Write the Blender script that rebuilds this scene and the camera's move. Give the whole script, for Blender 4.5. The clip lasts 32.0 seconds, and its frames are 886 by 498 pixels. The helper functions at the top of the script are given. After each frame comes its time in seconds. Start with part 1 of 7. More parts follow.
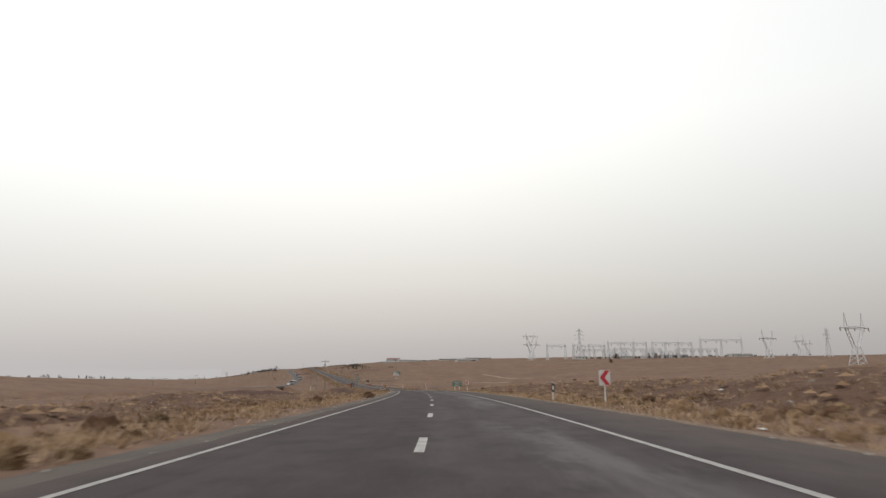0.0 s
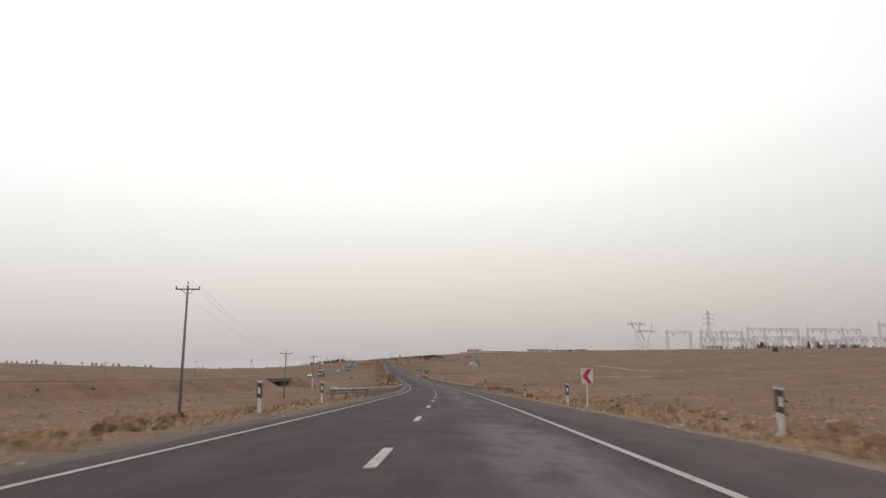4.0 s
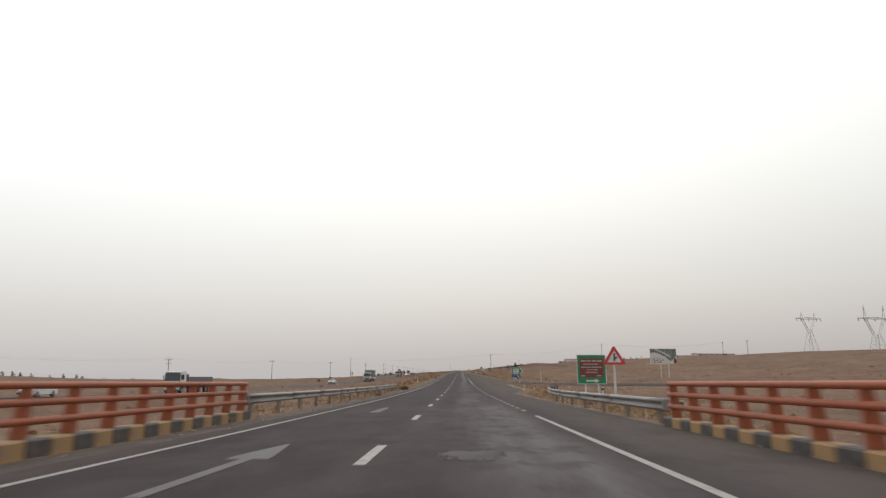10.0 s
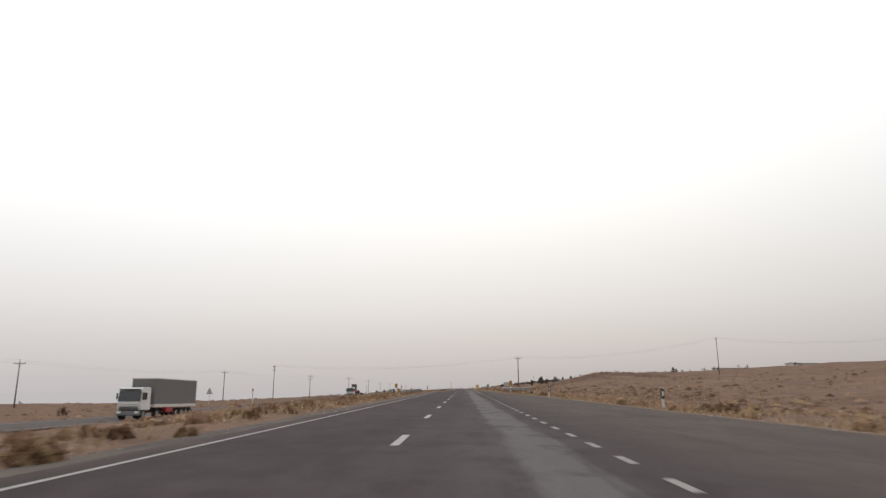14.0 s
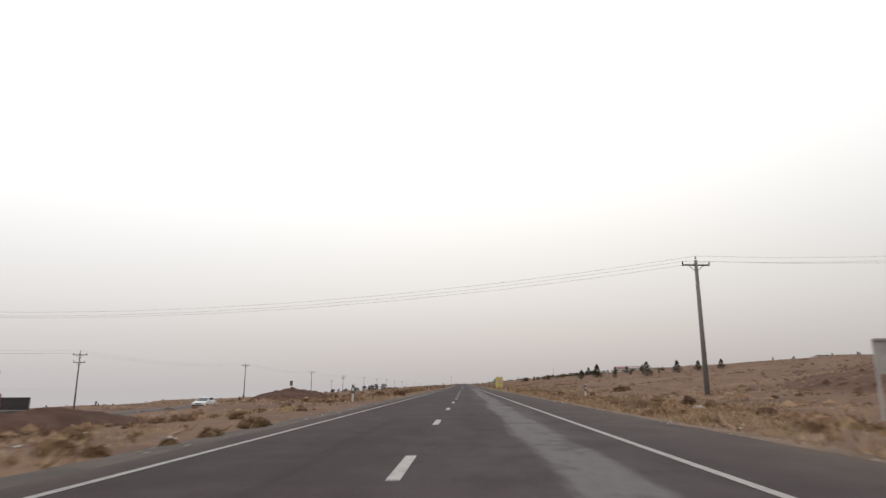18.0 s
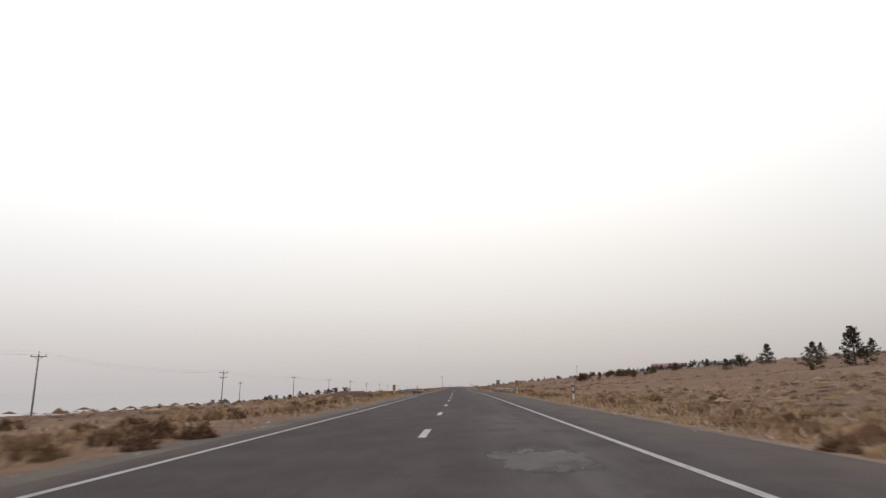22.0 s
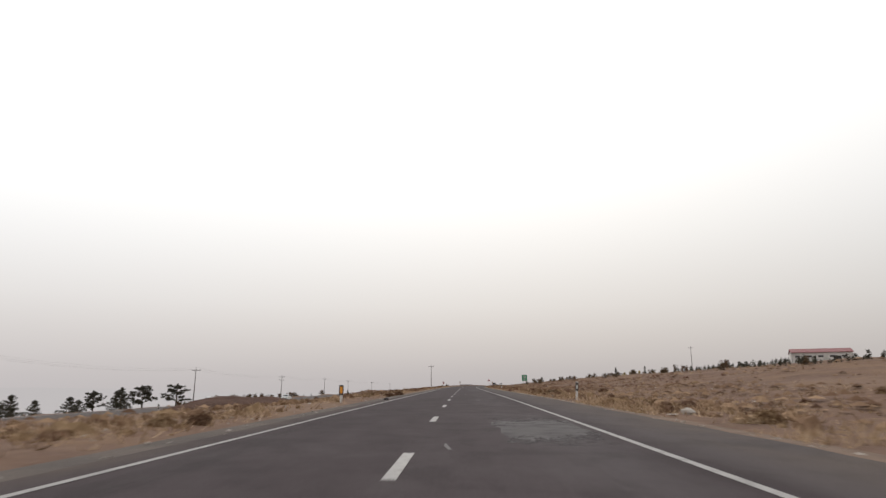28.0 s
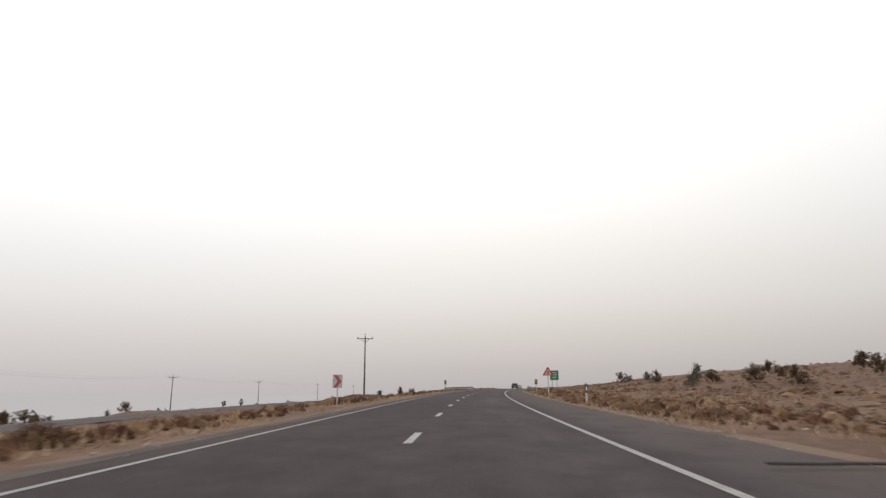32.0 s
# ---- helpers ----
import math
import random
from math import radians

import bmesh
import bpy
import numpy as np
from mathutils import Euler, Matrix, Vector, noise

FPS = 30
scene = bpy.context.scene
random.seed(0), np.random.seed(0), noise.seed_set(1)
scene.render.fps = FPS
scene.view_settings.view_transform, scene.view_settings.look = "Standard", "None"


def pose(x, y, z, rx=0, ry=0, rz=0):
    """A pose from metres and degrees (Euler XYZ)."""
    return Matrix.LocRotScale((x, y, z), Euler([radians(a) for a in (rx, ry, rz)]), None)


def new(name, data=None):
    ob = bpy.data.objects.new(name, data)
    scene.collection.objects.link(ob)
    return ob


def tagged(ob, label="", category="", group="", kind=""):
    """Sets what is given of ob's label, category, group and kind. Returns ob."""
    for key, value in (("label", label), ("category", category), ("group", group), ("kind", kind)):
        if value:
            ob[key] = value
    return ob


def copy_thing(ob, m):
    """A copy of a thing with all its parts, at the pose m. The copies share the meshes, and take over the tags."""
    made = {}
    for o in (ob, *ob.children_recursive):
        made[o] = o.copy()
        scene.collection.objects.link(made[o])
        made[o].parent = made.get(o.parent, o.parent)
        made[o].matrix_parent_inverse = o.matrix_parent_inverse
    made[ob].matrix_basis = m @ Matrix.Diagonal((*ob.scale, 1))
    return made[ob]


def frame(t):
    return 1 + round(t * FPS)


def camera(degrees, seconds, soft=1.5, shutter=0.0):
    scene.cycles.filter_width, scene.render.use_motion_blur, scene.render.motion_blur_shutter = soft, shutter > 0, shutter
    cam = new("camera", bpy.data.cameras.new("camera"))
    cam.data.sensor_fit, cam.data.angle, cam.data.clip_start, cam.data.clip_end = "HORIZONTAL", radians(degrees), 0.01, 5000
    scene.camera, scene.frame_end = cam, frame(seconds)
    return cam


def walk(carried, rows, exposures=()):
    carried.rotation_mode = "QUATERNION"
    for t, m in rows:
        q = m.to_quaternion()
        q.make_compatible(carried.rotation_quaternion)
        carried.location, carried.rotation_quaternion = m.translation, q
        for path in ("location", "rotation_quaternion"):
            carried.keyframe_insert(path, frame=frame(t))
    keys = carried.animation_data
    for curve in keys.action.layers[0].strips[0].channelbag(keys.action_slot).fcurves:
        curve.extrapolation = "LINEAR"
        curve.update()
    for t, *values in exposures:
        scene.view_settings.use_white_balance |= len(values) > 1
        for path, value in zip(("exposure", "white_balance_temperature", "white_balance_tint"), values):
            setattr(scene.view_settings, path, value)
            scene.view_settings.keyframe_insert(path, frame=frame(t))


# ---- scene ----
# ---- camera ----
cam = camera(69.04, 32.0, soft=1.4, shutter=0.15)
# seconds, eye x, y, z, heading (clockwise from +y), tilt, lean
PATH = [
    (0.0, 0.158, 1.445, 0.909, -0.256, 10.443, -0.46),
    (0.5, 0.270, 20.988, 0.470, -1.007, 10.348, -0.33),
    (1.0, 0.089, 40.408, -0.009, -2.147, 10.229, -0.30),
    (1.5, -0.422, 59.549, -0.508, -3.084, 10.250, -0.20),
    (2.0, -1.272, 78.371, -1.011, -4.173, 10.250, -0.18),
    (2.5, -2.452, 96.813, -1.525, -5.126, 10.089, -0.05),
    (3.0, -3.994, 115.027, -2.063, -6.179, 9.986, -0.03),
    (3.5, -5.810, 133.060, -2.619, -7.015, 9.938, 0.18),
    (4.0, -7.848, 150.953, -3.177, -7.681, 9.999, 0.14),
    (4.5, -10.058, 168.776, -3.737, -8.195, 10.018, 0.12),
    (5.0, -12.408, 186.599, -4.304, -8.636, 10.030, 0.11),
    (5.5, -14.888, 204.487, -4.876, -8.982, 10.111, 0.11),
    (6.0, -17.515, 222.507, -5.424, -9.279, 10.147, 0.13),
    (6.5, -20.333, 240.696, -5.935, -9.996, 10.307, 0.11),
    (7.0, -23.404, 258.942, -6.385, -11.286, 10.500, 0.06),
    (7.5, -26.900, 277.189, -6.700, -12.400, 10.880, 0.13),
    (8.0, -30.748, 295.366, -7.050, -13.269, 10.636, 0.37),
    (8.5, -34.806, 313.658, -7.263, -13.873, 10.946, 0.23),
    (9.0, -39.035, 331.910, -7.414, -14.422, 11.181, -0.09),
    (9.5, -43.413, 350.351, -7.554, -14.876, 11.261, -0.15),
    (10.0, -47.867, 368.860, -7.680, -14.975, 11.372, -0.05),
    (10.5, -52.338, 387.335, -7.792, -15.130, 11.472, 0.09),
    (11.0, -56.822, 405.800, -7.878, -15.353, 11.571, 0.17),
    (11.5, -61.309, 424.284, -7.889, -15.274, 11.738, 0.21),
    (12.0, -65.809, 442.907, -7.816, -15.074, 12.001, 0.23),
    (12.5, -70.360, 461.781, -7.639, -15.154, 12.423, 0.12),
    (13.0, -74.933, 480.784, -7.361, -15.338, 12.672, 0.06),
    (13.5, -79.482, 499.816, -7.060, -15.276, 12.788, -0.06),
    (14.0, -84.047, 518.746, -6.756, -15.185, 12.986, -0.19),
    (14.5, -88.657, 537.356, -6.444, -15.283, 12.887, -0.29),
    (15.0, -93.233, 555.809, -6.121, -15.264, 12.802, -0.39),
    (15.5, -97.706, 574.294, -5.792, -15.124, 12.754, -0.28),
    (16.0, -102.128, 592.789, -5.461, -15.150, 12.792, -0.19),
    (16.5, -106.533, 611.279, -5.140, -15.242, 12.762, -0.12),
    (17.0, -110.948, 629.751, -4.836, -15.346, 12.729, -0.06),
    (17.5, -115.394, 648.191, -4.564, -15.413, 12.640, -0.00),
    (18.0, -119.890, 666.590, -4.337, -15.381, 12.548, -0.17),
    (18.5, -124.362, 684.960, -4.129, -15.345, 12.507, -0.25),
    (19.0, -128.804, 703.312, -3.910, -15.287, 12.538, -0.32),
    (19.5, -133.212, 721.751, -3.682, -15.162, 12.602, -0.41),
    (20.0, -137.639, 740.195, -3.456, -15.197, 12.766, -0.46),
    (20.5, -142.131, 758.559, -3.232, -15.419, 12.684, -0.43),
    (21.0, -146.592, 776.956, -3.009, -15.367, 12.669, -0.53),
    (21.5, -150.924, 795.477, -2.783, -15.056, 12.713, -0.51),
    (22.0, -155.167, 814.073, -2.536, -14.935, 12.807, -0.50),
    (22.5, -159.383, 832.736, -2.267, -14.873, 12.732, -0.42),
    (23.0, -163.691, 851.347, -1.979, -15.001, 12.850, -0.44),
    (23.5, -168.202, 869.787, -1.681, -15.435, 12.752, -0.48),
    (24.0, -172.922, 888.140, -1.415, -15.849, 12.914, -0.49),
    (24.5, -177.663, 906.423, -1.188, -15.882, 12.454, -0.25),
    (25.0, -182.351, 924.717, -0.967, -15.605, 12.493, -0.12),
    (25.5, -186.933, 943.086, -0.739, -15.215, 12.572, -0.13),
    (26.0, -191.418, 961.520, -0.491, -15.061, 12.620, -0.10),
    (26.5, -195.857, 979.991, -0.216, -15.122, 12.681, -0.07),
    (27.0, -200.294, 998.467, 0.084, -15.254, 12.734, -0.05),
    (27.5, -204.738, 1016.928, 0.409, -15.352, 12.761, -0.04),
    (28.0, -209.193, 1035.356, 0.735, -15.391, 12.573, 0.03),
    (28.5, -213.667, 1053.754, 1.037, -15.307, 12.703, -0.02),
    (29.0, -218.145, 1072.223, 1.317, -15.334, 12.707, -0.05),
    (29.5, -222.604, 1090.801, 1.577, -15.274, 12.587, -0.09),
    (30.0, -227.093, 1109.461, 1.825, -15.245, 12.603, -0.15),
    (30.5, -231.628, 1128.192, 2.077, -15.187, 12.678, -0.26),
    (31.0, -236.084, 1146.903, 2.330, -15.045, 12.642, -0.31),
    (31.5, -240.351, 1165.495, 2.573, -14.961, 12.600, -0.26),
    (32.0, -244.472, 1184.037, 2.812, -14.870, 12.699, -0.30),
]
walk(cam, [(t, pose(x, y, z, 90 + tilt, 0, -turn) @ pose(0, 0, 0, 0, 0, lean))
           for t, x, y, z, turn, tilt, lean in PATH], [(0.0, 0.0, 6500, 7.5), (10.0, 0.0, 6500, 7.5), (14.0, 0.0, 6500, 10), (32.0, 0.0, 6500, 10)])

# ---- sky and light ----
world = bpy.data.worlds.new("overcast_sky")
scene.world = world
world.use_nodes = True
wn, wl = world.node_tree.nodes, world.node_tree.links
wn.clear()
SUN_ELEV, SUN_TURN = 48.0, -4.0      # degrees above the plain, degrees clockwise from +y
sky = wn.new("ShaderNodeTexSky")
sky.sky_type, sky.sun_disc = "NISHITA", False
sky.sun_elevation, sky.sun_rotation = radians(SUN_ELEV), radians(SUN_TURN)
sky.dust_density, sky.air_density = 6.0, 1.5
coord = wn.new("ShaderNodeTexCoord")
sep = wn.new("ShaderNodeSeparateXYZ")
wl.new(coord.outputs["Generated"], sep.inputs[0])
ramp = wn.new("ShaderNodeValToRGB")
ramp.color_ramp.interpolation = "B_SPLINE"
for pos, col in ((0.0, (0.49, 0.46, 0.463)), (0.05, (0.535, 0.508, 0.508)), (0.13, (0.66, 0.638, 0.634)),
                 (0.24, (0.84, 0.83, 0.82)), (0.36, (1.03, 1.025, 1.01)), (0.6, (1.07, 1.07, 1.06))):
    e = ramp.color_ramp.elements.new(pos) if pos not in (0.0,) else ramp.color_ramp.elements[0]
    e.position, e.color = pos, (*col, 1)
ramp.color_ramp.elements.remove(ramp.color_ramp.elements[-1])
wl.new(sep.outputs["Z"], ramp.inputs[0])
bg_cloud, bg_sky, add = wn.new("ShaderNodeBackground"), wn.new("ShaderNodeBackground"), wn.new("ShaderNodeAddShader")
# the cloud is a little thinner, so brighter, towards the west
lean_, tint = wn.new("ShaderNodeMath"), wn.new("ShaderNodeVectorMath")
lean_.operation, tint.operation = "MULTIPLY_ADD", "SCALE"
lean_.inputs[1].default_value, lean_.inputs[2].default_value = -0.20, 0.965
wl.new(sep.outputs["X"], lean_.inputs[0])
wl.new(ramp.outputs[0], tint.inputs[0]), wl.new(lean_.outputs[0], tint.inputs["Scale"])
wl.new(tint.outputs[0], bg_cloud.inputs["Color"])
wl.new(sky.outputs[0], bg_sky.inputs["Color"])
bg_cloud.inputs["Strength"].default_value, bg_sky.inputs["Strength"].default_value = 0.97, 0.05 * 0.3
wl.new(bg_cloud.outputs[0], add.inputs[0]), wl.new(bg_sky.outputs[0], add.inputs[1])
wl.new(add.outputs[0], wn.new("ShaderNodeOutputWorld").inputs[0])
lamp = bpy.data.lights.new("sun", "SUN")
lamp.energy, lamp.angle, lamp.color = 0.6, radians(25), (1.0, 0.96, 0.92)
sun = new("sun", lamp)
sun.matrix_world = pose(0, 0, 60, 90 - SUN_ELEV, 0, 180 - SUN_TURN)

# ---- the line of the road: curvature (1/km) and grade every 40 m from 40 m behind the start ----
KAPPA = [-0.558, -0.620, -0.796, -0.828, -0.798, -0.505, -0.483, -0.927, -0.697, -0.469, -0.198, -0.012, 0.142, -0.031, 0.034, 0.074, -0.028, -0.039, -0.012, -0.018, -0.070, 0.173, -0.077, -0.292, 0.063, 0.229, -0.049, 0.003, 0.020, -0.074, 0.125, 0.253, 0.838, 1.040, 0.938, 0.725, 0.524, 0.378, 0.275, 0.202, 0.152, 0.118, 0.097, 0.088]
GRADE = [-0.0173, -0.0212, -0.0257, -0.0271, -0.0307, -0.0312, -0.0319, -0.0269, -0.0177, -0.0082, -0.0068, -0.0052, 0.0038, 0.0152, 0.0156, 0.0172, 0.0175, 0.0156, 0.0107, 0.0121, 0.0119, 0.0117, 0.0141, 0.0161, 0.0115, 0.0121, 0.0150, 0.0178, 0.0152, 0.0128, 0.0133, 0.0124, 0.0143, 0.0143, 0.0130, 0.0109, 0.0086, 0.0065, 0.0048, 0.0035, 0.0025, 0.0018, 0.0012, 0.0008]
KNOT = np.arange(-40, -40 + 40 * len(KAPPA), 40.0)
RS = np.arange(-40, 1680.1, 4.0)
_k = np.interp(RS, KNOT, KAPPA) * 1e-3
RH = np.concatenate([[0], np.cumsum((_k[1:] + _k[:-1]) * 2)])
RH -= np.interp(0, RS, RH)
_g, _h = np.interp(RS, KNOT, GRADE), (RH[1:] + RH[:-1]) / 2
RX = np.concatenate([[0], np.cumsum(np.sin(_h) * 4)])
RY = np.concatenate([[0], np.cumsum(np.cos(_h) * 4)])
RZ = np.concatenate([[0], np.cumsum((_g[1:] + _g[:-1]) * 2)])
for a in (RX, RY, RZ):
    a -= np.interp(0, RS, a)
LANE, CYCLE, FIRST = 3.30, 9.25, 11.858     # lane width, dash spacing, first dash


def line(s, u):
    """World x, y of the place s metres along the road and u metres to its right; the heading there."""
    s, u = np.asarray(s, float), np.asarray(u, float)
    over = np.maximum(s - 1680, 0) + np.minimum(s + 40, 0)
    h = np.interp(s, RS, RH)
    x = np.interp(s, RS, RX) + over * np.sin(h)
    y = np.interp(s, RS, RY) + over * np.cos(h)
    far = np.clip((np.abs(u) - 120) / 500, 0, 1)
    hn = h * (1 - far) + radians(-10) * far
    return x + u * np.cos(hn), y - u * np.sin(hn), h


# heights of the land: beside the road against the road, farther off absolute
S_ST = np.array([-60, 90, 170, 230, 340, 440, 520, 650, 850, 1000, 1200, 1420, 1700])
U_L = [-5.6, -7.5, -10, -16, -28, -45, -75]
REL_L = np.array([[0, -.05, -.35, -.5, -.4, -.3, -1.3], [0, -.1, -.4, -.6, -.4, -.2, -1.3], [0, -.2, -.6, -1.0, -1.2, -1.5, -1.8],
                  [0, -.5, -1.4, -2.2, -2.4, -2.5, -2.5], [0, -.5, -1.5, -2.4, -2.5, -2.6, -2.8], [0, -.3, -.8, -1.4, -1.8, -2.3, -2.8],
                  [0, -.1, -.4, -.9, -1.7, -2.4, -3.2], [0, -.1, -.4, -.7, -1.6, -2.2, -2.6], [0, -.08, -.15, -.25, -1.3, -2.4, -3.3],
                  [0, -.08, -.15, -.3, -1.5, -3.0, -4.4], [0, -.1, -.5, -1.2, -2.6, -3.8, -5.0], [0, -.15, -.6, -1.25, -2.7, -3.9, -5.0],
                  [0, -.1, -.4, -.9, -2.2, -3.6, -5.0]])
A_L = {-150: [-3.5, -4.2, -4.2, -4.2, -4.6, -5.4, -6.2, -8.0, -11.5, -12.5, -12.5, -12, -11], -300: [-2.0, .5, 2.4, 3.4, 4.2, 2.6, -1.0, -5.5, -14, -27, -28, -28, -28],
       -700: [1, 5, 8.5, 10, 10, 7, 2, -6, -25, -50, -50, -50, -50], -1600: [0, 5, 8, 9, 8, 3, -14, -44, -60, -60, -60, -60, -60], -4500: [-60] * 13}
U_R = [5.6, 8.5, 11, 16, 28, 45]
REL_R = np.array([[0, -.05, -.1, .0, .3, .5], [0, -.25, -.4, -.25, .15, .35], [0, -.2, -.4, -.35, -.2, -.2], [0, -.1, -.5, -.6, -.9, -1.2],
                  [0, -.2, -1.2, -2.0, -2.2, -2.2], [0, -.1, -.8, -1.1, -1.1, -.8], [0, 0, -.1, -.1, .2, .9], [0, -.05, -.1, 0, .7, 1.9],
                  [0, -.05, -.05, .15, 1.0, 2.4], [0, -.05, -.05, .2, 1.4, 3.4], [0, -.05, -.05, .25, 1.3, 2.9], [0, -.05, 0, .25, 1.35, 3.2],
                  [0, -.05, 0, .3, 1.8, 4.2]])
A_R = {75: [1.2, -2, -5, -7.5, -9.8, -9.4, -7.0, -2.0, 3, 4.8, 6.5, 9.2, 9.8], 150: [2.5, -.5, -3, -4, -5, -4, -1.5, 3, 7, 9.7, 11.6, 15.5, 16.3],
       300: [5, 4, 4, 4, 4, 5, 6, 8, 11, 13, 16, 18.5, 20], 700: [9, 9, 9, 9, 9, 10, 11, 12, 13, 15, 19, 23, 24], 4500: [10] * 13}

# the other carriageway and the dry wash that both roads bridge
OPP_S = [-200, 150, 230, 290, 330, 390, 460, 545, 600, 720, 820, 1000, 1160, 1220, 1290, 1420, 1700]
OPP_U = [-170, -110, -88, -70, -58, -45.5, -37.5, -34, -31, -31, -34, -36, -38, -43, -52, -70, -110]
OPP_Z = [0.5, 0.7, 0.9, 0.9, 0.6, 0.1, -0.9, -1.7, -2.0, -1.8, -1.6, -1.8, -2.4, -3.0, -3.4, -3.9, -4.5]
# heaps and swells of earth: along, right, half length, half width, height
HEAPS = [(955.5, -6.6, 2.2, 1.1, .4), (692, 35, 22, 11, 1.9),
         (745, 62, 20, 12, 1.6), (268, 14.5, 9, 3.5, 1.3), (72, 21, 26, 5.5, .8), (26, 19, 27, 6.5, 1.25), (95, 17, 14, 4, .7), (120, 14, 10, 3, .6),
         (55, -20, 22, 4, .7), (110, -19, 20, 5, .9), (25, -13, 12, 3, .35), (404, -55, 14, 10, 1.2), (505, 15, 5, 4, .45)]


def land(s, u):
    """Height of the ground sheet, without its small relief."""
    s, u = np.broadcast_arrays(np.asarray(s, float), np.asarray(u, float))
    rz = np.interp(s, RS, RZ)
    us = sorted(A_L) + U_L[::-1] + U_R + sorted(A_R)
    table = [np.interp(s, S_ST, A_L[k]) for k in sorted(A_L)]
    table += [rz + np.interp(s, S_ST, REL_L[:, U_L.index(k)]) for k in U_L[::-1]]
    table += [rz + np.interp(s, S_ST, REL_R[:, U_R.index(k)]) for k in U_R]
    table += [np.interp(s, S_ST, A_R[k]) for k in sorted(A_R)]
    z = table[0].copy()
    for a, b, za, zb in zip(us[:-1], us[1:], table[:-1], table[1:]):
        f = np.clip((u - a) / (b - a), 0, 1)
        z = np.where((u >= a), za + (zb - za) * f, z)
    for hs, hu, ls, lu, hh in HEAPS:
        z = z + hh * np.exp(-((s - hs) / ls) ** 2 - ((u - hu) / lu) ** 2)
    uo, zo = np.interp(s, OPP_S, OPP_U), np.interp(s, OPP_S, OPP_Z) + rz
    f = np.clip((np.abs(u - uo) - 5.5) / 7, 0, 1)
    f = f * f * (3 - 2 * f)
    z = np.where(u < -12, (zo - .06) * (1 - f) + z * f, z)
    # the wash
    mid = 376 + .04 * (u + 6) + 2 * np.sin(u * .09)
    f = np.clip(1.35 - np.abs(s - mid) / np.where(u < -25, 12.5, 9), 0, 1)
    edge = np.clip((np.abs(u) - 6.5) / 3, 0, 1) * np.clip((140 - np.abs(u)) / 60, 0, 1)
    return z - (2.4 + 2.0 * np.clip((-u - 18) / 14, 0, 1)) * np.minimum(f, 1) * edge


def flat_side(s):
    """Right edge of the paving, which widens at the side road."""
    return np.interp(s, [-100, 425, 440, 451, 466, 476, 479, 483.5, 494.5, 497, 503, 517, 545, 590, 618, 9000], [5.6, 5.6, 8.2, 8.55, 8.7, 9.2, 10.3, 12.2, 12.2, 10.4, 9.8, 9.3, 9.0, 8.0, 5.6, 5.6])


def pave(s, u):
    """Height of the paving: it falls away to the right at the mouth of the side road."""
    return np.interp(s, RS, RZ) - np.interp(s, [425, 445, 480, 497, 506], [0, .015, .055, .055, 0]) * np.maximum(0, u - 6)


def relief(x, y, u):
    """Small bumps of the open land, none on the road."""
    a = min(1.0, max(0.0, (abs(u) - 7.0) / 10))
    n = noise.noise((x * .045, y * .045, 0)) * .6 + noise.noise((x * .15, y * .15, 7)) * .26 + noise.noise((x * .45, y * .45, 3)) * .10
    return a * n * (1 + min(abs(u), 300) / 250)


def fine(a, b, step):
    return list(np.arange(a, b, step))


SIDE = np.array([(490, 7.5), (491.5, 12), (492.2, 16.5), (491.5, 21), (489, 26), (484.5, 31.5), (479.5, 37)], float)
_t = np.linspace(0, len(SIDE) - 1, 80)
SIDE_S, SIDE_U = np.interp(_t, range(len(SIDE)), SIDE[:, 0]), np.interp(_t, range(len(SIDE)), SIDE[:, 1])


FIELD = np.array([(366, 26), (386, 44.5), (404, 57.5), (418, 67), (428, 75)], float)
_t = np.linspace(0, len(FIELD) - 1, 30)
FIELD_S, FIELD_U = np.interp(_t, range(len(FIELD)), FIELD[:, 0]), np.interp(_t, range(len(FIELD)), FIELD[:, 1])
LESSER_S, LESSER_U = np.concatenate([SIDE_S, FIELD_S]), np.concatenate([SIDE_U, FIELD_U])


def plain_side(s, u):
    # height of the side road: the land averaged over some metres
    return np.mean([land(s + a, u + b) for a in (-6, 0, 6) for b in (-6, 0, 6)], axis=0)


US = np.array(sorted([-4500, -2500, -1500, -1000, -700, -500, -400, -300, -230, -180, -150, -125, -112] + fine(-104, -76, 4.0) + fine(-76, -40, 2.5) + fine(-40, -22, 2.0)
                     + fine(-22, -7, .75) + [-6.5, -6.0, -5.6, -4.1, 0, 5.6, 6.0, 6.5] + fine(7, 24, .75) + fine(24, 76, 2.5) + [82, 90, 105, 125, 150, 180, 230, 300, 400, 500, 700, 1000, 1500, 2500, 4500]))
SG = np.array([-1500, -600, -250, -120, -80] + fine(-60, 1420, 2.0) + fine(1420, 1800, 10.0) + [1850, 1950, 2100, 2300, 2600, 3000, 3500, 4200])
_S, _U = np.meshgrid(SG, US, indexing="ij")
GX, GY, _ = line(_S, _U)
GZ = land(_S, _U) + np.array([[relief(GX[i, j], GY[i, j], US[j]) for j in range(len(US))] for i in range(len(SG))])
_paved = (_U > -4.6) & (_U < flat_side(_S) + .5)
GZ = np.where(_paved, pave(_S, _U) - .07, GZ)
_uo = np.interp(_S, OPP_S, OPP_U)
GZ = np.where(np.abs(_U - _uo) < 6, land(_S, _U), GZ)


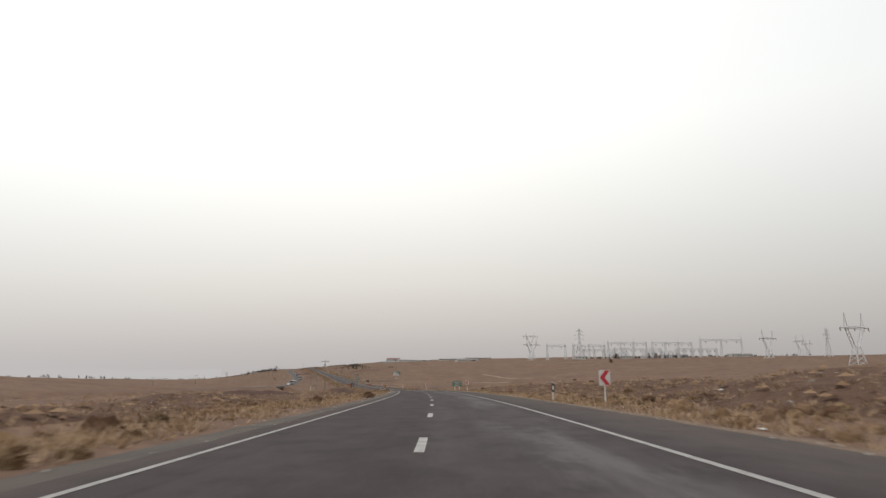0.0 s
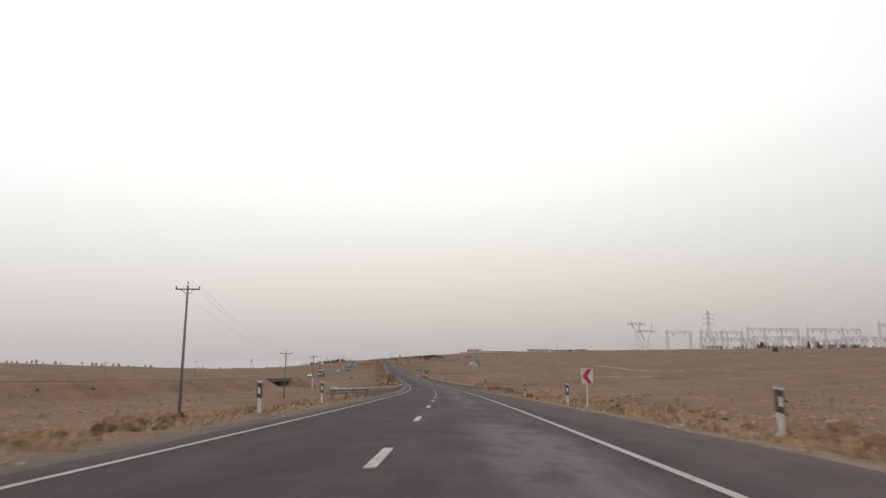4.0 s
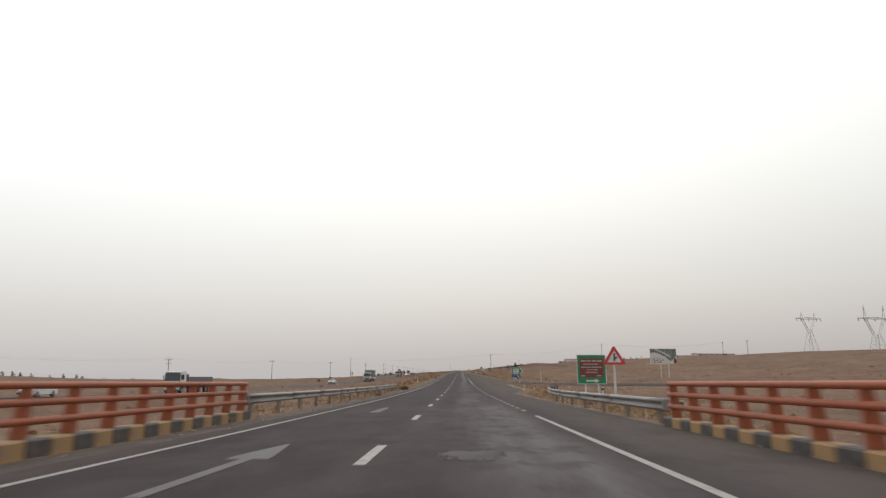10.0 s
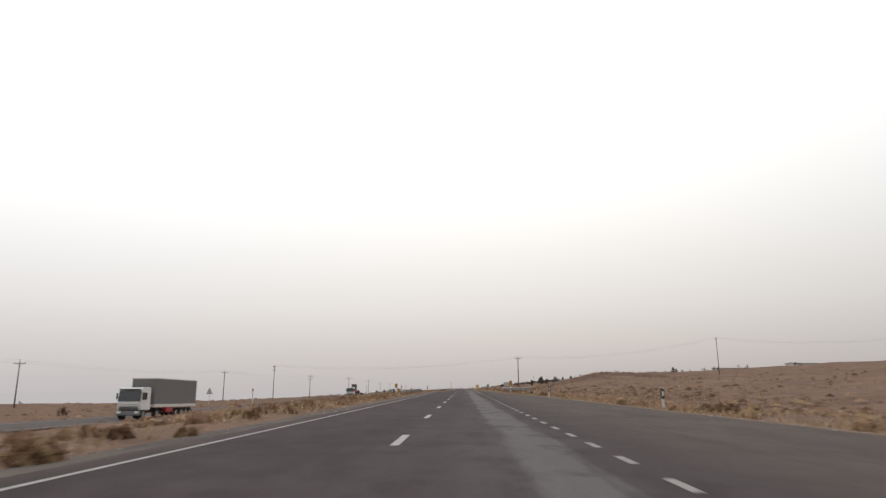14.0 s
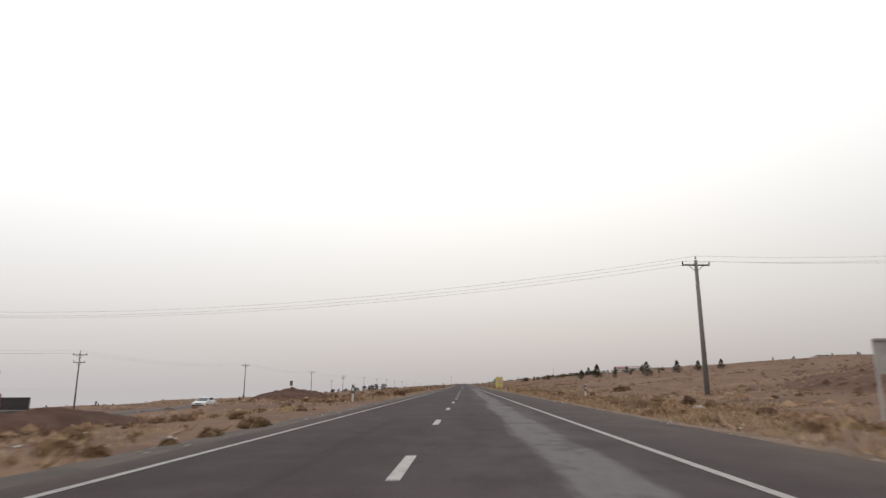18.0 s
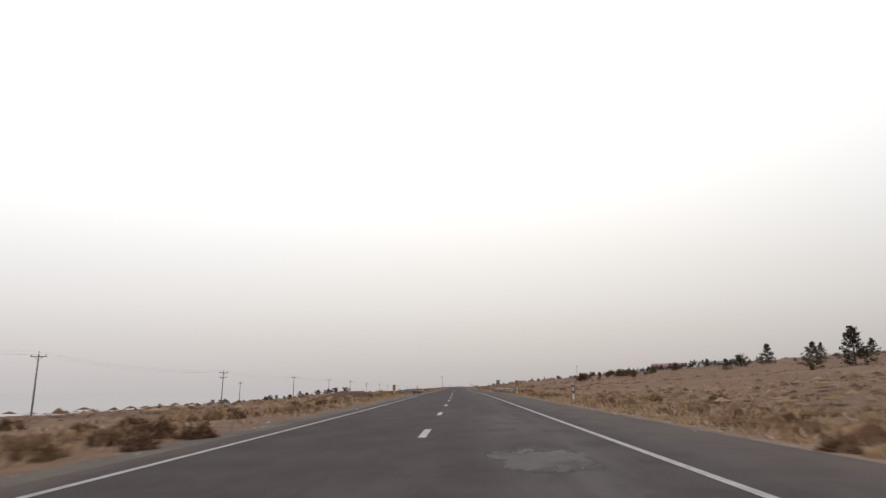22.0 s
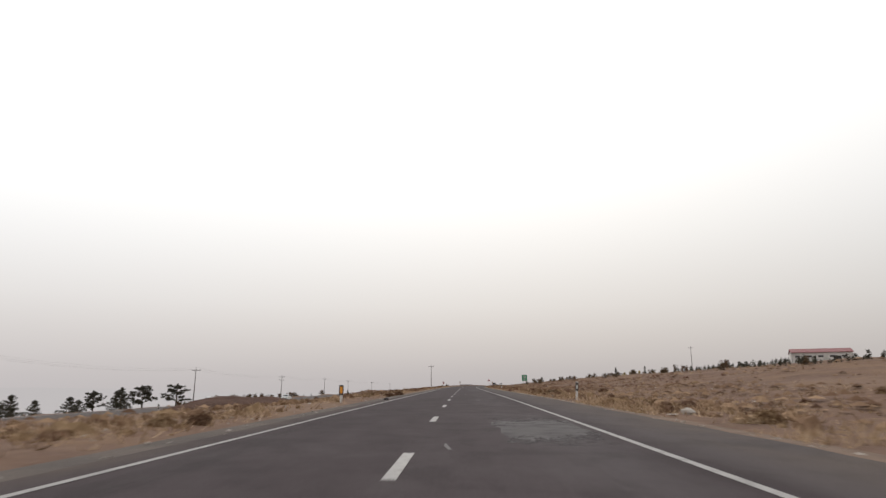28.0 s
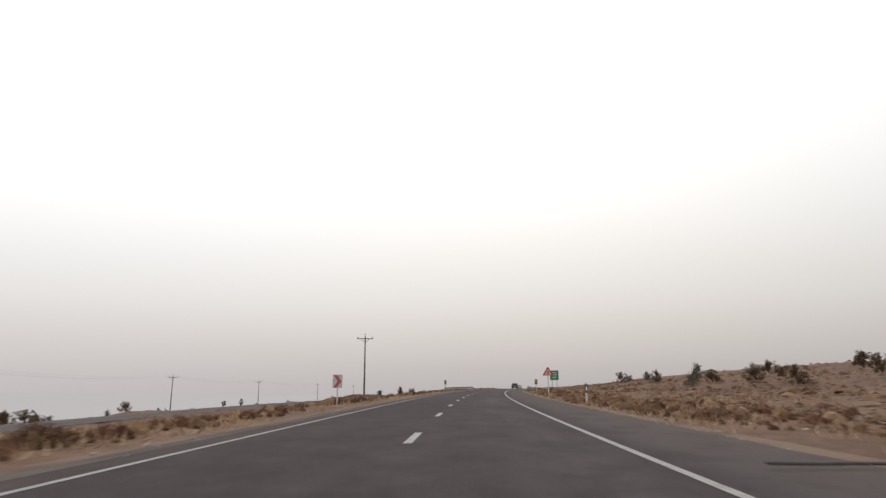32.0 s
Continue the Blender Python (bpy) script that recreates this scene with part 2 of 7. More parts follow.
_near = np.min(np.hypot(_S[:, :, None] - LESSER_S[::2], _U[:, :, None] - LESSER_U[::2]), axis=2)
_f = np.clip((_near - 5) / 6, 0, 1)
GZ = np.where((_near < 11) & ~_paved, (plain_side(_S, _U) - .12) * (1 - _f) + GZ * _f, GZ)


def ground_z(s, u):
    i = int(np.clip(np.searchsorted(SG, s) - 1, 0, len(SG) - 2))
    j = int(np.clip(np.searchsorted(US, u) - 1, 0, len(US) - 2))
    a, b = (s - SG[i]) / (SG[i + 1] - SG[i]), (u - US[j]) / (US[j + 1] - US[j])
    return float((GZ[i, j] * (1 - b) + GZ[i, j + 1] * b) * (1 - a) + (GZ[i + 1, j] * (1 - b) + GZ[i + 1, j + 1] * b) * a)


def ground_at(s, u):
    """World place of the ground s metres along and u metres right of the road."""
    x, y, h = line(s, u)
    z = float(pave(s, u)) if -4.3 < u < float(flat_side(s)) else ground_z(s, u)
    return Vector((float(x), float(y), z))


def heading(s):
    return -math.degrees(float(np.interp(s, RS, RH)))


def stand(s, u, turn=0.0, dz=0.0):
    """Pose on the ground there, its y axis along the road."""
    p = ground_at(s, u)
    return pose(p.x, p.y, p.z + dz, 0, 0, heading(s) + turn)


def level(s, u, z=0.0, turn=0.0):
    """Pose there, z metres over the road's own level."""
    x, y, h = line(s, u)
    return pose(float(x), float(y), float(np.interp(s, RS, RZ)) + z, 0, 0, heading(s) + turn)


# ---- materials ----
def material(name, build, rough=0.9, metal=0.0, spec=0.5):
    """A node material; build(tree helper) returns the colour socket or a colour, and perhaps a bump height."""
    m = bpy.data.materials.new(name)
    m.use_nodes = True
    n, l = m.node_tree.nodes, m.node_tree.links
    b = n["Principled BSDF"]
    b.inputs["Roughness"].default_value, b.inputs["Metallic"].default_value = rough, metal
    b.inputs["Specular IOR Level"].default_value = spec
    got = build(Tree(n, l))
    col, height, dist = (got + (None, 0))[:3] if isinstance(got, tuple) and not isinstance(got[0], float) else (got, None, 0)
    if isinstance(col, tuple):
        b.inputs["Base Color"].default_value = (*col, 1)
    else:
        l.new(col, b.inputs["Base Color"])
    if height is not None:
        bump = n.new("ShaderNodeBump")
        bump.inputs["Strength"].default_value, bump.inputs["Distance"].default_value = 0.8, dist
        l.new(height, bump.inputs["Height"]), l.new(bump.outputs[0], b.inputs["Normal"])
    return m


class Tree:
    def __init__(self, n, l):
        self.n, self.l = n, l
        self.geo = n.new("ShaderNodeNewGeometry")
        self.tex = n.new("ShaderNodeTexCoord")
        self.info = n.new("ShaderNodeObjectInfo")

    def noise(self, scale, detail=4.0, where=None, stretch=None, rough=0.55):
        t = self.n.new("ShaderNodeTexNoise")
        t.inputs["Scale"].default_value, t.inputs["Detail"].default_value, t.inputs["Roughness"].default_value = scale, detail, rough
        w = where or self.geo.outputs["Position"]
        if stretch:
            mp = self.n.new("ShaderNodeMapping")
            mp.inputs["Scale"].default_value = stretch
            self.l.new(w, mp.inputs["Vector"])
            w = mp.outputs[0]
        self.l.new(w, t.inputs["Vector"])
        return t.outputs["Fac"]

    def ramp(self, fac, *stops):
        r = self.n.new("ShaderNodeValToRGB")
        e = r.color_ramp.elements
        while len(e) < len(stops):
            e.new(0.5)
        for el, (p, c) in zip(e, stops):
            el.position, el.color = p, ((c, c, c, 1) if isinstance(c, float) else (*c, 1))
        self.l.new(fac, r.inputs[0])
        return r.outputs[0]

    def mix(self, fac, a, b, mode="MIX"):
        x = self.n.new("ShaderNodeMix")
        x.data_type, x.blend_type = "RGBA", mode
        for sock, v in ((x.inputs[0], fac), (x.inputs[6], a), (x.inputs[7], b)):
            if isinstance(v, (float, int)):
                sock.default_value = v
            elif isinstance(v, tuple):
                sock.default_value = (*v, 1)
            else:
                self.l.new(v, sock)
        return x.outputs[2]

    def math(self, op, a, b=0.5):
        x = self.n.new("ShaderNodeMath")
        x.operation = op
        for sock, v in zip(x.inputs, (a, b)):
            if isinstance(v, (float, int)):
                sock.default_value = v
            else:
                self.l.new(v, sock)
        return x.outputs[0]

    def axis(self, k):
        s = self.n.new("ShaderNodeSeparateXYZ")
        self.l.new(self.tex.outputs["UV"], s.inputs[0])
        return s.outputs[k]


def soil(t):
    big, mid, small = t.noise(.018, 3.0), t.noise(.11, 5.0), t.noise(1.3, 6.0, rough=.7)
    grit = t.noise(9.0, 3.0)
    where = t.n.new("ShaderNodeSeparateXYZ")
    t.l.new(t.geo.outputs["Position"], where.inputs[0])
    c = t.ramp(mid, (.34, (.092, .052, .036)), (.50, (.142, .084, .058)), (.66, (.188, .119, .082)))
    c = t.mix(t.ramp(big, (.38, 0.0), (.60, .65)), c, (.128, .077, .055))
    # bare pale ground, dark crusts and bands of withered herbs, tens of metres long
    bare = t.noise(.040, 7.0, stretch=(1.0, .7, 1.0), rough=.68)
    c = t.mix(t.ramp(bare, (.52, 0.0), (.62, .50)), c, (.222, .156, .113))
    crust = t.noise(.075, 7.0, stretch=(.8, 1.2, 1.0), rough=.70)
    c = t.mix(t.ramp(crust, (.36, .75), (.47, 0.0)), c, (.074, .044, .033))
    c = t.mix(t.ramp(small, (.48, 0.0), (.66, .8)), c, (.205, .136, .092))
    c = t.mix(t.ramp(small, (.26, .75), (.42, 0.0)), c, (.050, .034, .027))
    c = t.mix(t.ramp(grit, (.60, 0.0), (.74, .5)), c, (.30, .25, .21))
    hay = t.noise(.16, 6.0, rough=.7)
    c = t.mix(t.ramp(hay, (.48, 0.0), (.60, .55)), c, (.215, .136, .078))
    # redder earth over the first half kilometre
    c = t.mix(t.math("MULTIPLY", t.ramp(t.math("MULTIPLY", where.outputs[1], 1 / 1000.0), (.25, .70), (.55, .45)), t.ramp(mid, (.38, .75), (.62, .35))), c, (.160, .100, .077))
    tuft = t.noise(.55, 3.0, rough=.5)
    c = t.mix(t.ramp(tuft, (.57, 0.0), (.66, .28)), c, (.085, .050, .034))
    clod = t.noise(.28, 5.0, rough=.75)
    c = t.mix(t.ramp(clod, (.54, 0.0), (.66, .35)), c, (.098, .058, .040))
    return c, t.math("ADD", t.math("MULTIPLY", small, .6), t.math("MULTIPLY", grit, .3)), .12


def bank_earth(t):
    a, b, d = t.noise(.4, 5.0), t.noise(2.2, 6.0, rough=.75), t.noise(11.0, 3.0)
    c = t.ramp(a, (.36, (.096, .054, .038)), (.64, (.150, .090, .064)))
    c = t.mix(t.ramp(b, (.30, .6), (.44, 0.0)), c, (.055, .034, .026))
    c = t.mix(t.ramp(b, (.56, 0.0), (.70, .6)), c, (.178, .112, .078))
    c = t.mix(t.ramp(d, (.64, 0.0), (.76, .5)), c, (.24, .18, .145))
    return c, t.math("ADD", b, t.math("MULTIPLY", d, .3)), .22


def loose_earth(t):
    a, b, d = t.noise(.5, 4.0), t.noise(2.6, 6.0, rough=.75), t.noise(11.0, 3.0)
    c = t.ramp(a, (.36, (.072, .039, .029)), (.64, (.108, .062, .046)))
    c = t.mix(t.ramp(b, (.30, .8), (.44, 0.0)), c, (.036, .023, .019))
    c = t.mix(t.ramp(b, (.56, 0.0), (.70, .6)), c, (.130, .080, .060))
    c = t.mix(t.ramp(d, (.64, 0.0), (.76, .5)), c, (.22, .165, .135))
    return c, t.math("ADD", b, t.math("MULTIPLY", d, .3)), .22


def gravel(t):
    a, b = t.noise(.5, 5.0), t.noise(22.0, 4.0, rough=.7)
    c = t.mix(t.ramp(a, (.35, 0.0), (.65, 1.0)), (.078, .066, .062), (.122, .100, .086))
    c = t.mix(t.ramp(b, (.52, 0.0), (.70, .5)), c, (.21, .185, .165))
    c = t.mix(t.ramp(b, (.28, .6), (.42, 0.0)), c, (.07, .06, .055))
    return c, b, .03


def asphalt(t):
    """u runs across in metres, v along."""
    u, uv = t.axis(0), t.tex.outputs["UV"]
    fine_, coarse = t.noise(45.0, 3.0, rough=.7), t.noise(.25, 4.0, uv, (1.0, .25, 1.0))
    c = t.mix(t.ramp(coarse, (.35, 0.0), (.65, 1.0)), (.0452, .0336, .0362), (.0598, .0463, .0490))
    # wheel tracks and the paler right lane
    lane = t.ramp(t.math("MULTIPLY", t.math("ADD", u, 6.0), 1 / 12.0), (.26, 0.0), (.30, .08), (.46, .02), (.50, .22), (.56, .12), (.63, .62), (.70, .75), (.75, .22), (.79, .02), (1.0, .14))
    lane = t.math("MULTIPLY", lane, t.ramp(t.math("MULTIPLY", t.axis(1), 1 / 1300.0), (0.0, .85), (.14, .85), (.31, 1.0), (.35, .40), (.60, .40), (.64, .35), (.80, .22), (1.0, .25)))
    c = t.mix(t.math("MULTIPLY", lane, .75), c, (.091, .078, .080))
    streak = t.ramp(t.noise(.55, 5.0, uv, (1.0, .13, 1.0), .65), (.44, 0.0), (.58, 1.0))
    c = t.mix(t.math("MULTIPLY", t.math("MULTIPLY", streak, lane), .65), c, (.195, .185, .184))
    # a long scoured band in the right-hand wheel track of the middle stretch
    v = t.axis(1)
    bend = t.math("MULTIPLY", t.math("SUBTRACT", t.noise(.012, 2.0, uv, (.001, 1.0, 1.0)), .5), 1.5)
    off = t.math("ABSOLUTE", t.math("SUBTRACT", u, t.math("ADD", bend, 2.15)))
    rag = t.math("MULTIPLY", t.math("SUBTRACT", t.noise(.8, 6.0, uv, (1.0, .16, 1.0), .7), .5), .9)
    band = t.ramp(t.math("ADD", off, rag), (.34, 1.0), (.52, 0.0))
    span = t.ramp(t.math("MULTIPLY", v, 1 / 1300.0), (.33, 0.0), (.37, .5), (.45, .9), (.50, 1.0), (.62, .95), (.65, 0.0))
    c = t.mix(t.math("MULTIPLY", t.math("MULTIPLY", band, span), .72), c, (.165, .156, .154))
    # the paler, little-used hard shoulder
    hard = t.math("MULTIPLY", t.ramp(t.math("MULTIPLY", t.math("ADD", u, 6.0), 1 / 12.0), (.785, 0.0), (.83, .75), (1.0, .6)), t.ramp(t.math("MULTIPLY", v, 1 / 1300.0), (.10, .5), (.30, .8), (.36, .15), (.60, .15), (.66, .9)))
    c = t.mix(hard, c, (.080, .069, .071))
    # blotches, and dust blown over the outer edges
    blot = t.noise(1.1, 5.0, uv, (1.0, .6, 1.0), .65)
    c = t.mix(t.ramp(blot, (.40, .45), (.50, 0.0)), c, (.034, .027, .028))
    c = t.mix(t.ramp(blot, (.53, 0.0), (.68, .35)), c, (.085, .074, .074))
    edge = t.ramp(t.math("MULTIPLY", t.math("ADD", u, 6.0), 1 / 12.0), (.17, .9), (.215, .25), (.235, 0.0), (.78, 0.0), (.86, .35), (.965, .85))
    dust = t.ramp(t.noise(.8, 6.0, uv, (1.0, .35, 1.0), .7), (.36, .25), (.62, 1.0))
    c = t.mix(t.math("MULTIPLY", edge, dust), c, (.105, .082, .068))
    # skid and oil marks along the left lane
    dark = t.ramp(t.noise(.9, 4.0, uv, (1.0, .03, 1.0)), (.62, 0.0), (.74, .7))
    c = t.mix(dark, c, (.030, .026, .026))
    c = t.mix(t.ramp(fine_, (.35, .35), (.5, 0.0)), c, (.02, .018, .018))
    c = t.mix(t.ramp(fine_, (.58, 0.0), (.72, .4)), c, (.13, .125, .12))
    return c, fine_, .006


def paint(col, worn):
    def build(t):
        w = t.noise(6.0, 6.0, rough=.75)
        c = t.mix(t.ramp(w, (.30, worn), (.52, 0.0)), col, (.10, .095, .092))
        d = t.noise(.6, 3.0)
        return t.mix(t.ramp(d, (.4, 0.0), (.7, .25)), c, (.25, .235, .22))
    return build


def plain(col, amount=.18, scale=6.0, dirt=(.16, .13, .10)):
    def build(t):
        a, b = t.noise(scale, 5.0, t.tex.outputs["Object"]), t.noise(scale * 6, 3.0, t.tex.outputs["Object"])
        c = t.mix(t.ramp(a, (.45, 0.0), (.75, amount * 2)), col, dirt)
        return t.mix(t.ramp(b, (.55, 0.0), (.75, amount)), c, tuple(x * .6 for x in col))
    return build


def plant(dark, mid, light):
    def build(t):
        r = t.n.new("ShaderNodeNewGeometry").outputs["Random Per Island"]
        c = t.ramp(r, (0.0, dark), (.55, mid), (1.0, light))
        return t.mix(t.math("MULTIPLY", t.info.outputs["Random"], .35), c, mid)
    return build


M = {}
def mat(name, build, **kw):
    M[name] = material(name, build, **kw)


mat("dry_soil", soil, rough=.95, spec=.1)
mat("verge_dust", plain((.178, .125, .094), .45, .8, (.10, .072, .055)), rough=.95, spec=.1)
mat("shoulder_gravel", gravel, rough=.95, spec=.15)
mat("asphalt", asphalt, rough=.9, spec=.10)
mat("track_dust", plain((.29, .22, .165), .25, .4, (.16, .11, .08)), rough=.95, spec=.1)
mat("asphalt_grey", plain((.092, .079, .076), .3, .4, (.115, .094, .085)), rough=.95, spec=.1)
mat("asphalt_dusty", plain((.110, .085, .072), .35, .5, (.15, .11, .085)), rough=.95, spec=.1)
mat("road_paint", paint((.36, .345, .33), .9), rough=.7, spec=.25)
mat("edge_paint", paint((.31, .298, .285), .9), rough=.7, spec=.25)
mat("faded_paint", paint((.25, .24, .23), .95), rough=.75, spec=.2)
mat("patch", plain((.092, .084, .084), .75, 1.3, (.052, .044, .046)), rough=.85, spec=.2)
mat("worn_paint", paint((.13, .124, .122), .8), rough=.8, spec=.2)
mat("galvanised", plain((.215, .205, .203), .3), rough=.5, metal=.3)
mat("rail_post", plain((.25, .195, .155), .3), rough=.8)
mat("orange_paint", plain((.315, .082, .032), .3, 3.0, (.17, .065, .04)), rough=.6)
mat("yellow_paint", plain((.33, .195, .085), .5, 4.0, (.20, .14, .10)), rough=.75)
mat("black_paint", plain((.055, .048, .046), .3), rough=.7)
mat("white_paint", plain((.62, .60, .57), .22), rough=.6)
mat("red_sign", plain((.50, .03, .045), .08), rough=.45)
mat("green_sign", plain((.012, .19, .085), .1), rough=.45)
mat("brown_sign", plain((.17, .035, .03), .12), rough=.5)
mat("blue_sign", plain((.02, .06, .20), .1), rough=.45)
mat("red_faded", plain((.43, .11, .13), .15), rough=.6)
mat("yellow_sign", plain((.66, .54, .19), .1), rough=.5)
mat("marker_yellow", plain((.66, .36, .035), .15), rough=.5)
mat("amber_sign", plain((.75, .30, .02), .08), rough=.45)
mat("sign_grey", plain((.16, .165, .175), .2), rough=.6)
mat("sign_back", plain((.42, .40, .375), .25, 2.0), rough=.6)
mat("fascia", plain((.135, .098, .080), .35, 1.0), rough=.9)
mat("kerb_yellow", plain((.34, .25, .15), .35, 3.0, (.28, .22, .17)), rough=.9)
mat("concrete", plain((.33, .30, .27), .3, 1.2), rough=.9)
mat("dark_steel", plain((.055, .05, .05), .2), rough=.6, metal=.3)
mat("steel_mast", plain((.20, .195, .195), .2, 1.5), rough=.55, metal=.3)
mat("pole_concrete", plain((.19, .18, .17), .25, 1.0), rough=.85)
# paler than bare steel: the distance haze is put into this colour
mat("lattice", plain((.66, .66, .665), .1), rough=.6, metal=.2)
mat("wire", plain((.33, .325, .325), .05), rough=.6)
mat("bark", plain((.09, .065, .045), .4), rough=.95)
mat("dry_twig", plant((.095, .054, .030), (.190, .118, .066), (.31, .215, .125)), rough=.95, spec=.1)
mat("straw", plant((.27, .184, .112), (.41, .290, .185), (.55, .410, .280)), rough=.95, spec=.1)
mat("verge_straw", plant((.275, .186, .112), (.41, .285, .180), (.54, .395, .265)), rough=.95, spec=.1)
mat("ochre_grass", plant((.150, .090, .053), (.240, .152, .092), (.34, .230, .146)), rough=.95, spec=.1)
mat("scrub", plant((.070, .038, .024), (.135, .078, .048), (.21, .132, .083)), rough=.95, spec=.1)
mat("russet", plant((.060, .026, .017), (.105, .050, .031), (.155, .085, .055)), rough=.95, spec=.1)
mat("olive", plant((.074, .049, .028), (.122, .083, .048), (.180, .130, .080)), rough=.9, spec=.15)
mat("pine", plant((.034, .033, .024), (.062, .058, .042), (.100, .088, .064)), rough=.9, spec=.2)
mat("grey_leaf", plant((.10, .085, .065), (.165, .145, .115), (.24, .215, .175)), rough=.9, spec=.15)
mat("yellow_leaf", plant((.16, .12, .03), (.30, .22, .05), (.45, .34, .10)), rough=.9, spec=.15)
mat("earth", loose_earth, rough=.95, spec=.1)
mat("bank_earth", bank_earth, rough=.95, spec=.1)
mat("stone", plain((.30, .26, .22), .3, 8.0), rough=.95)
mat("pale_stone", plain((.38, .34, .30), .2, 8.0), rough=.9)
mat("tyre_black", plain((.031, .026, .027), .3, 2.0, (.04, .034, .034)), rough=.95, spec=.04)
mat("rubber", plain((.022, .021, .021), .2), rough=.85)
mat("car_white", plain((.66, .66, .65), .05), rough=.3)
mat("car_dark", plain((.035, .030, .030), .1), rough=.3)
mat("car_glass", plain((.03, .035, .04), .02), rough=.08)
mat("truck_canvas", plain((.15, .145, .145), .2, .8), rough=.8)
mat("machine_red", plain((.34, .022, .035), .2), rough=.5)
mat("tail_lamp", plain((.45, .02, .02), .05), rough=.25)
mat("head_lamp", plain((.75, .75, .72), .05), rough=.15)
mat("wall_white", plain((.58, .555, .52), .2, .4), rough=.9)
mat("roof_red", plain((.19, .05, .055), .2, .4), rough=.7)
mat("roof_grey", plain((.33, .33, .33), .2, .4), rough=.7)
mat("dark_opening", plain((.04, .038, .038), .1), rough=.8)
mat("picture_green", plain((.10, .12, .09), .4, 3.0, (.4, .42, .4)), rough=.5)
mat("picture_sky", plain((.42, .47, .50), .3, 2.0), rough=.5)


# pale scars in the asphalt that thin out towards their rims
pm = M["patch"]
pt = Tree(pm.node_tree.nodes, pm.node_tree.links)
px_ = pt.n.new("ShaderNodeSeparateXYZ")
pt.l.new(pt.tex.outputs["Generated"], px_.inputs[0])
rim = pt.math("MULTIPLY", pt.math("SINE", pt.math("MULTIPLY", px_.outputs[0], math.pi)), pt.math("SINE", pt.math("MULTIPLY", px_.outputs[1], math.pi)))
worn_ = pt.math("ADD", rim, pt.math("MULTIPLY", pt.math("SUBTRACT", pt.noise(3.5, 5.0, stretch=(1.0, .5, 1.0), rough=.7), .5), 2.4))
pt.l.new(pt.ramp(worn_, (.12, 0.0), (.55, .92)), pm.node_tree.nodes["Principled BSDF"].inputs["Alpha"])


# ---- mesh helpers ----
def box(bm, c, size, turn=None, bevel=0.0):
    m = Matrix.Translation(c) @ (turn or Matrix.Identity(4)) @ Matrix.Diagonal((*size, 1))
    got = bmesh.ops.create_cube(bm, size=1, matrix=m)
    if bevel:
        es = list({e for v in got["verts"] for e in v.link_edges})
        bmesh.ops.bevel(bm, geom=es, offset=bevel, segments=1, affect="EDGES")
    return bm


def rod(bm, a, b, r0, r1=None, n=8):
    a, b = Vector(a), Vector(b)
    d = b - a
    m = Matrix.Translation((a + b) / 2) @ d.to_track_quat("Z", "Y").to_matrix().to_4x4()
    bmesh.ops.create_cone(bm, cap_ends=True, segments=n, radius1=r0, radius2=r0 if r1 is None else r1, depth=d.length, matrix=m)
    return bm


def tube(bm, pts, r, n=4):
    """One unbroken round bar through the points."""
    pts = [Vector(p) for p in pts]
    rings = []
    for i, p in enumerate(pts):
        d = (pts[min(i + 1, len(pts) - 1)] - pts[max(i - 1, 0)]).normalized()
        a = d.cross(Vector((0, 0, 1)) if abs(d.z) < .9 else Vector((1, 0, 0))).normalized()
        b = a.cross(d)
        rings.append([bm.verts.new(p + (a * math.cos(k * math.tau / n) + b * math.sin(k * math.tau / n)) * r) for k in range(n)])
    for u_, v_ in zip(rings[:-1], rings[1:]):
        for k in range(n):
            bm.faces.new((u_[k], u_[(k + 1) % n], v_[(k + 1) % n], v_[k]))
    bm.faces.new(rings[0][::-1]), bm.faces.new(rings[-1])
    return bm


def slab(bm, outline, y0, y1):
    """A flat plate of that x, z outline, from y0 to y1."""
    a = [bm.verts.new((x, y0, z)) for x, z in outline]
    b = [bm.verts.new((x, y1, z)) for x, z in outline]
    n = len(a)
    bm.faces.new(a), bm.faces.new(b[::-1])
    for i in range(n):
        bm.faces.new((a[i], b[i], b[(i + 1) % n], a[(i + 1) % n]))
    bmesh.ops.recalc_face_normals(bm, faces=bm.faces)
    return bm


def mesh_of(name, bm, mat, smooth=False):
    me = bpy.data.meshes.new(name)
    bm.to_mesh(me)
    bm.free()
    me.materials.append(M[mat])
    if smooth:
        me.polygons.foreach_set("use_smooth", [True] * len(me.polygons))
    return me


def part(name, bm, mat, parent, label="", smooth=False):
    """One mesh under a thing or a part; bm is a bmesh or a mesh that is shared."""
    me = bm if isinstance(bm, bpy.types.Mesh) else mesh_of(name, bm, mat, smooth)
    ob = new(name, me)
    ob.parent = parent
    return tagged(ob, label)


def thing(name, m, label, category, group=""):
    ob = new(name)
    ob.matrix_world = m
    return tagged(ob, label, category, group)


def solid(name, bm, mat, m, label, category, group="", smooth=False, kind=""):
    """A thing of one mesh."""
    ob = new(name, mesh_of(name, bm, mat, smooth))
    ob.matrix_world = m
    return tagged(ob, label, category, group, kind)


def B():
    return bmesh.new()


def raw(name, verts, faces, mat, smooth=False):
    me = bpy.data.meshes.new(name)
    me.from_pydata(verts, [], faces)
    me.materials.append(M[mat])
    if smooth:
        me.polygons.foreach_set("use_smooth", [True] * len(me.polygons))
    return me


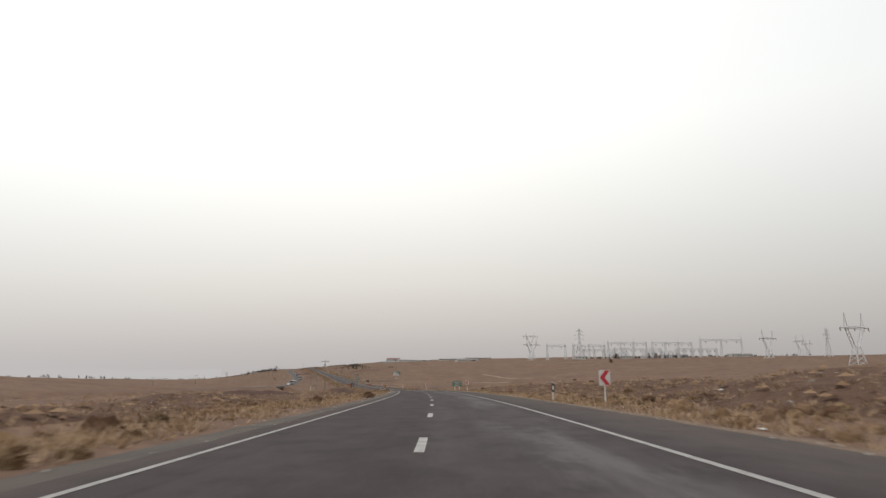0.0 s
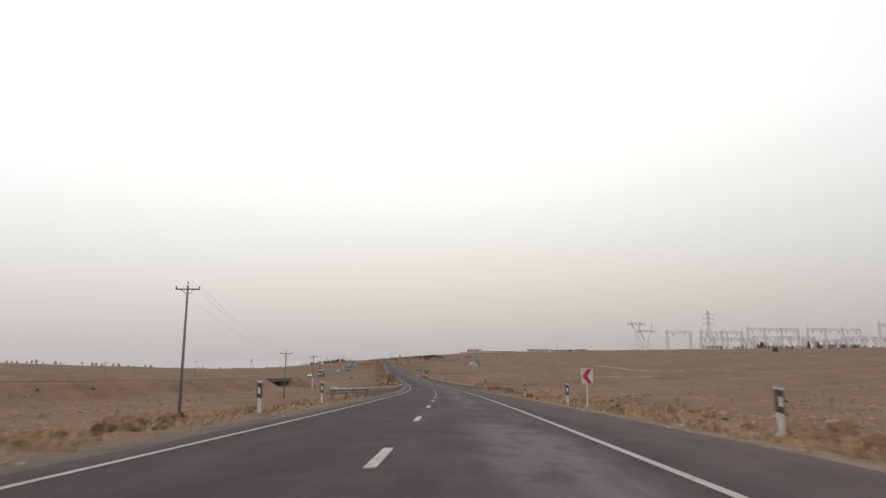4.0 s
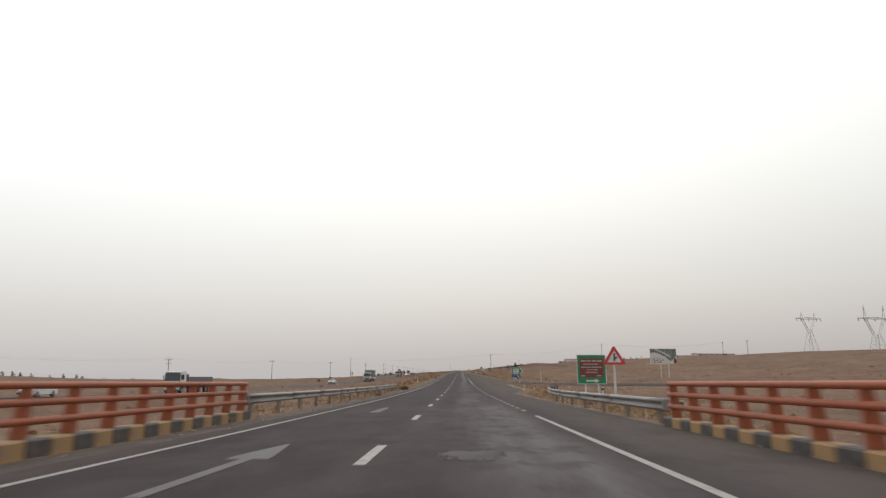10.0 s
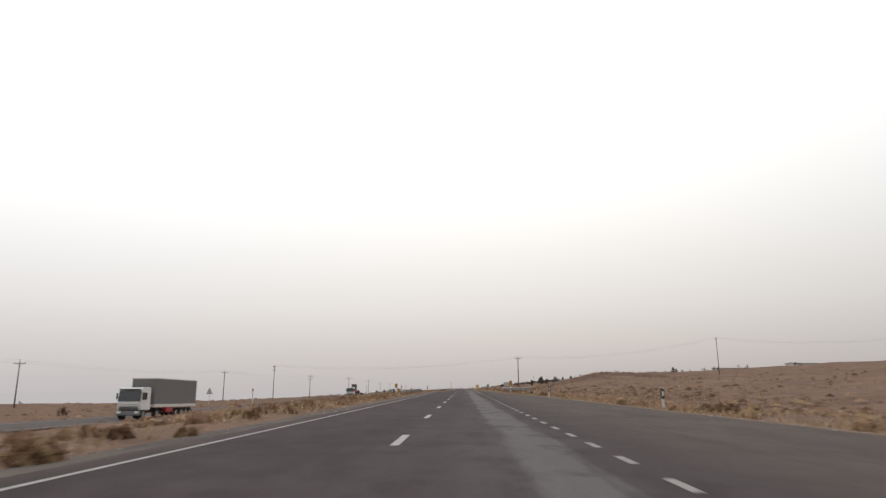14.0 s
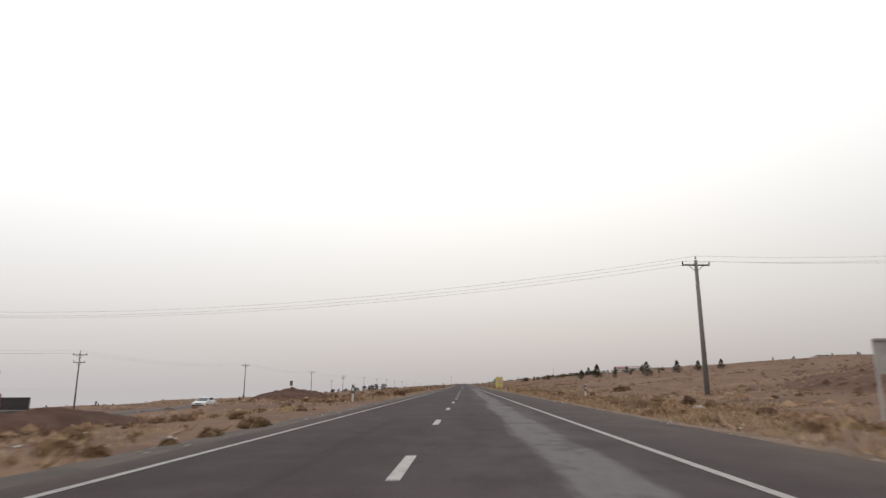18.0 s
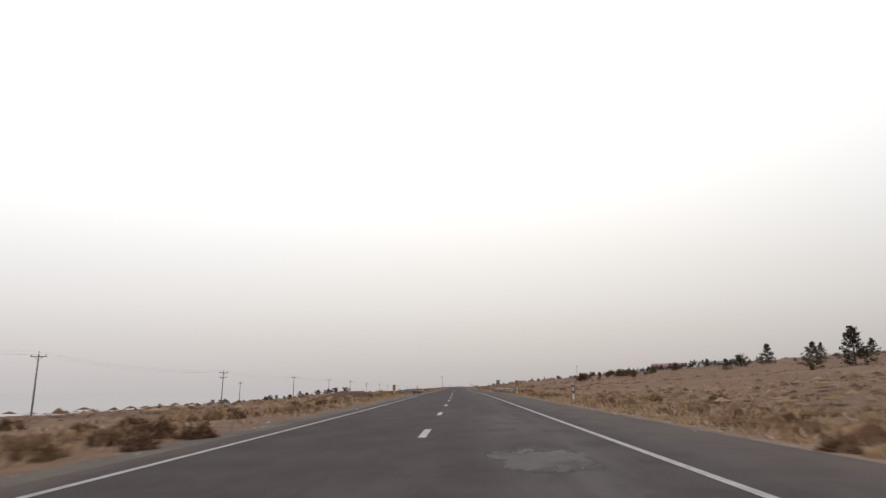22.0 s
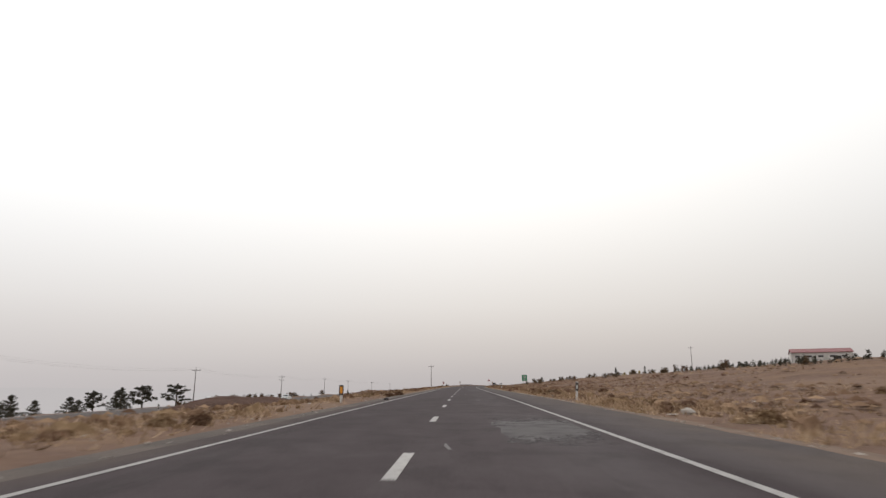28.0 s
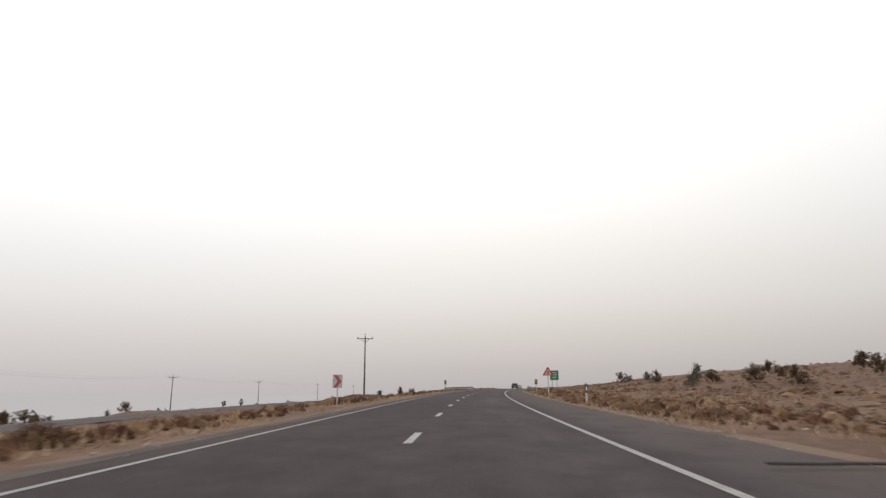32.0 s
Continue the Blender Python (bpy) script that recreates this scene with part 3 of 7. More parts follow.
def strip(name, ss, lefts, rights, lift, mat, drape=None, cols=2):
    """A ribbon between two lines of the plan, with its plan place as uv."""
    ss = np.asarray(ss, float)
    f = np.linspace(0, 1, cols)
    U = np.asarray(lefts, float)[:, None] * (1 - f) + np.asarray(rights, float)[:, None] * f
    S = np.repeat(ss[:, None], cols, 1)
    X, Y, _ = line(S, U)
    Z = (np.interp(S, RS, RZ) if drape is None else drape(S, U)) + lift
    idx = np.arange(S.size).reshape(S.shape)
    q = np.stack([idx[:-1, :-1], idx[:-1, 1:], idx[1:, 1:], idx[1:, :-1]], -1).reshape(-1, 4)
    me = raw(name, np.stack([X, Y, Z], -1).reshape(-1, 3).tolist(), q.tolist(), mat, True)
    uv = me.uv_layers.new(name="plan")
    flat = np.stack([U.ravel(), S.ravel()], -1)[q.ravel()]
    uv.data.foreach_set("uv", flat.astype(np.float32).ravel())
    return new(name, me)


# ---- ground and roads ----
_i = np.arange(GX.size).reshape(GX.shape)
_q = np.stack([_i[:-1, :-1], _i[:-1, 1:], _i[1:, 1:], _i[1:, :-1]], -1).reshape(-1, 4)
ground = new("ground", raw("ground", np.stack([GX, GY, GZ], -1).reshape(-1, 3).tolist(), _q.tolist(), "dry_soil", True))
tagged(ground, "dry brown stony steppe with straw-coloured grass", "ground", kind="structure")

SR = np.arange(-40, 1681, 2.5)
road = tagged(strip("road", SR, [-3.85] * len(SR), flat_side(SR), 0, "asphalt", pave, cols=9), "worn grey asphalt carriageway with pale wheel tracks", "road", kind="structure")
SG2 = np.arange(-40, 1681, 1.25)
_lap = np.array([.16 * noise.noise((s * .35, 2, 0)) + .10 * noise.noise((s * 1.3, 5, 0)) for s in SG2])
_lap2 = np.array([.18 * noise.noise((s * .35, 12, 0)) + .10 * noise.noise((s * 1.3, 15, 0)) for s in SG2])
_wide = np.interp(SG2, [1150, 1200, 1300], [0, .5, .5])


def lap(sign):
    """Height of the gravel: just over the asphalt's rim, then falling to the verge."""
    def height(S, U):
        d = -U - 3.85 if sign < 0 else U - flat_side(S)
        z = pave(S, U) + np.interp(d, [-.3, .05, .6, 1.3, 2.4], [.007, .006, -.03, -.09, -.10])
        z[:, -1 if sign < 0 else 0] -= .012     # the thin inner rim runs into the asphalt
        return z
    return height


tagged(strip("gravel_shoulder_left", SG2, -5.0 - _wide + 1.6 * _lap2, -3.72 + _lap, 0, "shoulder_gravel", lap(-1), cols=6), "strip of grey-brown gravel beside the asphalt", "shoulder", kind="structure")
tagged(strip("gravel_shoulder_right", SG2, flat_side(SG2) - .10 + .7 * _lap2, flat_side(SG2) + .62 + 1.6 * _lap, 0, "verge_dust", lap(1), cols=6), "strip of tan dust and gravel beside the asphalt", "shoulder", kind="structure")

_sd = np.arange(1110, 1341, 1.25)
_ld = np.array([.5 * noise.noise((s * .22, 21, 0)) + .2 * noise.noise((s * .9, 25, 0)) for s in _sd])
tagged(strip("dust_strip_left", _sd, -5.2 + _ld - np.interp(_sd, [1110, 1180, 1250], [-.9, 0, .5]), -4.25 + .5 * _ld, .014, "verge_dust", lap(-1), cols=6), "pale dusty strip beside the left-hand edge line", "shoulder", kind="structure")


RIGHT = 3.23
for s0, s1, u in ((-40, 1680, -3.25), (-40, 393, RIGHT), (470, 530, RIGHT), (612, 787, RIGHT), (788.2, 1680, RIGHT)):
    ss = np.arange(s0, s1 + .1, 2.0)
    w = .055 if u < 0 else .062
    ob = strip("edge_line", ss, [u - w] * len(ss), [u + w] * len(ss), .005, "edge_paint")
    ob.parent = road
_se = np.arange(439, 478, 2.0)
ob = strip("edge_line", _se, flat_side(_se) - .36, flat_side(_se) - .23, .005, "road_paint", pave)
ob.parent = road
for s in list(np.arange(395, 470, 2.2)) + list(np.arange(531, 611, 2.2)):
    ob = strip("short_dash", np.array([s, s + .9]), [RIGHT - .06] * 2, [RIGHT + .06] * 2, .005, "faded_paint")
    ob.parent = road
DASH_S = [0, 130, 215, 240, 271, 345, 382, 419, 456, 576, 668, 690, 724, 762, 800, 956, 1066, 1103, 1141, 1186, 1224]
DASH_U = [-.2, -.2, -.02, -.02, -.1, -.1, -.18, -.08, 0, -.02, -.1, -.25, -.1, -.18, -.1, -.1, -.18, -.27, -.12, -.17, -.1]
for k in range(-3, 175):
    s = FIRST + k * CYCLE
    if s + 1.3 < 1680:
        wk = random.uniform(-.08, .08)
        du = float(np.interp(s, DASH_S, DASH_U))
        ob = strip("lane_dash", np.array([s - 1.18 + wk, s, s + 1.18]), [du - .075] * 3, [du + .075] * 3, .005, "road_paint")
        ob.parent = road


def ribbon(name, pts, w, lift, mat, parent=road):
    """A painted or poured mark along a line of the plan."""
    p = np.array(pts, float)
    d = np.gradient(p, axis=0)
    d /= np.linalg.norm(d, axis=1)[:, None] + 1e-9
    ww = w if np.ndim(w) else [w] * len(p)
    vs, fs = [], []
    for (s, u), (ds, du), wi in zip(p, d, ww):
        for sg in (-1, 1):
            x, y, _ = line(s - sg * du * wi / 2, u + sg * ds * wi / 2)
            vs.append((float(x), float(y), float(np.interp(s, RS, RZ)) + lift))
    fs = [(2 * i, 2 * i + 1, 2 * i + 3, 2 * i + 2) for i in range(len(p) - 1)]
    ob = new(name, raw(name, vs, fs, mat))
    ob.parent = parent
    return ob


# faded arrow in the left lane, poured crack fillings and worn paint scars
ribbon("faded_arrow", [(378.4, -1.74), (380.2, -1.7), (381.2, -1.68)], [.16, .16, .16], .0045, "worn_paint")
ribbon("faded_arrow", [(381.2, -1.68), (381.6, -1.68), (383.2, -1.66)], [.55, .5, .05], .0045, "worn_paint")
ribbon("faded_arrow", [(394, -1.7), (397, -1.7), (398.2, -1.7)], [.3, .3, .05], .0045, "worn_paint")
ribbon("tyre_mark", [(758, -.68), (762, -.7), (767, -.72), (773, -.8), (778, -.86)], [.06, .15, .17, .14, .05], .0028, "tyre_black")
rc = random.Random(5)
for s, u, n in ((801, .35, 9), (827.5, .5, 6), (871, -.1, 4), (952, .02, 7), (1068, .3, 3), (1093, 1.3, 5), (491.5, .55, 5), (523, .9, 4), (1110, .6, 5)):
    a = [(s + i * .45, u + rc.uniform(-.09, .09)) for i in range(n)]
    ribbon("crack_filling", a, [rc.uniform(.03, .08) for _ in a], .0035, "worn_paint")
for s, u, l, w in ((1146.6, 2.0, 3.4, 2.1), (1142.4, 1.7, 2.0, 2.6), (838.2, 1.65, 2.8, 1.3), (918, 1.5, 1.8, 2.6), (1068.6, 2.1, 7.5, 1.9), (381, 1.1, 1.3, .9), (670.2, 4.8, .45, .5), (1183, 2.5, 2.2, .35), (1178.5, 1.2, .5, .5), (272, 1.9, .35, 1.8), (266, 1.7, .25, 1.8)):
    a = [(s + l * i / 6, u + rc.uniform(-.1, .1)) for i in range(7)]
    ribbon("repair_patch", a, [w * rc.uniform(.8, 1.1) for _ in a], .003, "patch")

# other carriageway
SO = np.arange(262, 1690, 4.0)
uo = np.interp(SO, OPP_S, OPP_U)
zo = lambda S, U: np.interp(S, RS, RZ) + np.interp(S, OPP_S, OPP_Z)
opp = tagged(strip("opposite_road", SO, uo - 4.4, uo + 4.4, .0, "asphalt_grey", zo, cols=4), "grey asphalt of the opposite carriageway", "road", kind="structure")
for du in (-3.4, 3.4):
    ob = strip("edge_line", SO, uo + du - .07, uo + du + .07, .006, "road_paint", zo)
    ob.parent = opp

# side road that leaves to the right
def plan_ribbon(name, cs, cu, w, lift, mat, label, category):
    d = np.stack([np.gradient(cs), np.gradient(cu)], 1)
    d /= np.linalg.norm(d, axis=1)[:, None]
    vs = []
    for s, u, (ds, du) in zip(cs, cu, d):
        for k in (-1, -.33, .33, 1):
            a, b = s - k * du * w / 2, u + k * ds * w / 2
            x, y, _ = line(a, b)
            z = float(plain_side(a, b)) if mat.startswith("asphalt") else max(ground_z(a, b), ground_z(a + 2, b), ground_z(a - 2, b), ground_z(a, b + 2), ground_z(a, b - 2))
            vs.append((float(x), float(y), z + lift))
    fs = [(4 * i + j, 4 * i + j + 1, 4 * i + j + 5, 4 * i + j + 4) for i in range(len(cs) - 1) for j in range(3)]
    me = raw(name, vs, fs, mat, True)
    return tagged(new(name, me), label, category, kind="structure")


plan_ribbon("side_road", SIDE_S, SIDE_U, 7.0, -.05, "asphalt", "narrow asphalt side road crossing the field", "road")
plan_ribbon("field_road", FIELD_S, FIELD_U, 3.8, -.05, "asphalt_dusty", "short dusty grey road across the field", "road")
for a in ([(425, 72), (414, 80), (402, 86), (396, 96)], [(509, 112), (470, 112), (434, 109), (405, 116)]):
    q = np.array(a, float)
    tt = np.linspace(0, len(q) - 1, 40)
    plan_ribbon("dirt_track", np.interp(tt, range(len(q)), q[:, 0]), np.interp(tt, range(len(q)), q[:, 1]), 2.6, -.06, "track_dust", "pale bare dirt track across the field", "track")

# hills at the edge of the plain: a self-lit sheet with haze painted in
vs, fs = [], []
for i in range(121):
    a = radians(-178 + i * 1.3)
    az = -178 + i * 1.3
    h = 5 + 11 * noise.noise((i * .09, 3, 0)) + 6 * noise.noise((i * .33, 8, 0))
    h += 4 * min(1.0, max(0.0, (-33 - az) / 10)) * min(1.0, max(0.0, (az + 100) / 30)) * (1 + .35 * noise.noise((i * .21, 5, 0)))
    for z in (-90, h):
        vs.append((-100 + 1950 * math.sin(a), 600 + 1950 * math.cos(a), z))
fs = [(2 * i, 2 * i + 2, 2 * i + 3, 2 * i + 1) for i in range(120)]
hm = bpy.data.materials.new("haze_glow")
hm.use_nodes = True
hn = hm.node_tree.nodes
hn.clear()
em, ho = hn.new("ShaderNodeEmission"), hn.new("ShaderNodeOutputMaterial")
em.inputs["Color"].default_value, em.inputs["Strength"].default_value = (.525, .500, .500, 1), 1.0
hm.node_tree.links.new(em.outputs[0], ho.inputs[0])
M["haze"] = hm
tagged(new("backdrop", raw("backdrop", vs, fs, "haze")), "pale glowing sheet for a hazy line of far hills", "backdrop", kind="structure")

# ---- the bridges ----
def rail_bridge(side, s0, s1, u):
    """Orange pipe parapet on a striped kerb along one side of the bridge."""
    th = thing("bridge_parapet", level(s0, u), "orange steel pipe parapet on a striped kerb", "bridge railing", "bridge parapets")
    inv = th.matrix_world.inverted()
    loc = lambda s, uu, z: inv @ (level(s, uu, z).translation)
    n = int((s1 - s0) / 1.1)
    bm = B()
    slab(bm, [(-.05 * side, 0), (.16 * side, 0), (.07 * side, .76), (-.07 * side, .76)], -.04, .04)
    post = mesh_of("post", bm, "orange_paint")
    for i in range(n + 1):
        s = s0 + .15 + i * (s1 - s0 - .3) / n
        ob = part("post", post, "", th)
        ob.matrix_world = level(s, u, .17)
    for z, du in ((.91, 0), (.68, .02 * side), (.43, .04 * side)):
        bm = B()
        q = np.linspace(s0, s1, 9)
        tube(bm, [loc(a, u - .03 * side, z) for a in q], .055, 10)
        part("rail", bm, "orange_paint", th, smooth=True)
    kb = {}
    for col in ("yellow_paint", "black_paint"):
        kb[col] = mesh_of("kerb_block", box(B(), (0, 0, .03), (.34, .53, .34), bevel=.025), col)
    k = int((s1 - s0 + .8) / .55)
    for i in range(k):
        s = s0 - .3 + i * .55
        ob = part("kerb_block", kb["yellow_paint" if i % 2 else "black_paint"], "", th)
        ob.matrix_world = level(s, u + .02 * side, 0)
    return th


rail_bridge(-1, 362.3, 390.8, -4.85)
rail_bridge(1, 361.2, 387.4, 5.65)


def loft(name, ss, place, outline, mat):
    """A solid bar of that (right, up) outline along places place(s, right, up)."""
    vs = [tuple(place(s, a, b).translation) for s in ss for a, b in outline]
    n = len(outline)
    fs = [(i * n + j, i * n + (j + 1) % n, (i + 1) * n + (j + 1) % n, (i + 1) * n + j) for i in range(len(ss) - 1) for j in range(n)]
    fs += [tuple(range(n))[::-1], tuple((len(ss) - 1) * n + j for j in range(n))]
    return raw(name, vs, fs, mat)


deck = tagged(new("bridge_deck", loft("bridge_deck", np.arange(360, 393.1, 3), level, [(-5.45, -.75), (5.9, -.75), (5.9, -.12), (-5.45, -.12)], "concrete")), "weathered concrete slab and abutments of the road bridge", "bridge", kind="structure")
for a in (362, 390):
    m = level(a, .3, -2.2)
    bm = B()
    bmesh.ops.create_cube(bm, size=1, matrix=m @ Matrix.Diagonal((11.0, 1.0, 3.0, 1)))
    part("abutment", bm, "concrete", deck)

# bridge of the other carriageway over the same wash
ob_ = thing("concrete_bridge", pose(0, 0, 0), "low brown concrete slab bridge of the opposite carriageway", "bridge")


def opp_pose(s, du, dz):
    u = float(np.interp(s, OPP_S, OPP_U))
    a = math.degrees(math.atan2(float(np.interp(s + 5, OPP_S, OPP_U)) - u, 5))
    return level(s, u + du, float(np.interp(s, OPP_S, OPP_Z)) + dz, -a)


SB = np.arange(358, 388.1, 5.0)
part("deck", loft("deck", SB, opp_pose, [(-5.1, -1.15), (5.1, -1.15), (5.1, -.12), (-5.1, -.12)], "fascia"), "", ob_)
for du in (-5.05, 5.05):
    part("kerb", loft("kerb", SB, opp_pose, [(du - .16, -.1), (du + .16, -.1), (du + .16, .14), (du - .16, .14)], "concrete"), "", ob_)
for s in (358.5, 366, 374, 381.5, 387.5):
    bm = B()
    bmesh.ops.create_cube(bm, size=1, matrix=opp_pose(s, 0, -3.2) @ Matrix.Diagonal((9.4, .9, 5.0, 1)))
    part("pier", bm, "fascia", ob_)
# broken blocks dumped beside the wash
rb = random.Random(17)
for _ in range(26):
    s, u = rb.uniform(348, 357), rb.uniform(-25, -20)
    bm = box(B(), (0, 0, 0), (rb.uniform(.4, 1.1), rb.uniform(.3, .8), rb.uniform(.25, .55)), pose(0, 0, 0, rb.uniform(-25, 25), rb.uniform(-25, 25), 0), bevel=.05)
    solid("rubble_block", bm, "pale_stone", stand(s, u, rb.uniform(0, 360), .12), "pale broken concrete block dumped on the slope", "rubble", "rubble blocks")
# ---- guardrails ----
PROFILE = [(0, .58), (-.02, .575), (-.075, .545), (-.08, .505), (-.01, .47), (-.005, .44), (-.01, .41), (-.08, .375), (-.075, .335), (-.02, .305), (0, .30)]
POST_MESH = None


def guardrail(pts, label, dip=0.0, side=1, lift=0.0):
    """Corrugated steel beam on posts along points (s, u) of the plan; side 1: right of the road."""
    global POST_MESH
    p = np.array(pts, float)
    L = np.concatenate([[0], np.cumsum(np.hypot(*np.diff(p, axis=0).T))])
    th = thing("guardrail", level(p[0, 0], p[0, 1]), label, "guardrail", "guardrails")
    inv = th.matrix_world.inverted()
    if POST_MESH is None:
        bm = B()
        for c, sz in (((0, 0, -.12), (.09, .11, 1.30)), ((-.05, 0, -.12), (.015, .15, 1.30)), ((.05, 0, -.12), (.015, .15, 1.30))):
            box(bm, c, sz)
        POST_MESH = mesh_of("post", bm, "rail_post")
    n = max(2, round(L[-1] / 3.05))
    for i in range(n + 1):
        d = L[-1] * (i + .2) / (n + .4)
        s, u = np.interp(d, L, p[:, 0]), np.interp(d, L, p[:, 1])
        ob = part("post", POST_MESH, "", th)
        ob.matrix_world = level(s, u + .07 * side, lift)
    pan = max(1, int(L[-1] / 4.6))
    for k in range(pan):
        vs, fs = [], []
        dd = np.linspace(L[-1] * k / pan - .04, L[-1] * (k + 1) / pan + .04, 5)
        for d in dd:
            s, u = float(np.interp(d, L, p[:, 0])), float(np.interp(d, L, p[:, 1]))
            e = min(d, L[-1] - d)
            drop = lift - dip * max(0, 1 - e / 7) ** 2
            for dx, z in PROFILE:
                vs.append(tuple(inv @ level(s, u + dx * side + (.006 * side if k % 2 else 0), z + drop).translation))
        m = len(PROFILE)
        for j in range(4):
            for i in range(m - 1):
                fs.append((j * m + i, j * m + i + 1, (j + 1) * m + i + 1, (j + 1) * m + i))
        me = raw("beam", vs, fs, "galvanised", True)
        ob = new("beam", me)
        ob.parent = th
        md = ob.modifiers.new("thickness", "SOLIDIFY")
        md.thickness = .006
        if k % 2:
            bm = B()
            box(bm, (0, 0, .44), (.035, .07, .07), bevel=.008)
            rf = part("reflector", bm, "tail_lamp" if side > 0 else "dark_steel", th)
            s, u = float(np.interp(dd[2], L, p[:, 0])), float(np.interp(dd[2], L, p[:, 1]))
            rf.matrix_world = level(s, u - .03 * side, lift)
    bm = B()
    s, u = p[0]
    box(bm, (0, -.06, .44), (.17, .12, .30), bevel=.03)
    e_ = part("end_piece", bm, "galvanised", th)
    e_.matrix_world = level(s, u, lift)
    return th


def along(s0, s1, u, flare0=0.0, flare1=0.0, run=14.0):
    ss = np.linspace(s0, s1, max(6, int((s1 - s0) / 3)))
    return [(s, u + flare0 * max(0, 1 - (s - s0) / run) ** 2 + flare1 * max(0, 1 - (s1 - s) / run) ** 2) for s in ss]


guardrail(along(188, 362.5, -4.8, -1.0), "long dull galvanised guardrail before the orange bridge", side=-1, lift=.05)
guardrail(along(391, 439, -4.85, 0, -.3), "dull galvanised guardrail after the orange bridge", side=-1, lift=.05)
guardrail(along(243.8, 361, 5.6, .4), "long dull galvanised guardrail with brown posts", .06, 1, .08)
guardrail(along(388, 428.5, 5.7, 0, 3.7, 30), "galvanised guardrail flaring away from the road", side=1)
guardrail(along(601, 622, 6.6, 2.3, 0, 24), "short galvanised guardrail over a culvert", .0, 1, .14)
guardrail(along(597, 626, -5.3, -.5), "short galvanised guardrail over a culvert", .12, -1)
guardrail(along(899, 918.6, 5.5, .9, 0, 16), "short arched guardrail at a culvert", .12, 1)
guardrail(along(900.5, 924.3, -5.2, -.4), "short arched guardrail at a culvert", .1, -1)
guardrail(along(1296, 1345, 6.2, .8), "guardrail beside the bend", .05, 1)
guardrail(along(1310, 1350, -5.6, -.5), "guardrail beside the bend", .05, -1)

# striped headwalls of the culvert
for s, u, n in ((915.6, 6.15, 8), (914.2, -4.8, 8), (602, 8.6, 6)):
    th = thing("culvert_headwall", stand(s, u), "low concrete headwall with worn yellow and black stripes", "headwall", "culvert headwalls")
    for i in range(n):
        bm = box(B(), (0, (i - n / 2) * .42, .07), (.34, .415, .50), bevel=.02)
        part("block", bm, "yellow_paint" if i % 2 else "black_paint", th)

# ---- signs ----
def posts(th, xs, top, mat="white_paint", r=.035, low=-.6):
    for x in xs:
        part("post", rod(B(), (x, .04, low), (x, .04, top), r, n=10), mat, th, smooth=False)


def plate(th, name, w, z0, z1, mat, y=0.0, x=0.0, label="", thick=.02, r=.03):
    o = [(x - w / 2 + r, z0), (x + w / 2 - r, z0), (x + w / 2, z0 + r), (x + w / 2, z1 - r), (x + w / 2 - r, z1), (x - w / 2 + r, z1), (x - w / 2, z1 - r), (x - w / 2, z0 + r)]
    return part(name, slab(B(), o, y - thick, y), mat, th, label)


def bars(th, rows, y, mat, seed=1):
    """Plain bars in place of writing: x centre, z centre, width, height."""
    r = random.Random(seed)
    for x, z, w, h in rows:
        cut = max(1, int(w / (h * 3.2)))
        bm = B()
        left = x - w / 2
        for k in range(cut):
            ww = w / cut
            box(bm, (left + (k + .5) * ww, y, z), (ww * r.uniform(.72, .9), .006, h * r.uniform(.75, 1)))
        part("writing_bar", bm, mat, th)


def chevron_sign(s, u, turn=0, flip=1, zc=1.3, label="white board with a red chevron on a white post", ink="red_sign"):
    th = thing("chevron_sign", stand(s, u, turn), label, "road sign", "chevron signs")
    dz = float(np.interp(s, RS, RZ)) - ground_at(s, u).z
    z0, z1 = zc - .345 + dz, zc + .345 + dz
    posts(th, [0], z0 + .1)
    plate(th, "board", .51, z0, z1, "white_paint")
    zc_ = (z0 + z1) / 2
    f = flip
    part("chevron", slab(B(), [(-.215 * f, zc_), (.03 * f, z1 - .025), (.225 * f, z1 - .025), (.0 * f, zc_), (.225 * f, z0 + .025), (.03 * f, z0 + .025)], -.028, -.022), ink, th, "red chevron")
    part("bracket", box(B(), (0, .03, z0 + .06), (.09, .05, .05)), "galvanised", th)
    return th


for s, u in ((31, 7.6), (108, 7.8), (180, 6.8), (253.9, 6.7), (330.8, 7.0)):
    chevron_sign(s, u, random.uniform(-6, 6), zc=1.12 if s < 50 else 1.27 if s < 300 else 1.38)
chevron_sign(1245.6, -6.2, 10, -1, 1.15, "white board with a sun-faded red chevron on a post", "red_faded")


def clip_band(q, lo, hi):
    """The part of an outline between two heights."""
    for lim, sg in ((lo, 1), (hi, -1)):
        out = []
        for (x0, z0), (x1, z1) in zip(q, q[1:] + q[:1]):
            a, b = (z0 - lim) * sg, (z1 - lim) * sg
            if a >= 0:
                out.append((x0, z0))
            if a * b < 0:
                out.append((x0 + (x1 - x0) * a / (a - b), lim))
        q = out
        if not q:
            break
    return q


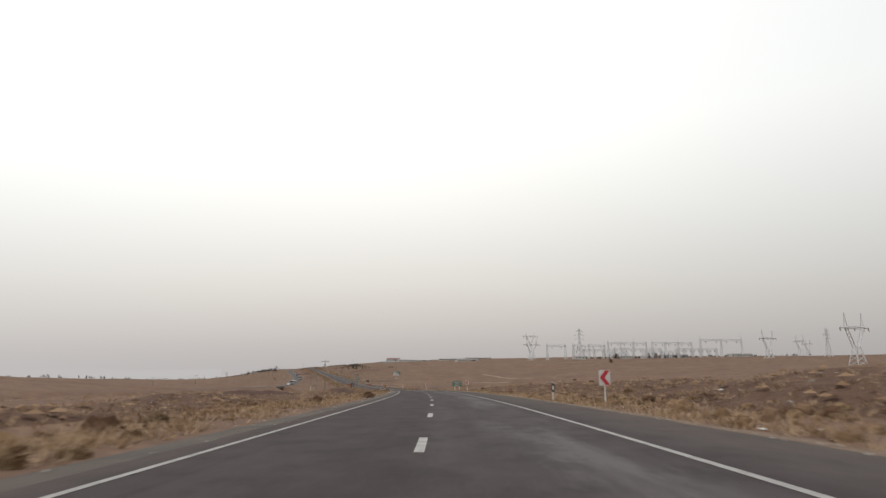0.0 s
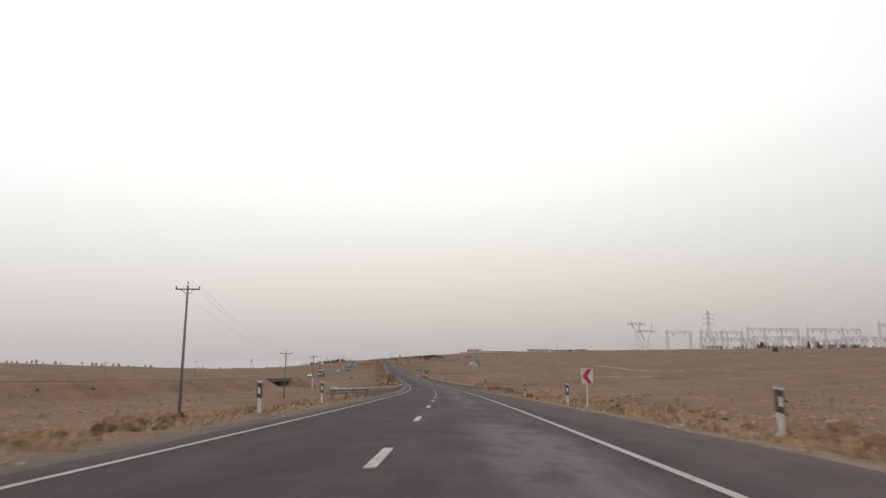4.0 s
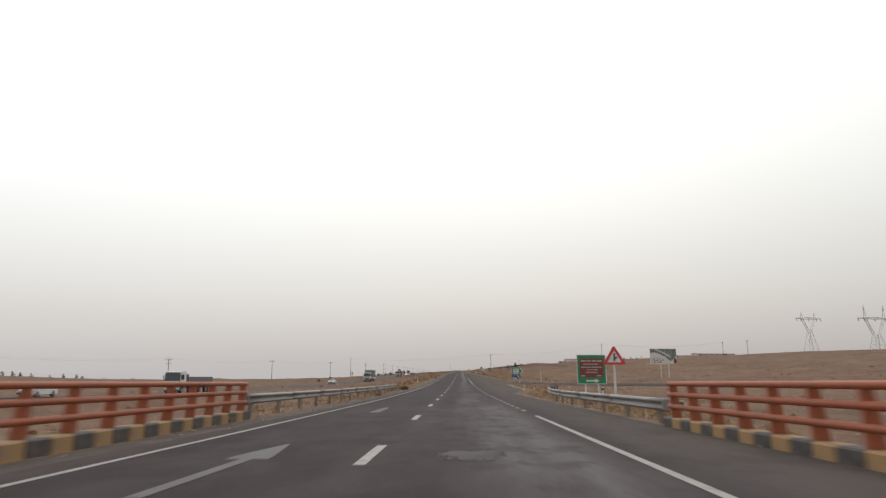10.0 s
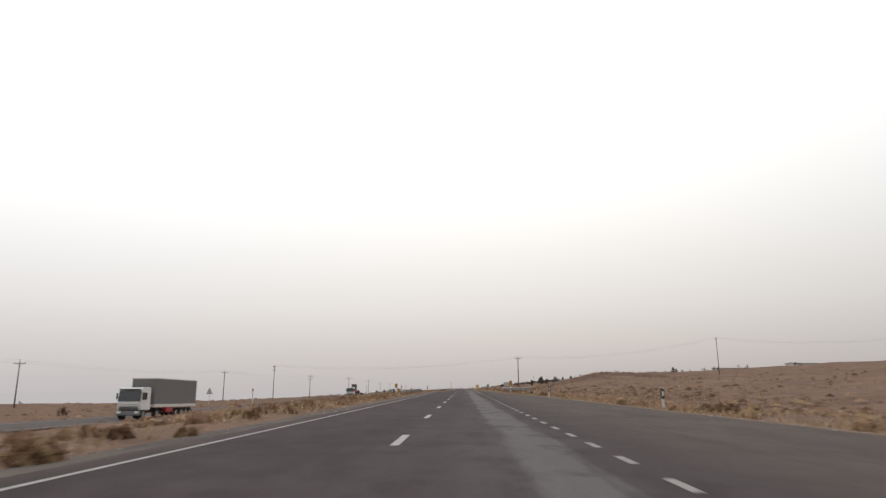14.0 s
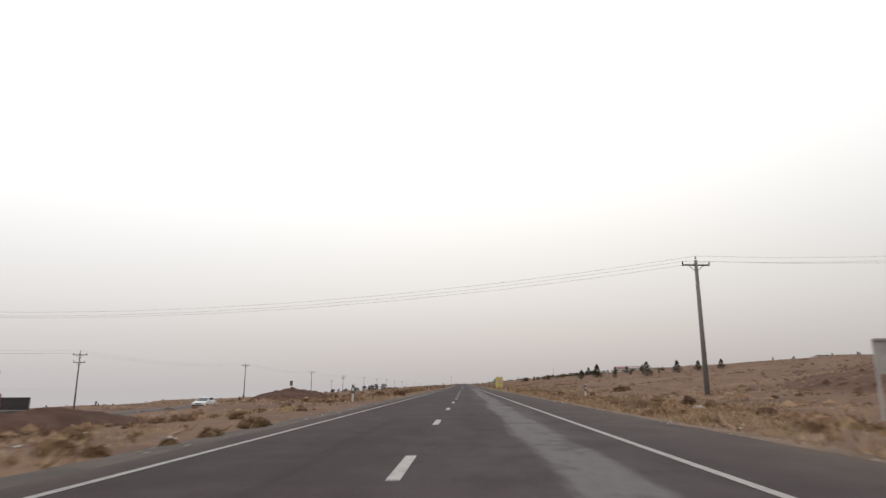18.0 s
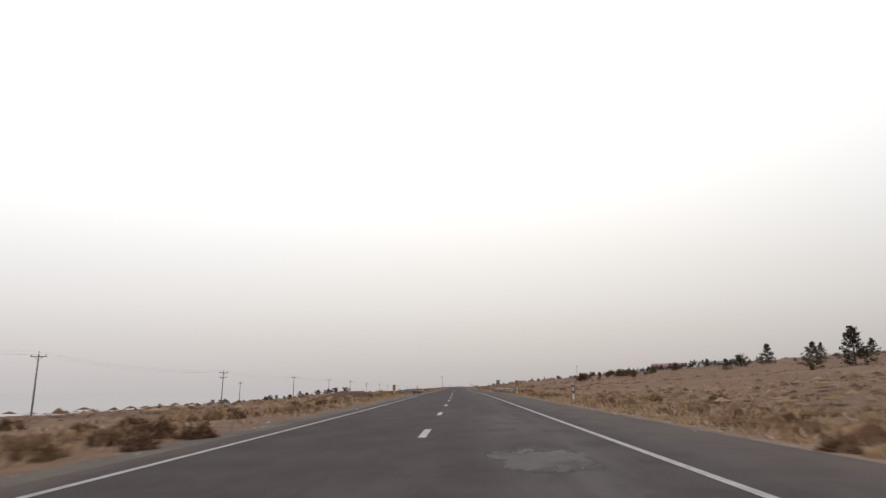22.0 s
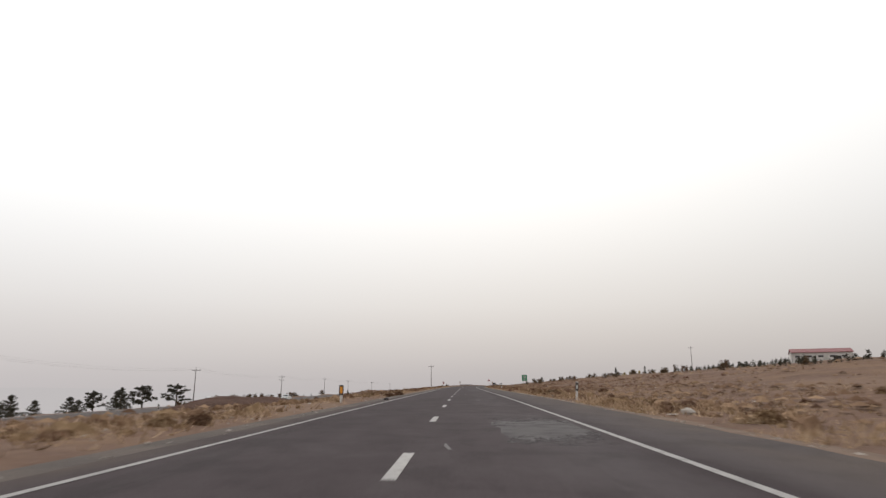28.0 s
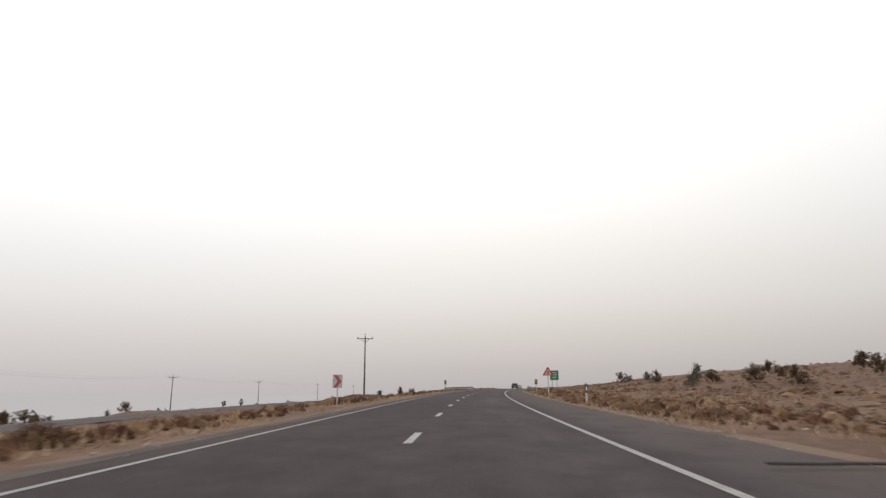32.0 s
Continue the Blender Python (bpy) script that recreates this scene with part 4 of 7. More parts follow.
def marker_board(s, u, zc, lean=1, h=.62, w=.34, base="white_paint", label="yellow and black striped marker board on a post", turn=0):
    """Object marker with slanting stripes."""
    th = thing("marker_board", stand(s, u, turn), label, "road sign", "marker boards")
    dz = float(np.interp(s, RS, RZ)) - ground_at(s, u).z
    zc += dz
    posts(th, [0], zc - h / 2 + .05, base, .04)
    plate(th, "board", w, zc - h / 2, zc + h / 2, "marker_yellow")
    lo, hi = zc - h / 2 + .01, zc + h / 2 - .01
    step = h / 3.1
    for k in range(-2, 5):
        z = lo + (k - .1) * step
        q = clip_band([(-w / 2 + .01, z), (w / 2 - .01, z + lean * w * .95), (w / 2 - .01, z + lean * w * .95 + step * .57), (-w / 2 + .01, z + step * .57)], lo, hi)
        if len(q) > 2:
            part("stripe", slab(B(), q, -.028, -.022), "black_paint", th)
    return th


marker_board(245, 7.5, 1.15)
marker_board(359.4, 6.2, 1.4)
marker_board(357.8, -5.3, 1.55, -1)
marker_board(598.9, -6.3, 1.0, -1, h=.46, w=.27)
marker_board(609, 6.9, 1.25)
marker_board(600.5, 8.9, .58, h=.36, w=.34, label="small striped plate at the rail end")
marker_board(596.4, -5.75, .45, -1, h=.34, w=.30, label="small striped plate at the rail end")
marker_board(905.7, -6.7, .75, -1)
marker_board(896.4, 6.4, 1.05)
marker_board(899.3, 6.55, .42, h=.28, w=.28, label="small striped plate at the rail end")
marker_board(1312, -6.3, 1.3, -1)
marker_board(1293, 7.0, 1.2)


def delineator(s, u, turn=0.0):
    """White post with a slanting black band that holds a pale reflector."""
    th = thing("delineator_post", stand(s, u, turn), "white plastic marker post with a black band", "marker post", "marker posts")
    part("post_body", slab(B(), [(-.05, -.25), (.05, -.25), (.05, .52), (-.05, .52)], -.02, .05), "white_paint", th)
    part("black_band", slab(B(), [(-.075, .50), (.075, .46), (.075, .93), (-.075, .97)], -.038, .056), "black_paint", th)
    part("reflector", slab(B(), [(-.034, .62), (.034, .60), (.034, .80), (-.034, .82)], -.046, -.036), "head_lamp", th)
    part("cap", slab(B(), [(-.07, .968), (.07, .933), (.07, .985), (-.07, 1.02)], -.035, .052), "white_paint", th)
    return th


first_post = delineator(165, 7.6, 3)
for s, u in ((36.5, 6.25), (441.2, 8.95), (182, 6.3), (200, 6.6), (172.5, -5.4), (183.2, -5.4), (460.3, 9.8), (534.5, 9.8), (557.4, 10.2), (581.5, 8.1),
             (478.6, -5.6), (519, -26), (731, 9.9), (640, 6.5), (655, -6), (717.7, -6.1), (768.3, 6.05), (785.4, -5.2), (867.7, 6.9), (831, 6.6), (938.8, 6.05), (939, -5.9),
             (1020, 6.9), (1009.4, -5.6), (427.5, 10.6), (1095.8, 6.85), (1140, -33.3), (1131, -33.2), (1170.2, 6.9), (1247.5, 7.0), (427.5, 64.5), (450, 68), (404, 11.5), (412, 9.6), (395, 9.5), (422, 70.3)):
    m = stand(s, u, random.uniform(-8, 8)) @ pose(0, 0, 0, random.uniform(-3, 3), random.uniform(-4, 4), 0)
    copy_thing(first_post, m)


def amber_marker(s, u, zc):
    th = thing("amber_marker", stand(s, u, random.uniform(-6, 6)), "white post with a black-framed amber reflector plate", "marker post", "amber markers")
    dz = float(np.interp(s, RS, RZ)) - ground_at(s, u).z
    zc += dz
    part("post_body", slab(B(), [(-.06, -.4), (.06, -.4), (.06, zc), (-.06, zc)], 0, .06), "white_paint", th)
    plate(th, "plate", .22, zc - .22, zc + .25, "black_paint")
    plate(th, "reflector", .12, zc - .13, zc + .17, "amber_sign", -.02, thick=.008, r=.01)


for s, u, z in ((101.5, -5.4, .75), (325, -8.2, .94), (637.5, -34.6, .42), (828, -6.4, .6), (1089.6, -5.25, .55)):
    amber_marker(s, u, z)

th = thing("small_plate_sign", stand(759, -20.7, 10), "small grey rectangular plate on a thin grey post", "road sign")
dz = float(np.interp(759, RS, RZ)) - ground_at(759, -20.7).z
posts(th, [0], 1.2 + dz, "wire", .014)
plate(th, "plate", .36, .85 + dz, 1.45 + dz, "sign_grey")

# green panel beside the first bend
th = thing("direction_sign", stand(132.3, 8.8, 4), "green road sign with white writing on two posts", "road sign")
dz = float(np.interp(132.3, RS, RZ)) - ground_at(132.3, 8.8).z
posts(th, [-.42, .46], .9 + dz, r=.045)
plate(th, "panel", 1.84, .80 + dz, 1.72 + dz, "green_sign")
plate(th, "inner_panel", 1.54, .98 + dz, 1.60 + dz, "sign_grey", -.02, thick=.004)
bars(th, [(0, 1.48 + dz, 1.46, .10), (.03, 1.29 + dz, .42, .09), (0, 1.07 + dz, 1.5, .045)], -.03, "white_paint", 3)
part("arrow", slab(B(), [(-.4, .83 + dz), (.28, .83 + dz), (.40, .885 + dz), (.28, .94 + dz), (-.4, .94 + dz)], -.03, -.022), "white_paint", th, "white arrow")

# brown panel and warning triangle after the bridge
s_, u_ = 416.5, 9.9
th = thing("tourist_sign", stand(s_, u_, 3), "green-framed brown tourist sign with pale writing", "road sign")
dz = float(np.interp(s_, RS, RZ)) - ground_at(s_, u_).z
posts(th, [-.42, .44], 1.0 + dz, r=.045)
plate(th, "border", 1.94, .78 + dz, 2.70 + dz, "white_paint")
plate(th, "panel", 1.86, .82 + dz, 2.66 + dz, "green_sign", -.02, thick=.004)
plate(th, "inner_panel", 1.60, 1.22 + dz, 2.46 + dz, "brown_sign", -.024, thick=.004)
bars(th, [(0, 2.29 + dz, 1.46, .11), (-.05, 2.08 + dz, 1.0, .07), (0, 1.88 + dz, 1.42, .07), (.02, 1.71 + dz, .75, .07), (0, 1.55 + dz, .8, .06), (-.58, 1.32 + dz, .3, .07), (.5, 1.32 + dz, .4, .07)], -.034, "sign_back", 4)
part("arrow", slab(B(), [(-.38, .95 + dz), (.2, .95 + dz), (.2, .86 + dz), (.5, 1.0 + dz), (.2, 1.14 + dz), (.2, 1.05 + dz), (-.38, 1.05 + dz)], -.034, -.026), "white_paint", th, "white arrow")


def warning_triangle(s, u, top, mark, extra=False):
    th = thing("warning_sign", stand(s, u), "red-bordered white warning triangle on a white post", "road sign", "warning triangles")
    dz = float(np.interp(s, RS, RZ)) - ground_at(s, u).z
    t = top + dz
    posts(th, [0], t - .1, r=.04)
    part("border", slab(B(), [(-.40, t - .68), (.40, t - .68), (.43, t - .64), (.03, t), (-.03, t), (-.43, t - .64)], -.02, 0), "red_sign", th)
    part("face", slab(B(), [(-.27, t - .60), (.27, t - .60), (0, t - .15)], -.026, -.02), "white_paint", th)
    if mark == "junction":
        part("pictogram", slab(B(), [(-.035, t - .56), (.035, t - .56), (.035, t - .47), (.12, t - .45), (.12, t - .39), (.035, t - .40), (.035, t - .25), (-.035, t - .25)], -.03, -.026), "black_paint", th)
    else:
        for x in (-.06, .06):
            part("pictogram", slab(B(), [(x - .03, t - .55), (x + .03, t - .55), (x + .03 - x * .4, t - .32), (x - .03 - x * .4, t - .32)], -.03, -.026), "black_paint", th)
    return th


warning_triangle(397.8, 6.95, 2.28, "junction")
warning_triangle(1265.4, 6.6, 2.3, "narrow")

# billboard on the slope
s_, u_ = 509.5, 43.5
th = thing("billboard", stand(s_, u_, 8), "wide billboard with a landscape picture on two posts", "billboard")
dz = float(np.interp(s_, RS, RZ)) - ground_at(s_, u_).z
zt = 6.35 + dz
posts(th, [-.6, 1.1], zt - 2.0, r=.09, low=-.8)
plate(th, "panel", 5.7, zt - 3.1, zt, "white_paint", thick=.06)
part("picture", slab(B(), [(-2.8, zt - .9), (-1.8, zt - .75), (.4, zt - 1.6), (1.5, zt - 2.55), (2.3, zt - 2.1), (2.8, zt - 1.3), (2.8, zt - .05), (-2.8, zt - .05)], -.075, -.062), "picture_green", th)
part("picture", slab(B(), [(-2.2, zt - .1), (-1.2, zt - .12), (1.4, zt - 1.25), (1.7, zt - 1.75), (1.1, zt - 1.75), (-.2, zt - .9)], -.085, -.076), "picture_sky", th)
part("picture", slab(B(), [(2.2, zt - 3.0), (2.85, zt - 3.0), (2.85, zt - 2.2), (2.45, zt - 1.9), (2.2, zt - 2.4)], -.085, -.076), "brown_sign", th)
bars(th, [(-1.3, zt - 2.8, 1.8, .16)], -.07, "brown_sign", 6)
BILL, BILL_Z = th, zt

# island signs at the side road
s_, u_ = 495.9, 12.0
th = thing("junction_sign", stand(s_, u_, 4) @ Matrix.Scale(1.19, 4), "arrow-shaped green sign above two blue discs", "road sign")
posts(th, [.38, -.12], 1.2, r=.045)
o = [(-.85, 1.28), (.45, 1.28), (1.0, 1.855), (.45, 2.43), (-.85, 2.43)]
part("border", slab(B(), o, -.02, 0), "white_paint", th)
part("board", slab(B(), [(-.82, 1.31), (.44, 1.31), (.965, 1.855), (.44, 2.40), (-.82, 2.40)], -.026, -.02), "green_sign", th)
part("inner_panel", slab(B(), [(-.64, 1.42), (.26, 1.42), (.26, 2.24), (-.64, 2.24)], -.034, -.026), "white_paint", th)
part("chevron", slab(B(), [(.34, 1.35), (.45, 1.35), (.93, 1.855), (.45, 2.36), (.34, 2.36), (.80, 1.855)], -.032, -.026), "white_paint", th)
JUNC = th
for x, d in ((-.52, -1), (.16, 1)):
    o = [(x + .34 * math.cos(k * math.tau / 24), 1.0 + .34 * math.sin(k * math.tau / 24)) for k in range(24)]
    dsc = part("disc", slab(B(), o, -.05, -.036), "blue_sign", th, "blue disc with a white arrow")
    ar = [(x - d * .14 - .035, 1.2), (x - d * .14 + .035, 1.24), (x + d * .10 + .045, .93), (x + d * .18 + .02, .98), (x + d * .20, .74), (x - d * .02, .82), (x + d * .06 - .03, .87)]
    part("arrow", slab(B(), ar, -.058, -.052), "white_paint", dsc)
th = thing("hazard_board", stand(495.6, 11.6, 4) @ Matrix.Scale(1.15, 4), "pale upright panel with black chevrons, standing on the ground", "road sign")
plate(th, "panel", .56, -.1, .86, "white_paint")
plate(th, "top_panel", .5, .62, .83, "yellow_sign", -.02, thick=.006)
for k in range(3):
    z = .02 + k * .2
    part("chevron", slab(B(), [(-.25, z), (-.25, z + .1), (0, z + .25), (.25, z + .1), (.25, z), (0, z + .15)], -.03, -.022), "black_paint", th)

# yellow notice
s_, u_ = 800.3, 6.9
th = thing("notice_board", stand(s_, u_, 3), "yellow notice board with a red ring on two short posts", "road sign")
posts(th, [-.42, .36], .6, "yellow_sign", .05)
plate(th, "panel", 1.3, .44, 2.30, "yellow_sign")
for r, mt, y in ((.30, "red_sign", -.024), (.225, "white_paint", -.030)):
    part("ring" if r > .25 else "ring_face", slab(B(), [(.04 + r * math.cos(k * math.tau / 28), 1.62 + r * math.sin(k * math.tau / 28)) for k in range(28)], y - .006, y), mt, th)
bars(th, [(.04, 1.62, .30, .07), (-.38, 2.02, .12, .12), (.44, 2.02, .14, .14), (.1, 1.12, .76, .09), (.08, .90, .07, .07), (.06, .64, 1.1, .08)], -.038, "black_paint", 9)

# back of a board
s_, u_ = 696.7, 12.4
th = thing("blank_board", stand(s_, u_, -6), "weathered pale board seen from behind on two posts", "board")
posts(th, [-1.0, 1.0], 1.3, "sign_back", .05)
plate(th, "panel", 2.1, 1.2, 2.14, "sign_back", .03, thick=.03)
part("frame_bar", box(B(), (0, -.02, 2.1), (2.1, .05, .05)), "concrete", th)

# tall green sign in the distance
th = thing("direction_sign", stand(1468, 8.6), "tall green road sign on two posts in the distance", "road sign")
posts(th, [-.9, .9], 4.5, "galvanised", .1)
plate(th, "panel", 3.2, 3.2, 6.8, "green_sign", thick=.06)
bars(th, [(0, 6.0, 2.2, .35), (0, 5.2, 2.2, .35), (0, 4.2, 1.8, .35)], -.08, "white_paint", 10)

# ---- writing with the built-in font: place names in joined letter forms, set right to left ----
def words(text, size, mat, parent, x, z, y):
    cu = bpy.data.curves.new("lettering", "FONT")
    cu.body, cu.size, cu.align_x, cu.align_y, cu.resolution_u, cu.extrude, cu.offset = text, size, "CENTER", "CENTER", 2, .004, .004
    tmp = new("lettering", cu)
    bpy.context.view_layer.update()
    me = bpy.data.meshes.new_from_object(tmp.evaluated_get(bpy.context.evaluated_depsgraph_get()))
    bpy.data.objects.remove(tmp)
    me.materials.clear()
    me.materials.append(M[mat])
    ob = new("lettering", me)
    ob.parent = parent
    ob.matrix_local = pose(x, y, z, 90, 0, 0)
    return ob


names_ = ("\ufea9\ufe8e\ufe91\ufe81\ufeae\ufebc\ufee7", "\ufea9\ufe8e\ufeb7\ufe8d\ufeae\ufea7")
words(names_[0], .27, "brown_sign", JUNC, -.19, 2.03, -.040)
words(names_[1], .27, "brown_sign", JUNC, -.19, 1.62, -.040)
words(names_[1], 1.0, "black_paint", BILL, -1.2, BILL_Z - 2.2, -.08)

# ---- camera gantry and flood mast ----
s_, u_ = 341.8, -6.6
th = thing("camera_gantry", stand(s_, u_), "grey steel mast with a long arm carrying traffic cameras", "gantry")
dz = float(np.interp(s_, RS, RZ)) - ground_at(s_, u_).z
part("mast", rod(B(), (0, 0, -.3), (0, 0, 6.85 + dz), .16, .13, 14), "steel_mast", th, smooth=True)
za = 6.55 + dz
part("arm", rod(B(), (0, 0, za), (5.9, 0, za + .05), .12, .075, 12), "steel_mast", th, smooth=True)
part("arm_collar", rod(B(), (-.02, 0, za), (.3, 0, za), .19, .17, 12), "steel_mast", th)
part("antenna", rod(B(), (0, 0, 6.8 + dz), (0, 0, 7.9 + dz), .03, .02, 6), "dark_steel", th)
part("antenna_head", box(B(), (.02, 0, 7.85 + dz), (.12, .12, .3), bevel=.02), "dark_steel", th)
part("clamp", rod(B(), (1.0, 0, za), (1.35, 0, za), .17, .17, 12), "steel_mast", th)
o = [(3.55 + .30 * math.cos(k * math.tau / 24), za + .03 + .30 * math.sin(k * math.tau / 24)) for k in range(24)]
dsc = part("round_sign", slab(B(), o, -.2, -.16), "dark_steel", th, "dark round sign with a pale face")
part("sign_face", slab(B(), [(3.55 + .22 * math.cos(k * math.tau / 24), za + .03 + .22 * math.sin(k * math.tau / 24)) for k in range(24)], -.215, -.2), "sign_back", dsc)
for x in (4.5, 4.75, 5.35, 5.7):
    cm = part("camera_unit", box(B(), (x, -.1, za + .19), (.11, .30, .12), bevel=.015), "dark_steel" if x < 5.2 else "white_paint", th)
    part("bracket", box(B(), (x, 0, za + .1), (.04, .04, .12)), "dark_steel", cm)
part("flash_lamp", box(B(), (5.62, -.05, za + .42), (.2, .2, .16), bevel=.03), "head_lamp", th)
part("control_box", box(B(), (0, -.28, 1.15), (.62, .42, 1.55), bevel=.02), "sign_grey", th, "dark grey steel cabinet")
for x in (-.72, -.5, .5, .72):
    bx = part("cage_upright", box(B(), (x, -.35, .85), (.07, .07, 2.5)), "dark_steel", th)
for z in (.1, .9, 1.95):
    part("cage_bar", box(B(), (0, -.38, z), (1.5, .05, .07)), "dark_steel", th)
for x in (-1, 1):
    part("cage_wing", slab(B(), [(x * .5, 2.0), (x * .74, 2.0), (x * .95, 2.45), (x * .66, 2.2)], -.45, .2), "dark_steel", th)
    part("cage_side", box(B(), (x * .62, -.1, .95), (.22, .06, 2.1)), "dark_steel", th)
for k in range(9):
    part("spike", rod(B(), (-.44 + k * .11, -.36, 1.95), (-.44 + k * .11, -.36, 2.35), .012, .004, 5), "dark_steel", th)

s_, u_ = 326.6, -6.2
th = thing("flood_mast", stand(s_, u_), "tall grey mast with three floodlights", "lamp mast")
dz = float(np.interp(s_, RS, RZ)) - ground_at(s_, u_).z
part("mast", rod(B(), (0, 0, -.3), (.1, 0, 6.1 + dz), .15, .075, 12), "steel_mast", th, smooth=True)
part("cross_arm", rod(B(), (.08, 0, 6.0 + dz), (.62, -.2, 5.85 + dz), .035, n=8), "dark_steel", th)
part("bar", rod(B(), (.3, .3, 6.1 + dz), (.8, -.55, 5.75 + dz), .03, n=8), "dark_steel", th)
for x, y, z in ((.45, .35, 6.15), (.85, -.15, 6.0), (.5, -.5, 5.65)):
    fl = part("floodlight", box(B(), (x, y, z + dz), (.3, .24, .26), pose(0, 0, 0, 25, 15, 20), bevel=.03), "dark_steel", th)
    part("lamp_glass", box(B(), (x + .02, y - .14, z + dz - .02), (.24, .03, .2), pose(0, 0, 0, 25, 15, 20)), "car_glass", fl)

# ---- power poles and wires ----
def power_pole(s, u, top, arms=1, turn=0.0, lean=0.0, banded=False, stout=1.0):
    """Tapered concrete pole with a cross-arm and insulators; returns where its three wires hang."""
    base = ground_at(s, u)
    h = float(np.interp(s, RS, RZ)) + top - base.z
    m = pose(base.x, base.y, base.z, 0, lean, heading(s) + turn)
    th = thing("power_pole", m, "grey concrete power pole with a steel cross-arm", "power pole", "power poles")
    part("pole", rod(B(), (0, 0, -.8), (0, 0, h), .14 * stout, .085 * stout, 10), "pole_concrete", th, smooth=True)
    if banded:
        part("painted_band", rod(B(), (0, 0, .2), (0, 0, 3.2), .155, .145, 10), "white_paint", th)
        part("switch_box", box(B(), (.16, 0, h - 2.2), (.25, .2, .5), bevel=.02), "dark_steel", th)
    tips = []
    for a in range(arms):
        z = h - .35 - a * 1.1
        w = 1.05 - .15 * a
        part("cross_arm", box(B(), (0, 0, z), (2 * w, .10, .10)), "dark_steel", th)
        for sg in (-1, 1):
            part("arm_brace", rod(B(), (sg * w * .55, 0, z), (0, 0, z - .55), .022, n=5), "dark_steel", th)
        for x in (-w + .06, 0, w - .06):
            zi = z + (.4 if x == 0 and a == 0 else 0)
            part("insulator", rod(B(), (x, 0, zi + .05), (x, 0, zi + .28), .055, .035, 7), "dark_steel", th)
            if a == 0:
                tips.append(m @ Vector((x, 0, zi + .28)))
    return tips


def wires(a, b, sag, r=.0065):
    th = thing("power_line", Matrix.Translation(a[0]), "three thin sagging power wires between poles", "power line", "power lines")
    for p, q in zip(a, b):
        bm = B()
        pts_ = [p.lerp(q, i / 10) - Vector((0, 0, 4 * sag * (i / 10) * (1 - i / 10))) - a[0] for i in range(11)]
        tube(bm, pts_, r)
        part("wire", bm, "wire", th)


CH1 = [(207.3, -21.7, 9.3), (273, -26.2, 6.3), (331.5, -27.9, 7.0), (395, -29.5, 6.0)]
CH2 = [(420, -116, 5.6), (498, -102.5, 5.5), (572, -88.5, 5.4), (637.2, -75.3, 5.4), (708.2, -65.6, 5.6), (775, -57, 5.8), (838, -53.3, 6.0), (916, -54.7, 5.5), (990, -56.8, 5.0), (1063.5, -58, 4.6),
       (1137, -60, 4.4), (1209.6, -62.5, 4.3), (1285.8, -67.6, 3.6), (1348.5, -73.4, 3.4), (1412, -84.7, 3.0), (1490, -98, 3.0), (1570, -112, 3.0)]
for ch, sag in ((CH1[:3], 1.1), (CH2, 1.0)):
    tips = [power_pole(*p, arms=2 if p[0] in (572, 775, 990, 1285.8) else 1, turn=random.uniform(-4, 4), lean=random.uniform(-.6, .6), banded=(p[0] == 331.5)) for p in ch]
    for a, b in zip(tips[:-1], tips[1:]):
        wires(a, b, sag)
across = [power_pole(737, -60, 8.1, 2, 80), power_pole(726.6, 17.7, 9.9, 1, 5, 0, False, 1.4), power_pole(724, 77, 15.2, 1, 80), power_pole(721, 140, 16, 1, 80)]
for a, b in zip(across[:-1], across[1:]):
    wires(a, b, 2.1, .008)
power_pole(1064, -77.3, 2.9)
power_pole(1297, -15.4, 7.4, 1, 10)
power_pole(1312.9, 80.4, 14.2, 1, 20)
power_pole(700, 143.7, 16, 1, 30)

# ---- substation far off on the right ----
# steel and insulators take lightened colours that stand in for haze
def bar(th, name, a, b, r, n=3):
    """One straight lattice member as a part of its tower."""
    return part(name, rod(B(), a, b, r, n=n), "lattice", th)


